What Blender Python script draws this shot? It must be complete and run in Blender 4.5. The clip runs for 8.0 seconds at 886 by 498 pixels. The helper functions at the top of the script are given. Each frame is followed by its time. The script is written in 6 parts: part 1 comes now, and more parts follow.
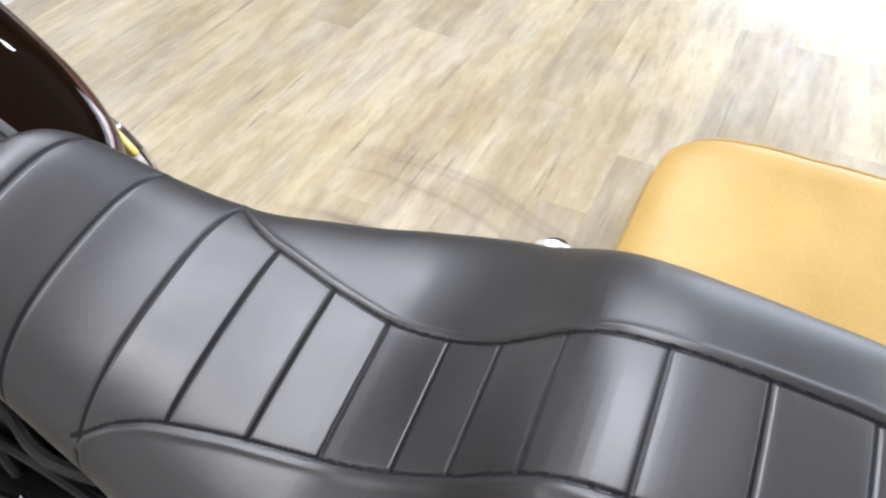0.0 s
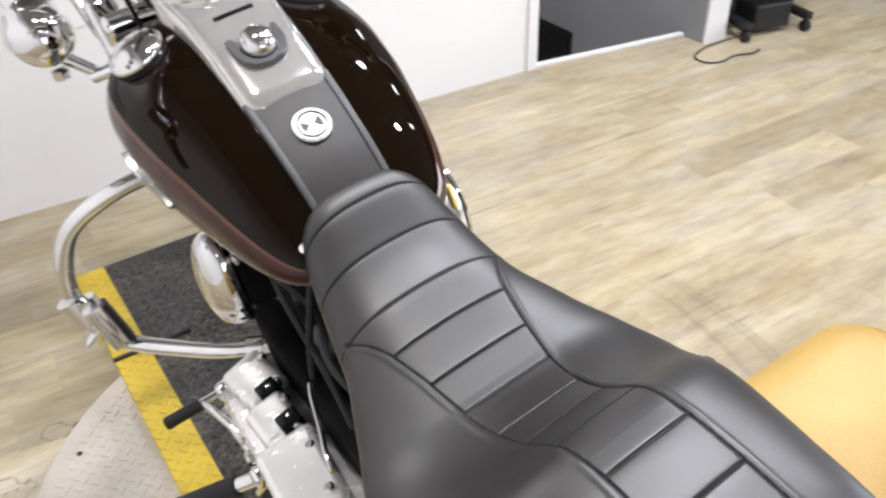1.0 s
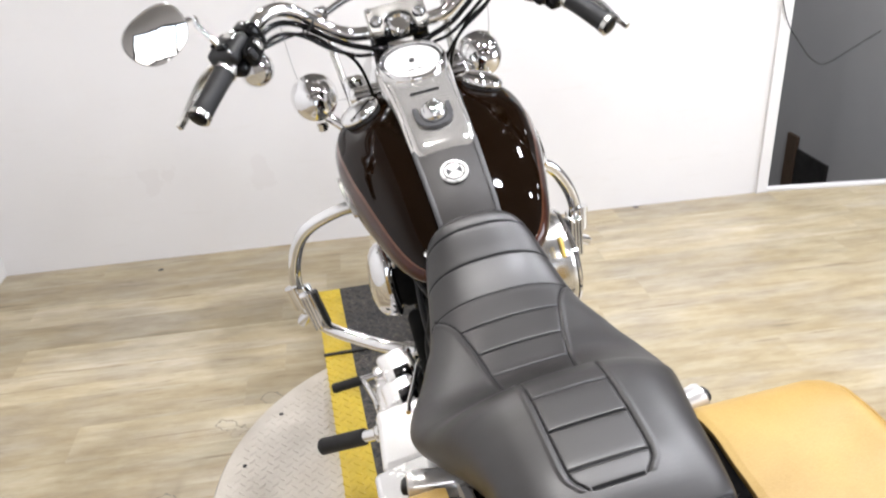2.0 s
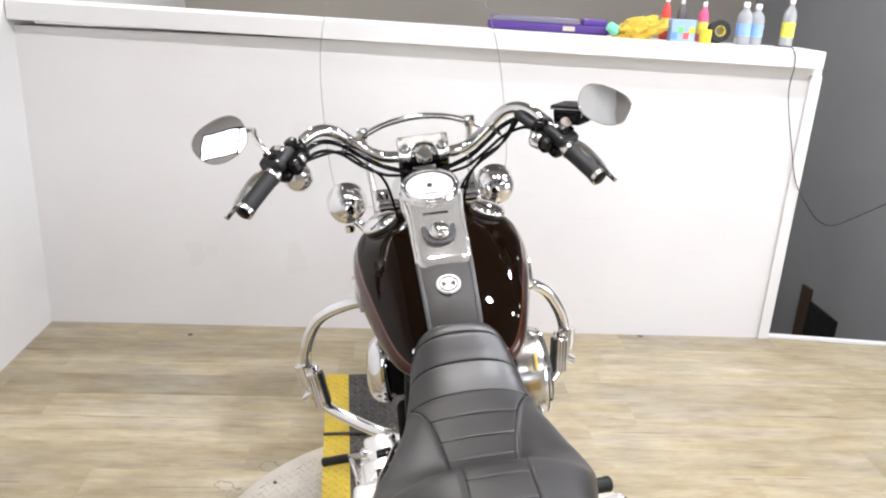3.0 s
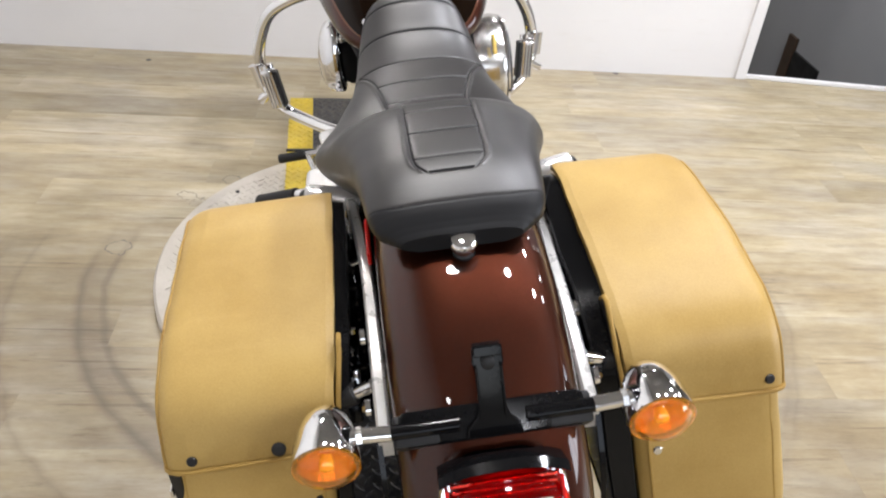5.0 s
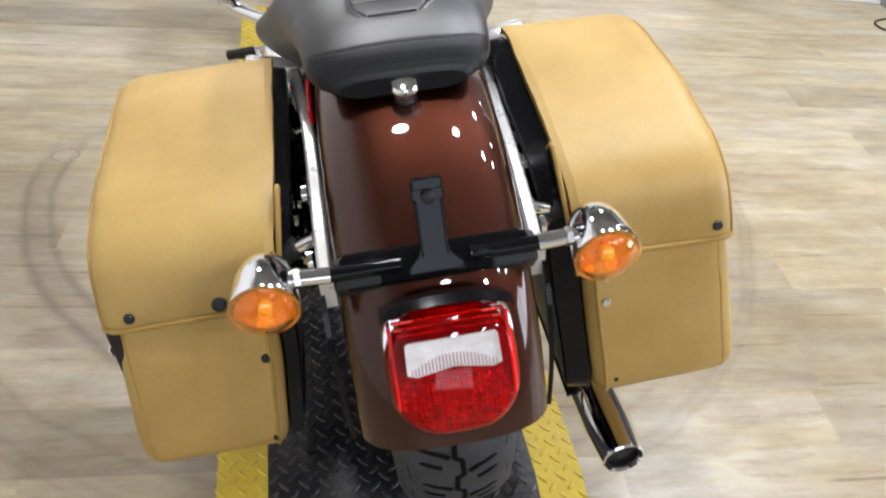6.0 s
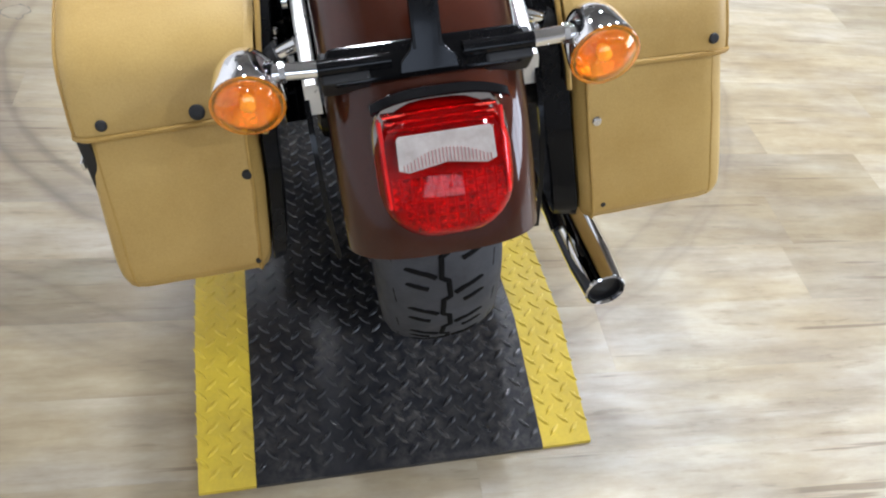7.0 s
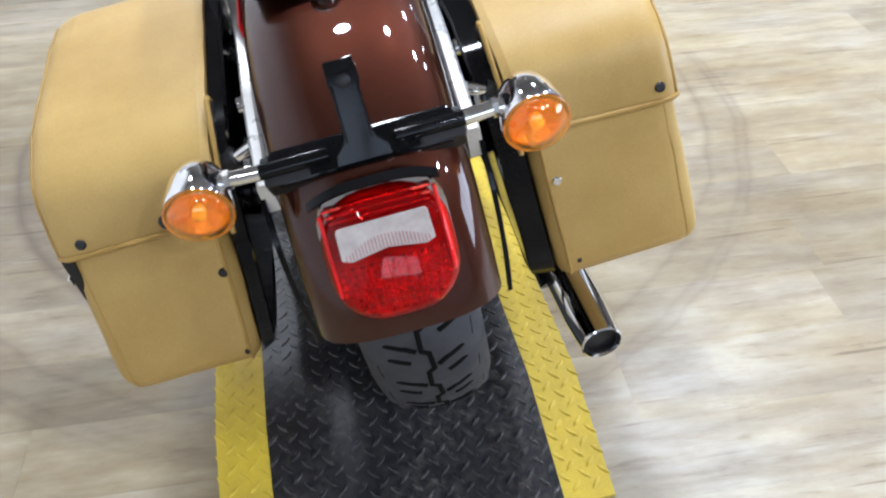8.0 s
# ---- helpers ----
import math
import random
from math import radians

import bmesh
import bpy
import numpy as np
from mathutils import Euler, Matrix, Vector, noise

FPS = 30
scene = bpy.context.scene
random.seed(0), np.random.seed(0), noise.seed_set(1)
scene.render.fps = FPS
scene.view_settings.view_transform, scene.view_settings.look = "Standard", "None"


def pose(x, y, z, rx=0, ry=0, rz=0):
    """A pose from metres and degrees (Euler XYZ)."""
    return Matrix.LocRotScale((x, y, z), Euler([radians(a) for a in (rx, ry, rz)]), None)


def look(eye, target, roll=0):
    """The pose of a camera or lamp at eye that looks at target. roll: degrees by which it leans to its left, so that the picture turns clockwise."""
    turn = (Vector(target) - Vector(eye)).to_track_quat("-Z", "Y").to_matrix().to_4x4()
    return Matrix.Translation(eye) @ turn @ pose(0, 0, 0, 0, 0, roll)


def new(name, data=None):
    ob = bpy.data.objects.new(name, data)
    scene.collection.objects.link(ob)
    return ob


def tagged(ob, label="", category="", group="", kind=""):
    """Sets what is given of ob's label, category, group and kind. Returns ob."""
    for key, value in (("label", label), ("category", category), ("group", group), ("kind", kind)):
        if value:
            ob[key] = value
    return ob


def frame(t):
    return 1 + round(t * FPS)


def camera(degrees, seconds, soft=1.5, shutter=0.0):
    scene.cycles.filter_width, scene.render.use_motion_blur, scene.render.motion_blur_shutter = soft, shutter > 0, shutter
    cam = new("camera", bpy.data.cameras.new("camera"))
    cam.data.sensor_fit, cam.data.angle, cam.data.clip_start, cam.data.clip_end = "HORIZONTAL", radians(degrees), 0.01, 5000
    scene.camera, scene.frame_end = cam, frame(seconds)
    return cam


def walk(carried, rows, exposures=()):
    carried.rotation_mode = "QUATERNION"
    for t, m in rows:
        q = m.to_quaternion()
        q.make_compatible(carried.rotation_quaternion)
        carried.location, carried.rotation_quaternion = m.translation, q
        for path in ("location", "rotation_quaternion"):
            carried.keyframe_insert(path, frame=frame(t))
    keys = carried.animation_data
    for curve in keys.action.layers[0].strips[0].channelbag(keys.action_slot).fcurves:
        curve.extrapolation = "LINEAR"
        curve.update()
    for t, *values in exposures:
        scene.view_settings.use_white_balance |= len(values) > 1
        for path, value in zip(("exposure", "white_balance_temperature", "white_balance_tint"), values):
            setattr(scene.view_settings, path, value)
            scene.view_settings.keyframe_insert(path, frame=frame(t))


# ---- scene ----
cam = camera(60.0, 8.0, 2.1, 0.2)
METRES, EYE, TILT, LEAN, TURN = 8.0, 1.5, 0.0, 0.0, 0.0
PATH = [
    (0, (-0.205, 0.152, 1.205), (1.039, 0.779, -0.23), -0.4),
    (0.2, (-0.199, 0.137, 1.209), (0.994, 0.902, -0.202), -0.4),
    (0.4, (-0.234, 0.098, 1.235), (0.901, 1.078, -0.088), -1.8),
    (0.5, (-0.262, 0.067, 1.259), (0.823, 1.148, -0.026), -2.8),
    (0.7, (-0.295, -0.011, 1.299), (0.721, 1.191, 0.065), -1.3),
    (1, (-0.291, -0.118, 1.338), (0.505, 1.291, 0.163), -2.4),
    (1.5, (-0.209, -0.333, 1.361), (0.17, 1.331, 0.319), -0.5),
    (2, (-0.174, -0.532, 1.39), (0.035, 1.242, 0.49), -3.5),
    (2.2, (-0.168, -0.629, 1.425), (0.048, 1.196, 0.636), -0.2),
    (3.3, (-0.089, -0.752, 1.493), (0.039, 1.133, 0.838), 3.1),
    (3.5, (-0.074, -0.761, 1.475), (0.043, 1.096, 0.741), 2.5),
    (4, (-0.06, -0.767, 1.412), (0.069, 0.987, 0.46), 2.5),
    (4.5, (-0.053, -0.774, 1.356), (0.104, 0.903, 0.277), 3.5),
    (4.7, (-0.05, -0.779, 1.33), (0.125, 0.867, 0.207), 4.7),
    (5.8, (-0.016, -0.834, 1.212), (0.211, 0.732, -0.011), 5.3),
    (6, (-0.008, -0.841, 1.193), (0.256, 0.682, -0.076), 6.1),
    (6.5, (-0.011, -0.875, 1.13), (0.306, 0.541, -0.246), 8.5),
    (7, (-0.033, -0.895, 1.093), (0.321, 0.456, -0.339), 9.5),
    (7.5, (-0.041, -0.908, 1.11), (0.346, 0.453, -0.303), 6.8),
    (8, (0.092, -0.899, 1.136), (0.259, 0.558, -0.223), -2.4),
]
EXPOSURE = [(0.0, 0.06, 5810, 12), (0.7, 0.04, 5960, 13), (1.5, 0.06, 6110, 13), (2.2, 0.08, 6110, 13), (3.4, -0.04, 6130, 13), (4.0, -0.02, 6130, 13), (4.5, -0.02, 6160, 13), (6.0, 0.0, 5930, 12), (7.0, 0.12, 5600, 11), (8.0, 0.1, 5430, 11)]
walk(cam, [(t, look(eye, target, roll)) for t, eye, target, roll in PATH], EXPOSURE)
# ---- light ----
world = bpy.data.worlds.new("world")
scene.world = world
world.use_nodes = True
wbg = world.node_tree.nodes["Background"]
sky = world.node_tree.nodes.new("ShaderNodeTexSky")
sky.sky_type, sky.sun_disc = "NISHITA", False
sky.sun_elevation, sky.sun_rotation = radians(35), radians(200)
world.node_tree.links.new(sky.outputs[0], wbg.inputs[0])
wbg.inputs[1].default_value = 0.12


def area(name, m, w, h, power, color=(1, 1, 1), shape="RECTANGLE"):
    d = bpy.data.lights.new(name, "AREA")
    d.shape, d.size, d.energy, d.color = shape, w, power, color
    if shape in ("RECTANGLE", "ELLIPSE"):
        d.size_y = h
    ob = new(name, d)
    ob.matrix_world = m
    return ob


CEIL = 3.45
HANG = 2.9
# lamps past x 2.5 or behind y -1.5 are unseen, added to balance light
LAMPS = [(-0.95, -1.9, 3), (2.4, -1.8, 28), (-0.3, 0.66, 27), (0.62, 0.58, 33), (1.85, 0.6, 26), (1.8, 1.6, 45), (2.9, 1.0, 8), (3.4, -1.7, 12), (3.4, 1.9, 8), (-1.0, 3.1, 42), (1.05, 3.6, 18), (3.4, 3.6, 5), (1.5, -2.4, 28), (0.2, -2.5, 10)]
for lx, ly, power in LAMPS:
    area("downlight", pose(lx, ly, HANG - 0.015), 0.17, 0.17, power, (1.0, 0.95, 0.87) if lx < 0 else (1.0, 0.985, 0.975), "DISK")
# the east one is an assumed, unseen source that brightens from the right
area("window_light", pose(6.12, -0.9, 1.6, 90, 0, 90), 3.38, 1.78, 165, (0.94, 0.97, 1.0))
area("window_light", pose(0.35, -4.57, 1.55, 90, 0, 0), 2.28, 1.38, 22, (0.94, 0.97, 1.0))


# ---- materials ----
def mat(name, color=(0.5, 0.5, 0.5), rough=0.5, metal=0.0, coat=0.0, spec=0.5, trans=0.0, ior=1.45):
    m = bpy.data.materials.new(name)
    m.use_nodes = True
    b = m.node_tree.nodes["Principled BSDF"]
    b.inputs["Base Color"].default_value = (*color, 1)
    b.inputs["Roughness"].default_value = rough
    b.inputs["Metallic"].default_value = metal
    b.inputs["Coat Weight"].default_value = coat
    b.inputs["Coat Roughness"].default_value = 0.03
    b.inputs["Specular IOR Level"].default_value = spec
    b.inputs["Transmission Weight"].default_value = trans
    b.inputs["IOR"].default_value = ior
    return m


class Nodes:
    """Short calls for building a material's nodes."""

    def __init__(self, m):
        self.t = m.node_tree
        self.b = self.t.nodes["Principled BSDF"]

    def add(self, kind, **sets):
        n = self.t.nodes.new("ShaderNode" + kind)
        for k, v in sets.items():
            if k in ("operation", "blend_type", "data_type", "noise_dimensions", "feature", "wave_type", "bands_direction", "clamp"):
                setattr(n, k, v)
        return n

    def link(self, a, b):
        self.t.links.new(a, b)

    def coords(self, scale=(1, 1, 1), space="Object"):
        c, m = self.add("TexCoord"), self.add("Mapping")
        m.inputs["Scale"].default_value = scale
        self.link(c.outputs[space], m.inputs[0])
        return m.outputs[0]

    def noise(self, vec, scale, detail=4, rough=0.55):
        n = self.add("TexNoise")
        n.inputs["Scale"].default_value, n.inputs["Detail"].default_value, n.inputs["Roughness"].default_value = scale, detail, rough
        if vec is not None:
            self.link(vec, n.inputs["Vector"])
        return n.outputs[0]

    def ramp(self, fac, stops):
        r = self.add("ValToRGB")
        e = r.color_ramp.elements
        while len(e) < len(stops):
            e.new(0.5)
        for el, (p, c) in zip(e, stops):
            el.position = p
            el.color = (*c, 1) if len(c) == 3 else c
        self.link(fac, r.inputs[0])
        return r.outputs[0]

    def mix(self, fac, a, b, blend="MIX"):
        n = self.add("Mix", data_type="RGBA", blend_type=blend)
        for sock, v in ((n.inputs[0], fac), (n.inputs[6], a), (n.inputs[7], b)):
            if hasattr(v, "is_linked"):
                self.link(v, sock)
            elif isinstance(v, (int, float)):
                sock.default_value = v
            else:
                sock.default_value = (*v, 1)
        return n.outputs[2]

    def math(self, op, a, b=0.0, clamp=False):
        n = self.add("Math", operation=op)
        n.use_clamp = clamp
        for sock, v in ((n.inputs[0], a), (n.inputs[1], b)):
            if hasattr(v, "is_linked"):
                self.link(v, sock)
            else:
                sock.default_value = v
        return n.outputs[0]

    def bump(self, height, strength=0.2, dist=0.002):
        n = self.add("Bump")
        n.inputs["Strength"].default_value, n.inputs["Distance"].default_value = strength, dist
        self.link(height, n.inputs["Height"])
        self.link(n.outputs[0], self.b.inputs["Normal"])

    def color(self, c):
        self.link(c, self.b.inputs["Base Color"])

    def rough(self, r):
        self.link(r, self.b.inputs["Roughness"])


def worn(name, c1, c2, scale, rough=(0.4, 0.6), metal=0.0, coat=0.0, bump=0.15, grain=200.0, dist=0.001, spec=0.5):
    """Two-scale variation: broad patches between two colours, fine grain in the relief."""
    m = mat(name, c1, rough[0], metal, coat, spec)
    n = Nodes(m)
    v = n.coords()
    broad = n.noise(v, scale, 5)
    fine = n.noise(v, grain, 3)
    n.color(n.ramp(n.mix(0.25, broad, fine), [(0.35, c1), (0.65, c2)]))
    n.rough(n.ramp(n.noise(v, scale * 2.3, 4), [(0.3, (rough[0],) * 3), (0.7, (rough[1],) * 3)]))
    if bump:
        n.bump(fine, bump, dist)
    return m


CHROME = worn("chrome", (0.78, 0.78, 0.79), (0.86, 0.86, 0.86), 14, (0.035, 0.09), 1.0, bump=0.0)
CHROME_SOFT = worn("brushed_chrome", (0.66, 0.65, 0.63), (0.74, 0.73, 0.7), 20, (0.16, 0.26), 1.0, bump=0.03, grain=400)
PAINT_BRONZE = worn("bronze_paint", (0.038, 0.0088, 0.0038), (0.05, 0.0118, 0.0051), 9, (0.42, 0.5), 0.93, 0.9, bump=0.0, spec=0.15)
PAINT_DARK = worn("dark_brown_paint", (0.0042, 0.0017, 0.0005), (0.0055, 0.0023, 0.0008), 9, (0.4, 0.5), 0.0, 0.5, bump=0.0, spec=0.0)
CONSOLE = worn("satin_chrome", (0.64, 0.625, 0.6), (0.7, 0.685, 0.66), 10, (0.08, 0.13), 0.74, bump=0.0)
PINSTRIPE = mat("copper_pinstripe", (0.09, 0.03, 0.012), 0.3, 0.4, 1.0, 0.2)
LEATHER = worn("black_vinyl", (0.0085, 0.0071, 0.0066), (0.012, 0.0102, 0.0095), 7, (0.4, 0.46), bump=0.22, grain=650, dist=0.0005, spec=1.0)
LEATHER_SMOOTH_SHADE = worn("smooth_black_vinyl_and_shade", (0.005, 0.0052, 0.006), (0.008, 0.0082, 0.009), 7, (0.4, 0.5), bump=0.1, grain=650, dist=0.0005, spec=0.35)
LEATHER_DASH = worn("black_dash_leather", (0.018, 0.0155, 0.014), (0.027, 0.0235, 0.0215), 12, (0.42, 0.52), bump=0.3, grain=800, dist=0.0005)
PIPING = worn("vinyl_piping", (0.05, 0.05, 0.052), (0.07, 0.07, 0.072), 12, (0.4, 0.5), bump=0.1, grain=500)
TAN = worn("tan_leather", (0.355, 0.22, 0.053), (0.485, 0.328, 0.1), 4.5, (0.42, 0.56), bump=0.22, grain=420, dist=0.0008)
TAN_EDGE = worn("tan_leather_edge", (0.31, 0.18, 0.034), (0.41, 0.26, 0.062), 20, (0.5, 0.62), bump=0.2, grain=400)
RUBBER = worn("black_rubber", (0.008, 0.008, 0.0085), (0.014, 0.014, 0.0145), 12, (0.5, 0.65), bump=0.2, grain=300)
# near-black: painted shade under the seat and in tyre grooves, and black engine parts
SHADE_BLACK = worn("shade_black_matt", (0.004, 0.004, 0.004), (0.006, 0.006, 0.006), 12, (0.8, 0.9), bump=0.1, spec=0.1)
TYRE = worn("tyre_rubber", (0.03, 0.031, 0.036), (0.048, 0.05, 0.057), 14, (0.6, 0.8), bump=0.25, grain=260)
BLACK = worn("black_gloss_metal", (0.003, 0.003, 0.0034), (0.006, 0.006, 0.0064), 10, (0.06, 0.13), 0.0, 0.03, bump=0.0, spec=0.2)
BLACK_MATT = worn("black_plastic", (0.006, 0.006, 0.0065), (0.012, 0.012, 0.0125), 10, (0.42, 0.55), bump=0.12, grain=500)
ALU = worn("polished_aluminium", (0.82, 0.81, 0.8), (0.9, 0.89, 0.88), 12, (0.2, 0.3), 0.6, bump=0.03)
WHITE_WALL = worn("white_wall_paint", (0.7, 0.692, 0.685), (0.74, 0.733, 0.727), 1.4, (0.5, 0.62), bump=0.06, grain=220)
GREY_WALL = worn("grey_wall_paint", (0.22, 0.223, 0.232), (0.25, 0.254, 0.26), 1.2, (0.55, 0.7), bump=0.08, grain=200)
BEIGE_WALL = worn("beige_wall_paint", (0.3, 0.278, 0.243), (0.33, 0.308, 0.27), 1.2, (0.55, 0.7), bump=0.06, grain=200)
CEILING = worn("ceiling_paint", (0.25, 0.242, 0.234), (0.29, 0.28, 0.27), 2, (0.7, 0.8), bump=0.05)
SILVER = worn("silver_enamel", (0.66, 0.65, 0.63), (0.74, 0.73, 0.71), 30, (0.25, 0.35), 0.4, bump=0.0)
SUBFLOOR = worn("dark_joint", (0.3, 0.245, 0.165), (0.36, 0.3, 0.21), 8, (0.6, 0.7), bump=0.1)
GLASS = mat("clear_screen", (1, 1, 1), 0.0, trans=1.0, ior=1.02, spec=0.5)
MIRROR = mat("mirror_glass", (0.9, 0.9, 0.9), 0.01, 1.0)
AMBER = mat("amber_lens", (1.0, 0.56, 0.06), 0.04, trans=0.92, coat=0.6, ior=1.4)
AMBER_BULB = mat("amber_bulb", (1.0, 0.72, 0.2), 0.1, coat=1.0)
AMBER_CORE = worn("amber_reflector", (0.95, 0.42, 0.03), (1.0, 0.66, 0.09), 60, (0.12, 0.22), 0.85, 0.0, bump=0.5, grain=110, dist=0.004)
RED = worn("red_lens", (0.14, 0.002, 0.003), (0.34, 0.006, 0.006), 26, (0.06, 0.1), 0.0, 0.4, bump=0.0, spec=0.3)
RED_GLASS = mat("red_cover", (0.9, 0.035, 0.022), 0.03, trans=1.0, coat=0.0, ior=1.33)
LENS_RIB = mat("red_tinted_rib", (0.34, 0.17, 0.15), 0.25, coat=0.5)
RED_BRIGHT = mat("bright_red_lens", (0.7, 0.014, 0.01), 0.35, spec=0.3)
RED_CORE = worn("red_reflector", (0.6, 0.02, 0.015), (0.9, 0.08, 0.05), 60, (0.1, 0.2), 0.85, 0.15, bump=0.3, grain=150, dist=0.005)
LENS_CLEAR = worn("clear_ribbed_lens", (0.4, 0.35, 0.31), (0.56, 0.5, 0.46), 40, (0.15, 0.25), 0.2, 1.0, bump=0.1)
DIAL = worn("silver_dial", (0.56, 0.545, 0.52), (0.62, 0.605, 0.58), 30, (0.3, 0.4), 0.0, bump=0.0)
SCREEN_EDGE = mat("screen_edge", (0.3, 0.3, 0.3), 0.3)
INK_GREY = mat("grey_print", (0.22, 0.22, 0.22), 0.4)
DASH_GREY = worn("dark_grey_enamel", (0.05, 0.05, 0.053), (0.07, 0.07, 0.074), 30, (0.3, 0.4), bump=0.0)
INK = mat("dark_ink", (0.02, 0.02, 0.02), 0.5)
DECK_YELLOW = worn("yellow_deck_paint", (0.68, 0.5, 0.035), (0.5, 0.36, 0.035), 11, (0.42, 0.6), bump=0.25, grain=150, dist=0.001)
DISC_GREY = worn("worn_grey_plate", (0.46, 0.42, 0.36), (0.56, 0.52, 0.46), 8, (0.5, 0.65), 0.1, bump=0.3, grain=160)


def marks_at(n, spots, wobble=0.05, scale=14.0):
    """Small worn blots: rows (place, radius); one inside a blot, nought outside, with ragged edges."""
    geo = n.add("NewGeometry")
    rag = n.math("MULTIPLY", n.math("SUBTRACT", n.noise(geo.outputs["Position"], scale, 4), 0.5), wobble * 2)
    total = None
    for place, radius in spots:
        d = n.add("VectorMath", operation="DISTANCE")
        n.link(geo.outputs["Position"], d.inputs[0])
        d.inputs[1].default_value = place
        edge = n.math("MULTIPLY", n.math("SUBTRACT", radius, n.math("ADD", d.outputs["Value"], rag)), 6.0 / radius, True)
        total = edge if total is None else n.math("MAXIMUM", total, edge)
    return total


def floor_material():
    m = mat("oak_vinyl_plank", (0.5, 0.42, 0.3), 0.42)
    n = Nodes(m)
    info = n.add("ObjectInfo")
    geo = n.add("NewGeometry")
    own = n.math("FRACT", n.math("ADD", info.outputs["Random"], geo.outputs["Random Per Island"]))
    pos = geo.outputs["Position"]
    shift = n.add("VectorMath", operation="ADD")
    scl = n.add("VectorMath", operation="SCALE")
    rnd = n.add("CombineXYZ")
    n.link(own, rnd.inputs[0])
    n.link(own, rnd.inputs[1])
    n.link(rnd.outputs[0], scl.inputs[0])
    scl.inputs["Scale"].default_value = 37.0
    n.link(pos, shift.inputs[0])
    n.link(scl.outputs[0], shift.inputs[1])

    def layer(stretch, scale, detail, rough):
        mp = n.add("Mapping")
        mp.inputs["Scale"].default_value = stretch
        n.link(shift.outputs[0], mp.inputs[0])
        return n.noise(mp.outputs[0], scale, detail, rough)

    mp = n.add("Mapping")
    mp.inputs["Scale"].default_value = (1.7, 3.4, 3.4)
    n.link(pos, mp.inputs[0])
    # broad clouds that run on from plank to plank, and blotches of each plank's own
    cloud = n.mix(0.55, n.noise(mp.outputs[0], 2.2, 8, 0.66), layer((1.9, 6.6, 6.6), 2.2, 8, 0.68))
    grain = layer((1.7, 9.5, 9.5), 2.4, 8, 0.7)
    fine = layer((2.6, 24, 24), 2.6, 4, 0.55)
    base = n.ramp(cloud, [(0.35, (0.285, 0.23, 0.145)), (0.43, (0.355, 0.294, 0.187)), (0.5, (0.405, 0.343, 0.224)), (0.56, (0.452, 0.395, 0.272)), (0.64, (0.505, 0.456, 0.334))])
    base = n.mix(0.2, base, n.ramp(grain, [(0.36, (0.15, 0.122, 0.085)), (0.5, (0.35, 0.287, 0.175)), (0.67, (0.55, 0.488, 0.345))]))
    # washed grey patches along the planks
    grey = n.ramp(n.mix(0.6, n.noise(pos, 1.3, 3), layer((1.3, 4.6, 4.6), 1.9, 4, 0.55)), [(0.45, (0, 0, 0)), (0.6, (0.45, 0.45, 0.45))])
    base = n.mix(grey, base, n.ramp(grain, [(0.34, (0.235, 0.21, 0.182)), (0.5, (0.345, 0.325, 0.295)), (0.66, (0.46, 0.442, 0.408))]))
    warm = n.ramp(n.noise(pos, 2.1, 4), [(0.38, (0.88, 0.84, 0.77)), (0.62, (1.0, 1.0, 1.0))])
    base = n.mix(0.38, base, warm, "MULTIPLY")
    # planks differ a little
    tone = n.ramp(own, [(0.0, (0.84, 0.825, 0.8)), (0.3, (0.98, 0.97, 0.955)), (1.0, (1.17, 1.17, 1.165))])
    base = n.mix(1.0, base, tone, "MULTIPLY")
    base = n.mix(0.5, base, n.ramp(fine, [(0.28, (0.72, 0.68, 0.62)), (0.36, (0.9, 0.89, 0.87)), (0.46, (0.95, 0.95, 0.95)), (0.75, (0.98, 0.98, 0.99))]), "MULTIPLY")
    # long brown grain that shows in patches
    long_grain = n.ramp(layer((1.5, 13, 13), 2.2, 5, 0.58), [(0.34, (0.68, 0.61, 0.51)), (0.46, (0.92, 0.9, 0.86)), (0.56, (1.03, 1.03, 1.03))])
    base = n.mix(n.ramp(layer((0.9, 2.6, 2.6), 1.6, 3, 0.5), [(0.42, (0.0, 0.0, 0.0)), (0.6, (0.4, 0.4, 0.4))]), base, n.mix(1.0, base, long_grain, "MULTIPLY"))
    # a few thin dark checks along the grain
    check = n.math("MULTIPLY", n.ramp(layer((0.8, 24, 24), 2.2, 3, 0.5), [(0.325, (1, 1, 1)), (0.365, (0, 0, 0))]), n.ramp(n.noise(pos, 3.1, 3), [(0.44, (0, 0, 0)), (0.56, (1, 1, 1))]))
    base = n.mix(n.math("MULTIPLY", check, 0.62), base, (0.15, 0.11, 0.07))
    # short dark streaks, dirt trodden into the grain
    streak = n.ramp(layer((4.2, 26, 26), 2.4, 6, 0.64), [(0.35, (0.62, 0.585, 0.54)), (0.42, (0.97, 0.967, 0.963)), (0.6, (1.02, 1.02, 1.02))])
    base = n.mix(n.ramp(n.noise(pos, 1.7, 4), [(0.36, (0.12, 0.12, 0.12)), (0.6, (0.5, 0.5, 0.5))]), base, n.mix(1.0, base, streak, "MULTIPLY"))
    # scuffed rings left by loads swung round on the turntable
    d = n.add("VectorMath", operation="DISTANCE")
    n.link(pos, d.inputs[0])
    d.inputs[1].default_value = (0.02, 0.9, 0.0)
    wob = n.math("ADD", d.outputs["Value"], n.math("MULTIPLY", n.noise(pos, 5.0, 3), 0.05))
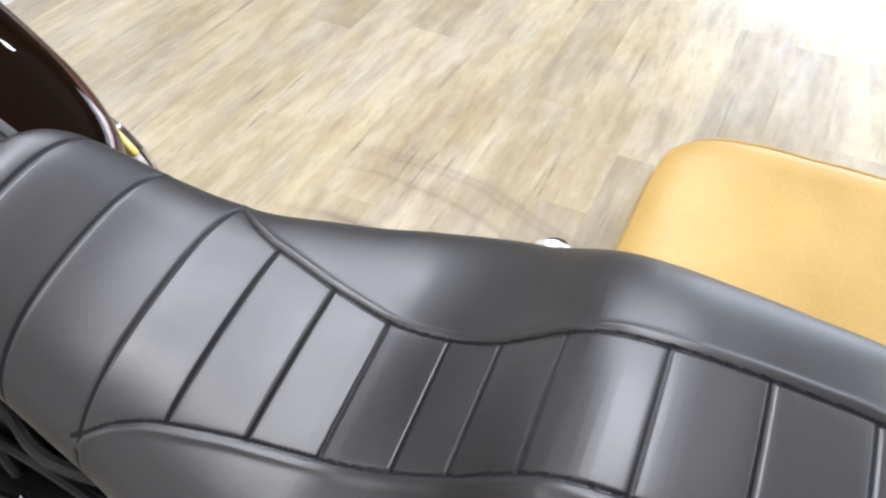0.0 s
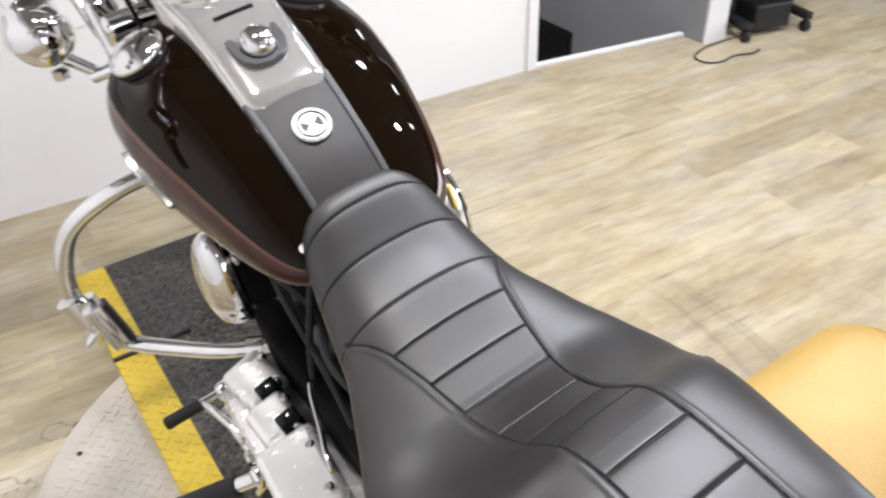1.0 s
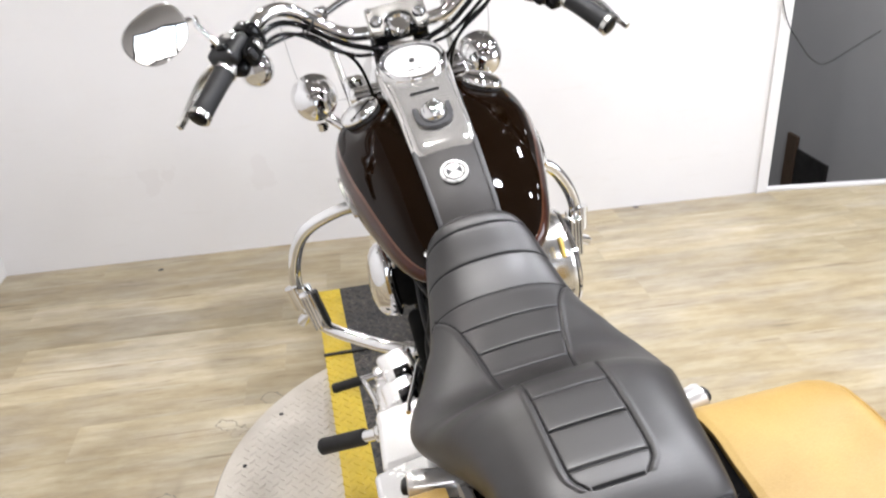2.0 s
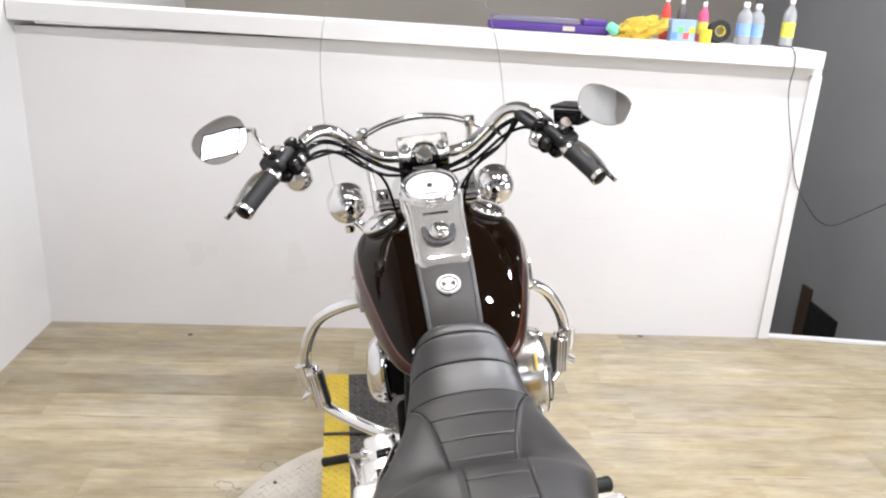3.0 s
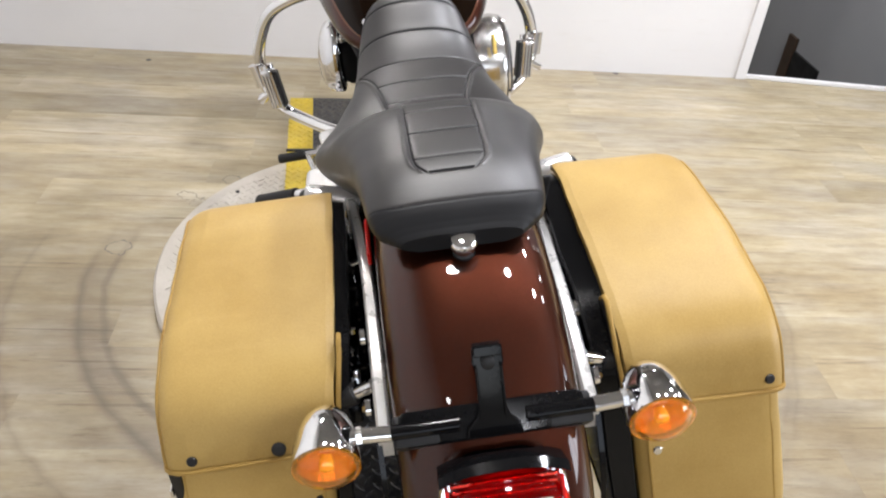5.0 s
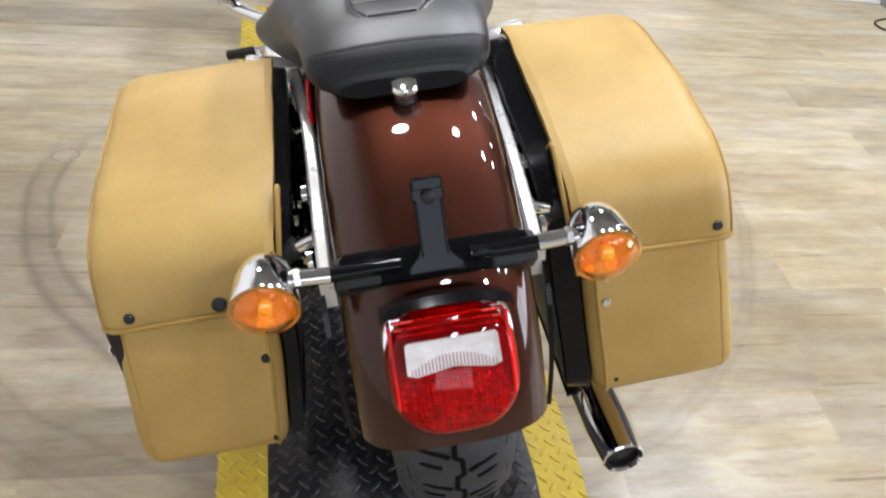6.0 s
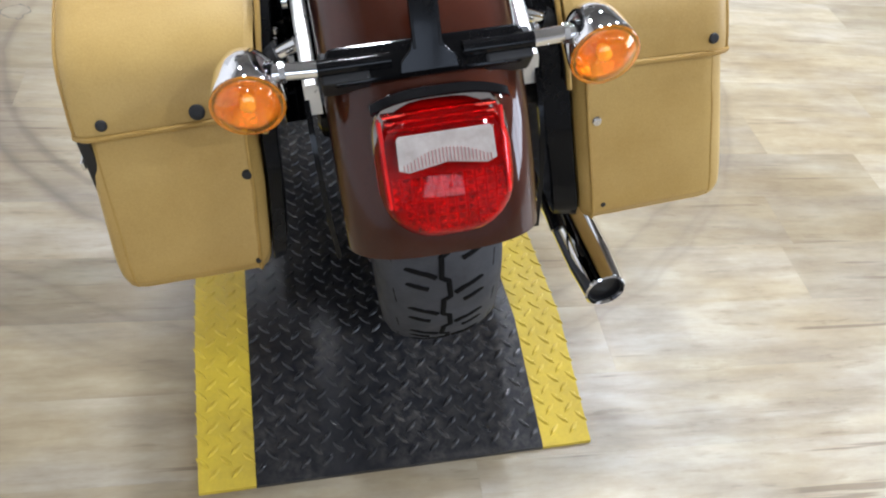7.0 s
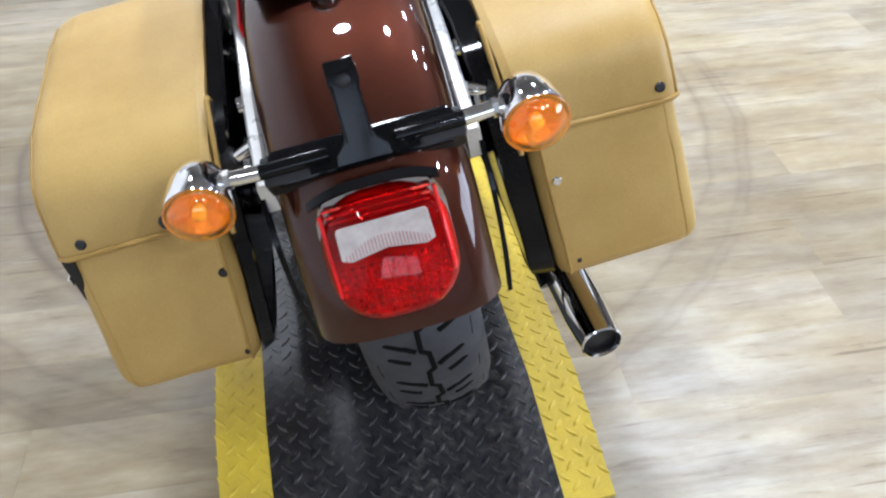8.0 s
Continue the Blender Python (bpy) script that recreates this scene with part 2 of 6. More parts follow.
    ring = n.ramp(n.math("MULTIPLY", wob, 0.5), [(0.376, (0, 0, 0)), (0.384, (0.75, 0.75, 0.75)), (0.391, (0.2, 0.2, 0.2)), (0.406, (0.3, 0.3, 0.3)), (0.414, (0.7, 0.7, 0.7)), (0.424, (0, 0, 0)), (0.494, (0, 0, 0)), (0.5, (0.34, 0.34, 0.34)), (0.507, (0.05, 0.05, 0.05)), (0.53, (0.12, 0.12, 0.12)), (0.537, (0.42, 0.42, 0.42)), (0.541, (0.1, 0.1, 0.1)), (0.546, (0.36, 0.36, 0.36)), (0.553, (0, 0, 0))])
    patchy = n.ramp(n.noise(pos, 2.2, 3), [(0.3, (0.3, 0.3, 0.3)), (0.5, (1, 1, 1))])
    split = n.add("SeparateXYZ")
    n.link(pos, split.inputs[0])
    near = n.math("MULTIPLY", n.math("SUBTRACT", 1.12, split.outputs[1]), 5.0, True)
    patchy = n.math("MULTIPLY", patchy, near)
    base = n.mix(n.math("MULTIPLY", n.math("MULTIPLY", ring, patchy), 0.9), base, (0.13, 0.1, 0.075))
    # brown traffic dirt round the turntable, deepened and widened as painted light falloff
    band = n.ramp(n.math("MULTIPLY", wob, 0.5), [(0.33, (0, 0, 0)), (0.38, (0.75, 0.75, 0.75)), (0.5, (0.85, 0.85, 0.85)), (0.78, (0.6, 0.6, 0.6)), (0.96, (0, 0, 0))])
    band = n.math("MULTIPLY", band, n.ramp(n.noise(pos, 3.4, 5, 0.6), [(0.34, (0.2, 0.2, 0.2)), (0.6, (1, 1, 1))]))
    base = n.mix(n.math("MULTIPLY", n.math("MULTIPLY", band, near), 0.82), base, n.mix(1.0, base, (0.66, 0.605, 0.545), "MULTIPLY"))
    # glue blots by the plate and two dark specks near the wall
    blot = marks_at(n, [((-0.61, 1.26, 0), 0.034), ((-0.735, 0.985, 0), 0.036), ((-0.49, 1.375, 0), 0.03), ((-0.58, 1.22, 0), 0.016)])
    rim = n.math("MULTIPLY", n.math("MULTIPLY", blot, n.math("SUBTRACT", 1.0, blot)), 3.2, True)
    base = n.mix(n.math("MULTIPLY", blot, 0.08), base, (0.5, 0.48, 0.44))
    base = n.mix(n.math("MULTIPLY", rim, 0.85), base, (0.08, 0.072, 0.068))
    base = n.mix(marks_at(n, [((-0.975, 2.308, 0), 0.012), ((1.029, 2.4, 0), 0.014), ((-0.44, 1.36, 0), 0.012)], 0.004, 60), base, (0.03, 0.03, 0.03))
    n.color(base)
    n.rough(n.ramp(grain, [(0.3, (0.42,) * 3), (0.7, (0.28,) * 3)]))
    n.bump(n.mix(0.5, grain, fine), 0.1, 0.002)
    return m


def scuffed_wall():
    m = mat("scuffed_white_wall_paint", (0.8, 0.795, 0.785), 0.55)
    n = Nodes(m)
    v = n.coords()
    base = n.ramp(n.noise(v, 1.4, 5), [(0.35, (0.71, 0.697, 0.691)), (0.65, (0.75, 0.741, 0.735))])
    rub = marks_at(n, [((-0.955, 2.411, 0.354), 0.05), ((-0.534, 2.411, 0.337), 0.06), ((-0.9, 2.411, 0.36), 0.03)], 0.09, 10)
    base = n.mix(n.math("MULTIPLY", rub, 0.1), base, (0.5, 0.44, 0.42))
    foot = n.ramp(n.noise(n.coords((3, 3, 18)), 2.0, 4), [(0.6, (0, 0, 0)), (0.72, (0.25, 0.25, 0.25))])
    base = n.mix(foot, base, (0.68, 0.66, 0.63))
    n.color(base)
    n.bump(n.noise(v, 220, 3), 0.06, 0.001)
    return m


def deck_paint(name, dark, dust, amount):
    """Black paint with ground-in dust: fine scuffs that gather in patches."""
    m = mat(name, dark, 0.4)
    n = Nodes(m)
    v = n.coords()
    patch = n.ramp(n.noise(v, 7, 5, 0.6), [(0.36, (0.15, 0.15, 0.15)), (0.66, (1, 1, 1))])
    scuff = n.ramp(n.noise(v, 75, 6, 0.72), [(0.42, (0, 0, 0)), (0.7, (1, 1, 1))])
    # more dust at the far end, where wheels roll on
    along = n.add("SeparateXYZ")
    n.link(v, along.inputs[0])
    grow = n.ramp(n.math("MULTIPLY", along.outputs[1], 0.5), [(0.1, (0.45,) * 3), (0.5, (1.0,) * 3)])
    f = n.math("MULTIPLY", n.math("MULTIPLY", n.math("MULTIPLY", patch, scuff), amount), grow)
    n.color(n.mix(f, n.ramp(n.noise(v, 4, 4), [(0.3, dark), (0.7, tuple(1.7 * c for c in dark))]), dust))
    n.rough(n.ramp(f, [(0.0, (0.3,) * 3), (0.6, (0.6,) * 3)]))
    n.bump(n.noise(v, 220, 4), 0.3, 0.001)
    return m


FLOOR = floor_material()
DECK_BLACK = deck_paint("black_deck_paint", (0.009, 0.0095, 0.0115), (0.15, 0.13, 0.105), 1.15)
LOW_WALL = scuffed_wall()
ROOM_WALL = worn("grey_beige_wall_paint", (0.4, 0.38, 0.36), (0.44, 0.42, 0.4), 1.2, (0.55, 0.7), bump=0.06, grain=200)
DECK_LUG = deck_paint("worn_black_tread", (0.013, 0.0135, 0.0155), (0.2, 0.18, 0.15), 1.3)


# ---- mesh helpers ----
def seal(bm, angle=38):
    bmesh.ops.recalc_face_normals(bm, faces=bm.faces)
    lim, low = radians(angle), radians(8)
    size = {}
    for f in bm.faces:
        f.smooth = True
        size[f] = f.calc_area()
    for e in bm.edges:
        if len(e.link_faces) == 2:
            bend = e.calc_face_angle(0)
            a, b = sorted(size[f] for f in e.link_faces)
            # broad flat faces stay flat beside their narrow bevels
            if bend > lim or (bend > low and b > 9 * a):
                e.smooth = False


def part(name, bm, material, parent=None, label="", kind="", angle=38):
    """One mesh object out of a bmesh, under a thing or a part."""
    seal(bm, angle)
    me = bpy.data.meshes.new(name)
    bm.to_mesh(me)
    bm.free()
    for m in material if isinstance(material, (list, tuple)) else [material]:
        me.materials.append(m)
    ob = new(name, me)
    if parent is not None:
        ob.parent = parent
    return tagged(ob, label, kind=kind)


def thing(name, m, label, category, group="", kind=""):
    ob = new(name)
    ob.matrix_world = m
    ob.empty_display_size = 0.05
    return tagged(ob, label, category, group, kind)


def glide(pts, n=8):
    """A smooth line through points (Catmull-Rom)."""
    p = [Vector(q) for q in pts]
    p = [p[0] * 2 - p[1]] + p + [p[-1] * 2 - p[-2]]
    out = []
    for i in range(1, len(p) - 2):
        a, b, c, d = p[i - 1 : i + 3]
        for k in range(n):
            t = k / n
            out.append(0.5 * (2 * b + (c - a) * t + (2 * a - 5 * b + 4 * c - d) * t * t + (3 * b - a - 3 * c + d) * t**3))
    return out + [p[-2]]


def lerp(x, table):
    """Smooth value at x from rows (x, value), x rising."""
    if x <= table[0][0]:
        return table[0][1]
    for (a, p), (b, q) in zip(table, table[1:]):
        if x <= b:
            t = (x - a) / (b - a)
            return p + (q - p) * t
    return table[-1][1]


def soft(x, table, w=0.012):
    return sum(lerp(x + k * w, table) for k in (-2, -1, 0, 1, 2)) / 5


def skin(bm, rings, closed=True, caps=True, index=None):
    """Faces between rows of points of equal count."""
    rows = [[bm.verts.new(p) for p in r] for r in rings]
    n = len(rows[0])
    for i in range(len(rows) - 1):
        for k in range(n if closed else n - 1):
            f = bm.faces.new((rows[i][k], rows[i][(k + 1) % n], rows[i + 1][(k + 1) % n], rows[i + 1][k]))
            if index:
                f.material_index = index(i, k)
    if caps and closed:
        bm.faces.new(rows[0])
        bm.faces.new(rows[-1])
    return bm


def tube(pts, r, seg=12, bm=None, caps=True):
    bm = bm or bmesh.new()
    p = [Vector(q) for q in pts]
    rad = r if isinstance(r, (list, tuple)) else [r] * len(p)
    rings, up = [], None
    for i, q in enumerate(p):
        d = (p[min(i + 1, len(p) - 1)] - p[max(i - 1, 0)]).normalized()
        if up is None:
            up = d.orthogonal().normalized()
        up = (up - d * up.dot(d)).normalized()
        side = d.cross(up)
        rings.append([q + (up * math.cos(a) + side * math.sin(a)) * rad[i] for a in (2 * math.pi * k / seg for k in range(seg))])
    return skin(bm, rings, True, caps)


def lathe(profile, at=(0, 0, 0), axis=(0, 0, 1), seg=28, bm=None, caps=True):
    """A turned shape: rows (radius, height) along an axis."""
    bm = bm or bmesh.new()
    m = Vector(axis).to_track_quat("Z", "Y").to_matrix().to_4x4()
    m.translation = at
    rings = [[m @ Vector((max(r, 1e-5) * math.cos(a), max(r, 1e-5) * math.sin(a), h)) for a in (2 * math.pi * k / seg for k in range(seg))] for r, h in profile]
    return skin(bm, rings, True, caps)


def block(size, at=(0, 0, 0), turn=(0, 0, 0), bevel=0.0, segs=2, bm=None):
    own = bmesh.new()
    bmesh.ops.create_cube(own, size=1)
    bmesh.ops.scale(own, vec=size, verts=own.verts)
    if bevel:
        bmesh.ops.bevel(own, geom=own.edges[:], offset=bevel, segments=segs, profile=0.5, affect="EDGES")
    own.transform(pose(*at, *turn))
    if bm is None:
        return own
    me = bpy.data.meshes.new("tmp")
    own.to_mesh(me)
    own.free()
    bm.from_mesh(me)
    bpy.data.meshes.remove(me)
    return bm


def plate(outline, thick, m=None, bevel=0.0):
    """A flat outline (x, y) with thickness along z."""
    bm = bmesh.new()
    f = bm.faces.new([bm.verts.new((x, y, 0)) for x, y in outline])
    g = bmesh.ops.extrude_face_region(bm, geom=[f])
    bmesh.ops.translate(bm, vec=(0, 0, thick), verts=[v for v in g["geom"] if isinstance(v, bmesh.types.BMVert)])
    if bevel:
        bmesh.ops.bevel(bm, geom=[e for e in bm.edges], offset=bevel, segments=2, profile=0.5, affect="EDGES")
    if m:
        bm.transform(m)
    return bm


def set_block(m, size, at, bevel=0.0008):
    """A bevelled block in the frame of a pose."""
    bm = block(size, at, bevel=bevel)
    bm.transform(m)
    return bm


def rounded(w, h, r, n=5):
    out = []
    for cx, cy, a0 in ((w / 2 - r, h / 2 - r, 0), (-w / 2 + r, h / 2 - r, 90), (-w / 2 + r, -h / 2 + r, 180), (w / 2 - r, -h / 2 + r, 270)):
        out += [(cx + r * math.cos(radians(a0 + 90 * k / n)), cy + r * math.sin(radians(a0 + 90 * k / n))) for k in range(n + 1)]
    return out


# ---- the room ----
def wall(name, lo, hi, material, label):
    c = [(a + b) / 2 for a, b in zip(lo, hi)]
    ob = part(name, block([b - a for a, b in zip(lo, hi)], c), material, None, label, "structure")
    return tagged(ob, category="wall")


WY = 2.411          # face of the low wall
wall("wall_north", (-1.597, WY, 0), (1.635, WY + 0.14, 1.25), LOW_WALL, "low white painted partition wall with a capped top")
wall("wall_west", (-1.8, -5.0, -0.02), (-1.597, 6.0, CEIL), WHITE_WALL, "plain white painted side wall")
wall("wall_east", (6.0, 0.8, -0.02), (6.14, 6.0, CEIL), ROOM_WALL, "plain white painted side wall")
wall("wall_east_end", (6.0, -5.0, -0.02), (6.14, -2.6, CEIL), ROOM_WALL, "plain painted wall beside the assumed east window")
wall("wall_east_low", (6.0, -2.6, -0.02), (6.14, 0.8, 0.7), ROOM_WALL, "plain painted wall below the assumed east window")
wall("wall_east_top", (6.0, -2.6, 2.5), (6.14, 0.8, CEIL), ROOM_WALL, "plain painted wall above the assumed east window")
# unseen window, added to frame the assumed light from the right
win2 = thing("window_2", pose(6.06, -0.9, 0.7), "unseen wide window with dark metal frame, assumed for light from the right", "window", kind="structure")
for i in range(4):
    part("window_frame", block((0.06, 0.05, 1.8), (0, -1.675 + i * 3.35 / 3, 0.9), bevel=0.004), BLACK_MATT, win2)
for z in (0.025, 1.775):
    part("window_frame", block((0.05, 3.4, 0.05), (0.004, 0, z), bevel=0.004), BLACK_MATT, win2)
wall("wall_far", (-1.597, 4.9, -1.5), (6.0, 5.04, CEIL), BEIGE_WALL, "plain beige painted wall behind the low partition")
wall("wall_stair", (2.42, 2.2, -1.5), (2.54, 4.9, 2.2), GREY_WALL, "grey painted side wall of the stairwell")
wall("wall_stair_end", (2.417, 2.184, 0), (2.543, 2.198, 2.2), WHITE_WALL, "white trimmed end of the stairwell wall")
wall("wall_stair_low", (1.49, WY + 0.141, -1.5), (1.633, 4.9, 0.0), GREY_WALL, "grey painted lower wall of the stairwell")
wall("stair_landing", (1.634, 2.6, -1.52), (2.419, 4.9, -1.45), SUBFLOOR, "dark landing at the foot of the stairwell")
wall("ceiling", (-1.8, -5.14, CEIL), (6.14, 5.04, CEIL + 0.1), CEILING, "plain pale painted ceiling")
# the rear wall has a wide window
WX0, WX1, WZ0, WZ1 = -0.8, 1.5, 0.85, 2.25
wall("wall_south", (-1.8, -4.6, -0.02), (6.14, -4.46, WZ0), ROOM_WALL, "grey beige wall below the wide window")
wall("wall_south_top", (-1.8, -4.6, WZ1), (6.14, -4.46, CEIL), ROOM_WALL, "grey beige wall above the wide window")
wall("wall_south_corner", (-1.8, -4.6, WZ0), (WX0, -4.46, WZ1), ROOM_WALL, "grey beige wall in the corner beside the window")
wall("wall_south_side", (WX1, -4.6, WZ0), (6.14, -4.46, WZ1), ROOM_WALL, "grey beige wall beside the wide window")
win = thing("window_1", pose((WX0 + WX1) / 2, -4.5, WZ0), "wide shop window with dark metal frame", "window", kind="structure")
for i in range(4):
    part("window_frame", block((0.05, 0.06, WZ1 - WZ0), ((WX0 - WX1) / 2 + 0.03 + i * (WX1 - WX0 - 0.06) / 3, 0, (WZ1 - WZ0) / 2), bevel=0.004), BLACK_MATT, win)
for z in (0.03, 1.35, WZ1 - WZ0 - 0.03):
    part("window_frame", block((WX1 - WX0, 0.05, 0.05), (0, 0.004, z), bevel=0.004), BLACK_MATT, win)

cap = thing("wall_cap", pose(0.005, WY + 0.06, 1.287, 0, 0.8, 0), "white painted board capping the low wall", "shelf", kind="structure")
part("board", block((3.2, 0.24, 0.07), bevel=0.004), WHITE_WALL, cap)
part("trim", block((0.05, 0.012, 1.2), (1.635 - 0.025, WY - 0.006, 0.6), bevel=0.002), WHITE_WALL, None, "white corner trim of the low wall", "structure")
# white nosing along the stairwell's edge
part("stair_nosing", plate([(1.637, 2.405), (2.417, 2.312), (2.417, 2.339), (1.637, 2.432)], 0.016, pose(0, 0, 0.001), 0.002), WHITE_WALL, None, "white nosing strip along the stairwell edge", "structure")

# ---- floor: planks laid along the low wall ----
slab = block((8.0, 6.85, 0.1), (2.17, -1.13, -0.054))
block((3.236, 0.19, 0.1), (0.019, 2.39, -0.054), bm=slab)
block((3.46, 2.6, 0.1), (4.275, 3.595, -0.054), bm=slab)
floor = part("floor", slab, SUBFLOOR, None, "pale oak vinyl plank floor with scuffs", "structure")
PW, PL = 0.152, 1.06
plank_near = {}


def plank_mesh(w, l):
    key = (round(w, 3), round(l, 3))
    if key not in plank_near:
        bm = block((l - 0.0001, w - 0.0001, 0.004), (0, 0, 0), bevel=0.00012, segs=1)
        me = bpy.data.meshes.new("plank")
        seal(bm, 60)
        bm.to_mesh(me)
        bm.free()
        me.materials.append(FLOOR)
        plank_near[key] = me
    return plank_near[key]


def stair_edge(x):
    """The floor's edge along the stairwell, under its nosing."""
    return 2.425 - (x - 1.637) * 0.1192


rng = random.Random(5)
y = 2.4105 - PW
far_bm = bmesh.new()
while y > -4.5:
    x = -1.597 - rng.random() * PL
    while x < 6.0:
        a, b = max(x, -1.597), min(x + PL, 6.0)
        if b - a > 0.05 and y > 2.2 and b > 1.637 and a < 2.43:
            # planks cut off along the stairwell
            for p, q in ((a, min(b, 1.637)), (max(a, 1.637), min(b, 2.43)), (max(a, 2.43), b)):
                if q - p > 0.005:
                    cut_in = 1.63 < p < 2.425
                    top = [min(y + PW, stair_edge(k)) if cut_in else y + PW for k in (p, q)]
                    bm = plate([(p, y), (q, y), (q, top[1]), (p, top[0])], 0.004, pose(0, 0, -0.0038))
                    part("plank", bm, FLOOR, floor)
        elif b - a > 0.05:
            if b < 3.6 and y > -1.35:
                pl = new("plank", plank_mesh(PW, b - a if (a > x or b < x + PL) else PL))
                pl.location = ((a + b) / 2, y + PW / 2, -0.0018)
                pl.parent = floor
            else:
                block((b - a - 0.0007, PW - 0.0007, 0.004), ((a + b) / 2, y + PW / 2, -0.0018), bm=far_bm)
        x += PL
    y -= PW
for k in range(16):
    block((3.455, PW - 0.0004, 0.004), (4.272, 2.4105 + PW * (k + 0.5), -0.0018), bm=far_bm)
part("planks", far_bm, FLOOR, floor, "far planks of the same floor", "stuff")

# ---- turntable with its ramped deck ----
TT = thing("turntable", pose(0.03, 0.9, 0.0), "round grey tread plate turntable bolted to the floor", "turntable")
part("disc", lathe([(0.0, 0.03), (0.0, 0.046), (0.6, 0.046), (0.626, 0.043), (0.632, 0.036), (0.632, 0.002), (0.61, 0.001)], seg=96), DISC_GREY, TT)


def lugs(spots, length, width, height, z, m=None):
    """Raised lens-shaped treads in one mesh, turned by turns to either side."""
    bm = bmesh.new()
    for x, y, ang, zz in spots:
        c, s = math.cos(ang), math.sin(ang)
        ring = []
        for a, b in ((-1, 0), (-0.45, -1), (0.45, -1), (1, 0), (0.45, 1), (-0.45, 1)):
            ring.append((x + c * a * length / 2 - s * b * width / 2, y + s * a * length / 2 + c * b * width / 2))
        lo = [bm.verts.new((p, q, zz(p, q) if callable(zz) else zz)) for p, q in ring]
        hi = [bm.verts.new((x + (p - x) * 0.55, y + (q - y) * 0.55, (zz(x, y) if callable(zz) else zz) + height)) for p, q in ring]
        bm.faces.new(hi)
        for k in range(6):
            bm.faces.new((lo[k], lo[(k + 1) % 6], hi[(k + 1) % 6], hi[k]))
    return bm


def tread_grid(x0, x1, y0, y1, s):
    """Raised bars on a slanting grid, each pointing at its neighbour's middle."""
    out, k = [], math.sqrt(0.5) * s
    n = int((abs(x1 - x0) + abs(y1 - y0)) / s) + 4
    cx, cy = (x0 + x1) / 2, (y0 + y1) / 2
    for i in range(-n, n + 1):
        for j in range(-n, n + 1):
            x, y = cx + (i - j) * k, cy + (i + j) * k
            if x0 < x < x1 and y0 < y < y1:
                out.append((x, y, radians(45 if (i + j) % 2 else 135)))
    return out


spots = []
for x, y, a in tread_grid(-0.6, -0.2, -0.6, 0.6, 0.0225):
    if x * x + y * y < 0.595**2:
        spots.append((x, y, a, 0.0458))
part("tread", lugs(spots, 0.027, 0.0075, 0.0022, 0), DISC_GREY, TT, "raised treads", "stuff")
for k in range(9):
    a = radians(104 + 21 * k)
    part("bolt", lathe([(0.0, 0.0), (0.006, 0.0), (0.006, 0.002), (0.004, 0.003), (0.0, 0.003)], (0.575 * math.cos(a), 0.575 * math.sin(a), 0.0462), seg=10), BLACK_MATT, TT)

DW, DZ, D0, D1, DR = 0.614, 0.07, -0.33, 1.876, -0.115   # deck: width, height, ends, foot of the slope's top
DECK = thing("ramp_deck", pose(0.0905, 0, 0, 0, 0, 4.1), "black tread plate ramp deck with yellow edges on the turntable", "ramp")


def deck_z(x, y):
    return DZ if y > DR else 0.008 + (DZ - 0.008) * (y - D0) / (DR - D0)


def deck_strip(x0, x1, drop=0.0):
    bm = bmesh.new()
    rows = []
    ys = [D0, D0 + 0.004] + [D0 + (DR - D0) * k / 8 for k in range(1, 9)] + [DR + (D1 - DR) * k / 14 for k in range(1, 15)]
    for yy in ys:
        z = deck_z(0, yy) - drop
        b = max(z - 0.03, 0.001)
        rows.append([(x0, yy, b), (x1, yy, b), (x1, yy, z), (x0, yy, z)])
    return skin(bm, rows)


part("plate", deck_strip(-DW / 2 + 0.082, DW / 2 - 0.082), DECK_BLACK, DECK, "black painted tread plate", angle=50)
for s in (-1, 1):
    part("edge_plate", deck_strip(s * DW / 2 - (0.082 if s > 0 else 0), s * DW / 2 + (0.082 if s < 0 else 0)), DECK_YELLOW, DECK, "yellow painted edge", angle=50)
for lo, hi, mm in ((-DW / 2, -DW / 2 + 0.08, DECK_YELLOW), (-DW / 2 + 0.084, DW / 2 - 0.084, DECK_BLACK), (DW / 2 - 0.08, DW / 2, DECK_YELLOW)):
    spots = [(x, y, a, lambda p, q: deck_z(p, q) - 0.0003) for x, y, a in tread_grid(lo + 0.006, hi - 0.006, D0 + 0.012, D1 - 0.01, 0.0235)]
    part("tread", lugs(spots, 0.0285, 0.0072, 0.0026, 0), DECK_LUG if mm is DECK_BLACK else mm, DECK, "raised treads", "stuff")
# side rails and legs below the deck
for s in (-1, 1):
    part("side_rail", block((0.012, D1 - DR, 0.035), (s * (DW / 2 - 0.02), (D1 + DR) / 2, 0.02), bevel=0.002), BLACK_MATT, DECK)
part("seam_bar", block((0.19, 0.012, 0.006), (-DW / 2 + 0.092, 1.47, DZ + 0.0035), bevel=0.002), BLACK_MATT, DECK, "black joint strip across the deck")

# low doorway in the stairwell wall: a black panel paints its dark opening
low = thing("stair_doorway", pose(2.413, 3.11, -1.47), "low doorway in the stairwell, its dark opening a black panel, with brown frame", "door", kind="structure")
part("panel", block((0.012, 0.3, 1.25), (0, 0.15, 0.625), bevel=0.002), BLACK_MATT, low)
BROWN = worn("dark_brown_wood", (0.035, 0.022, 0.015), (0.05, 0.032, 0.02), 10, (0.5, 0.6))
part("door_frame", block((0.02, 0.1, 1.32), (-0.004, 0.352, 0.66), bevel=0.003), BROWN, low)

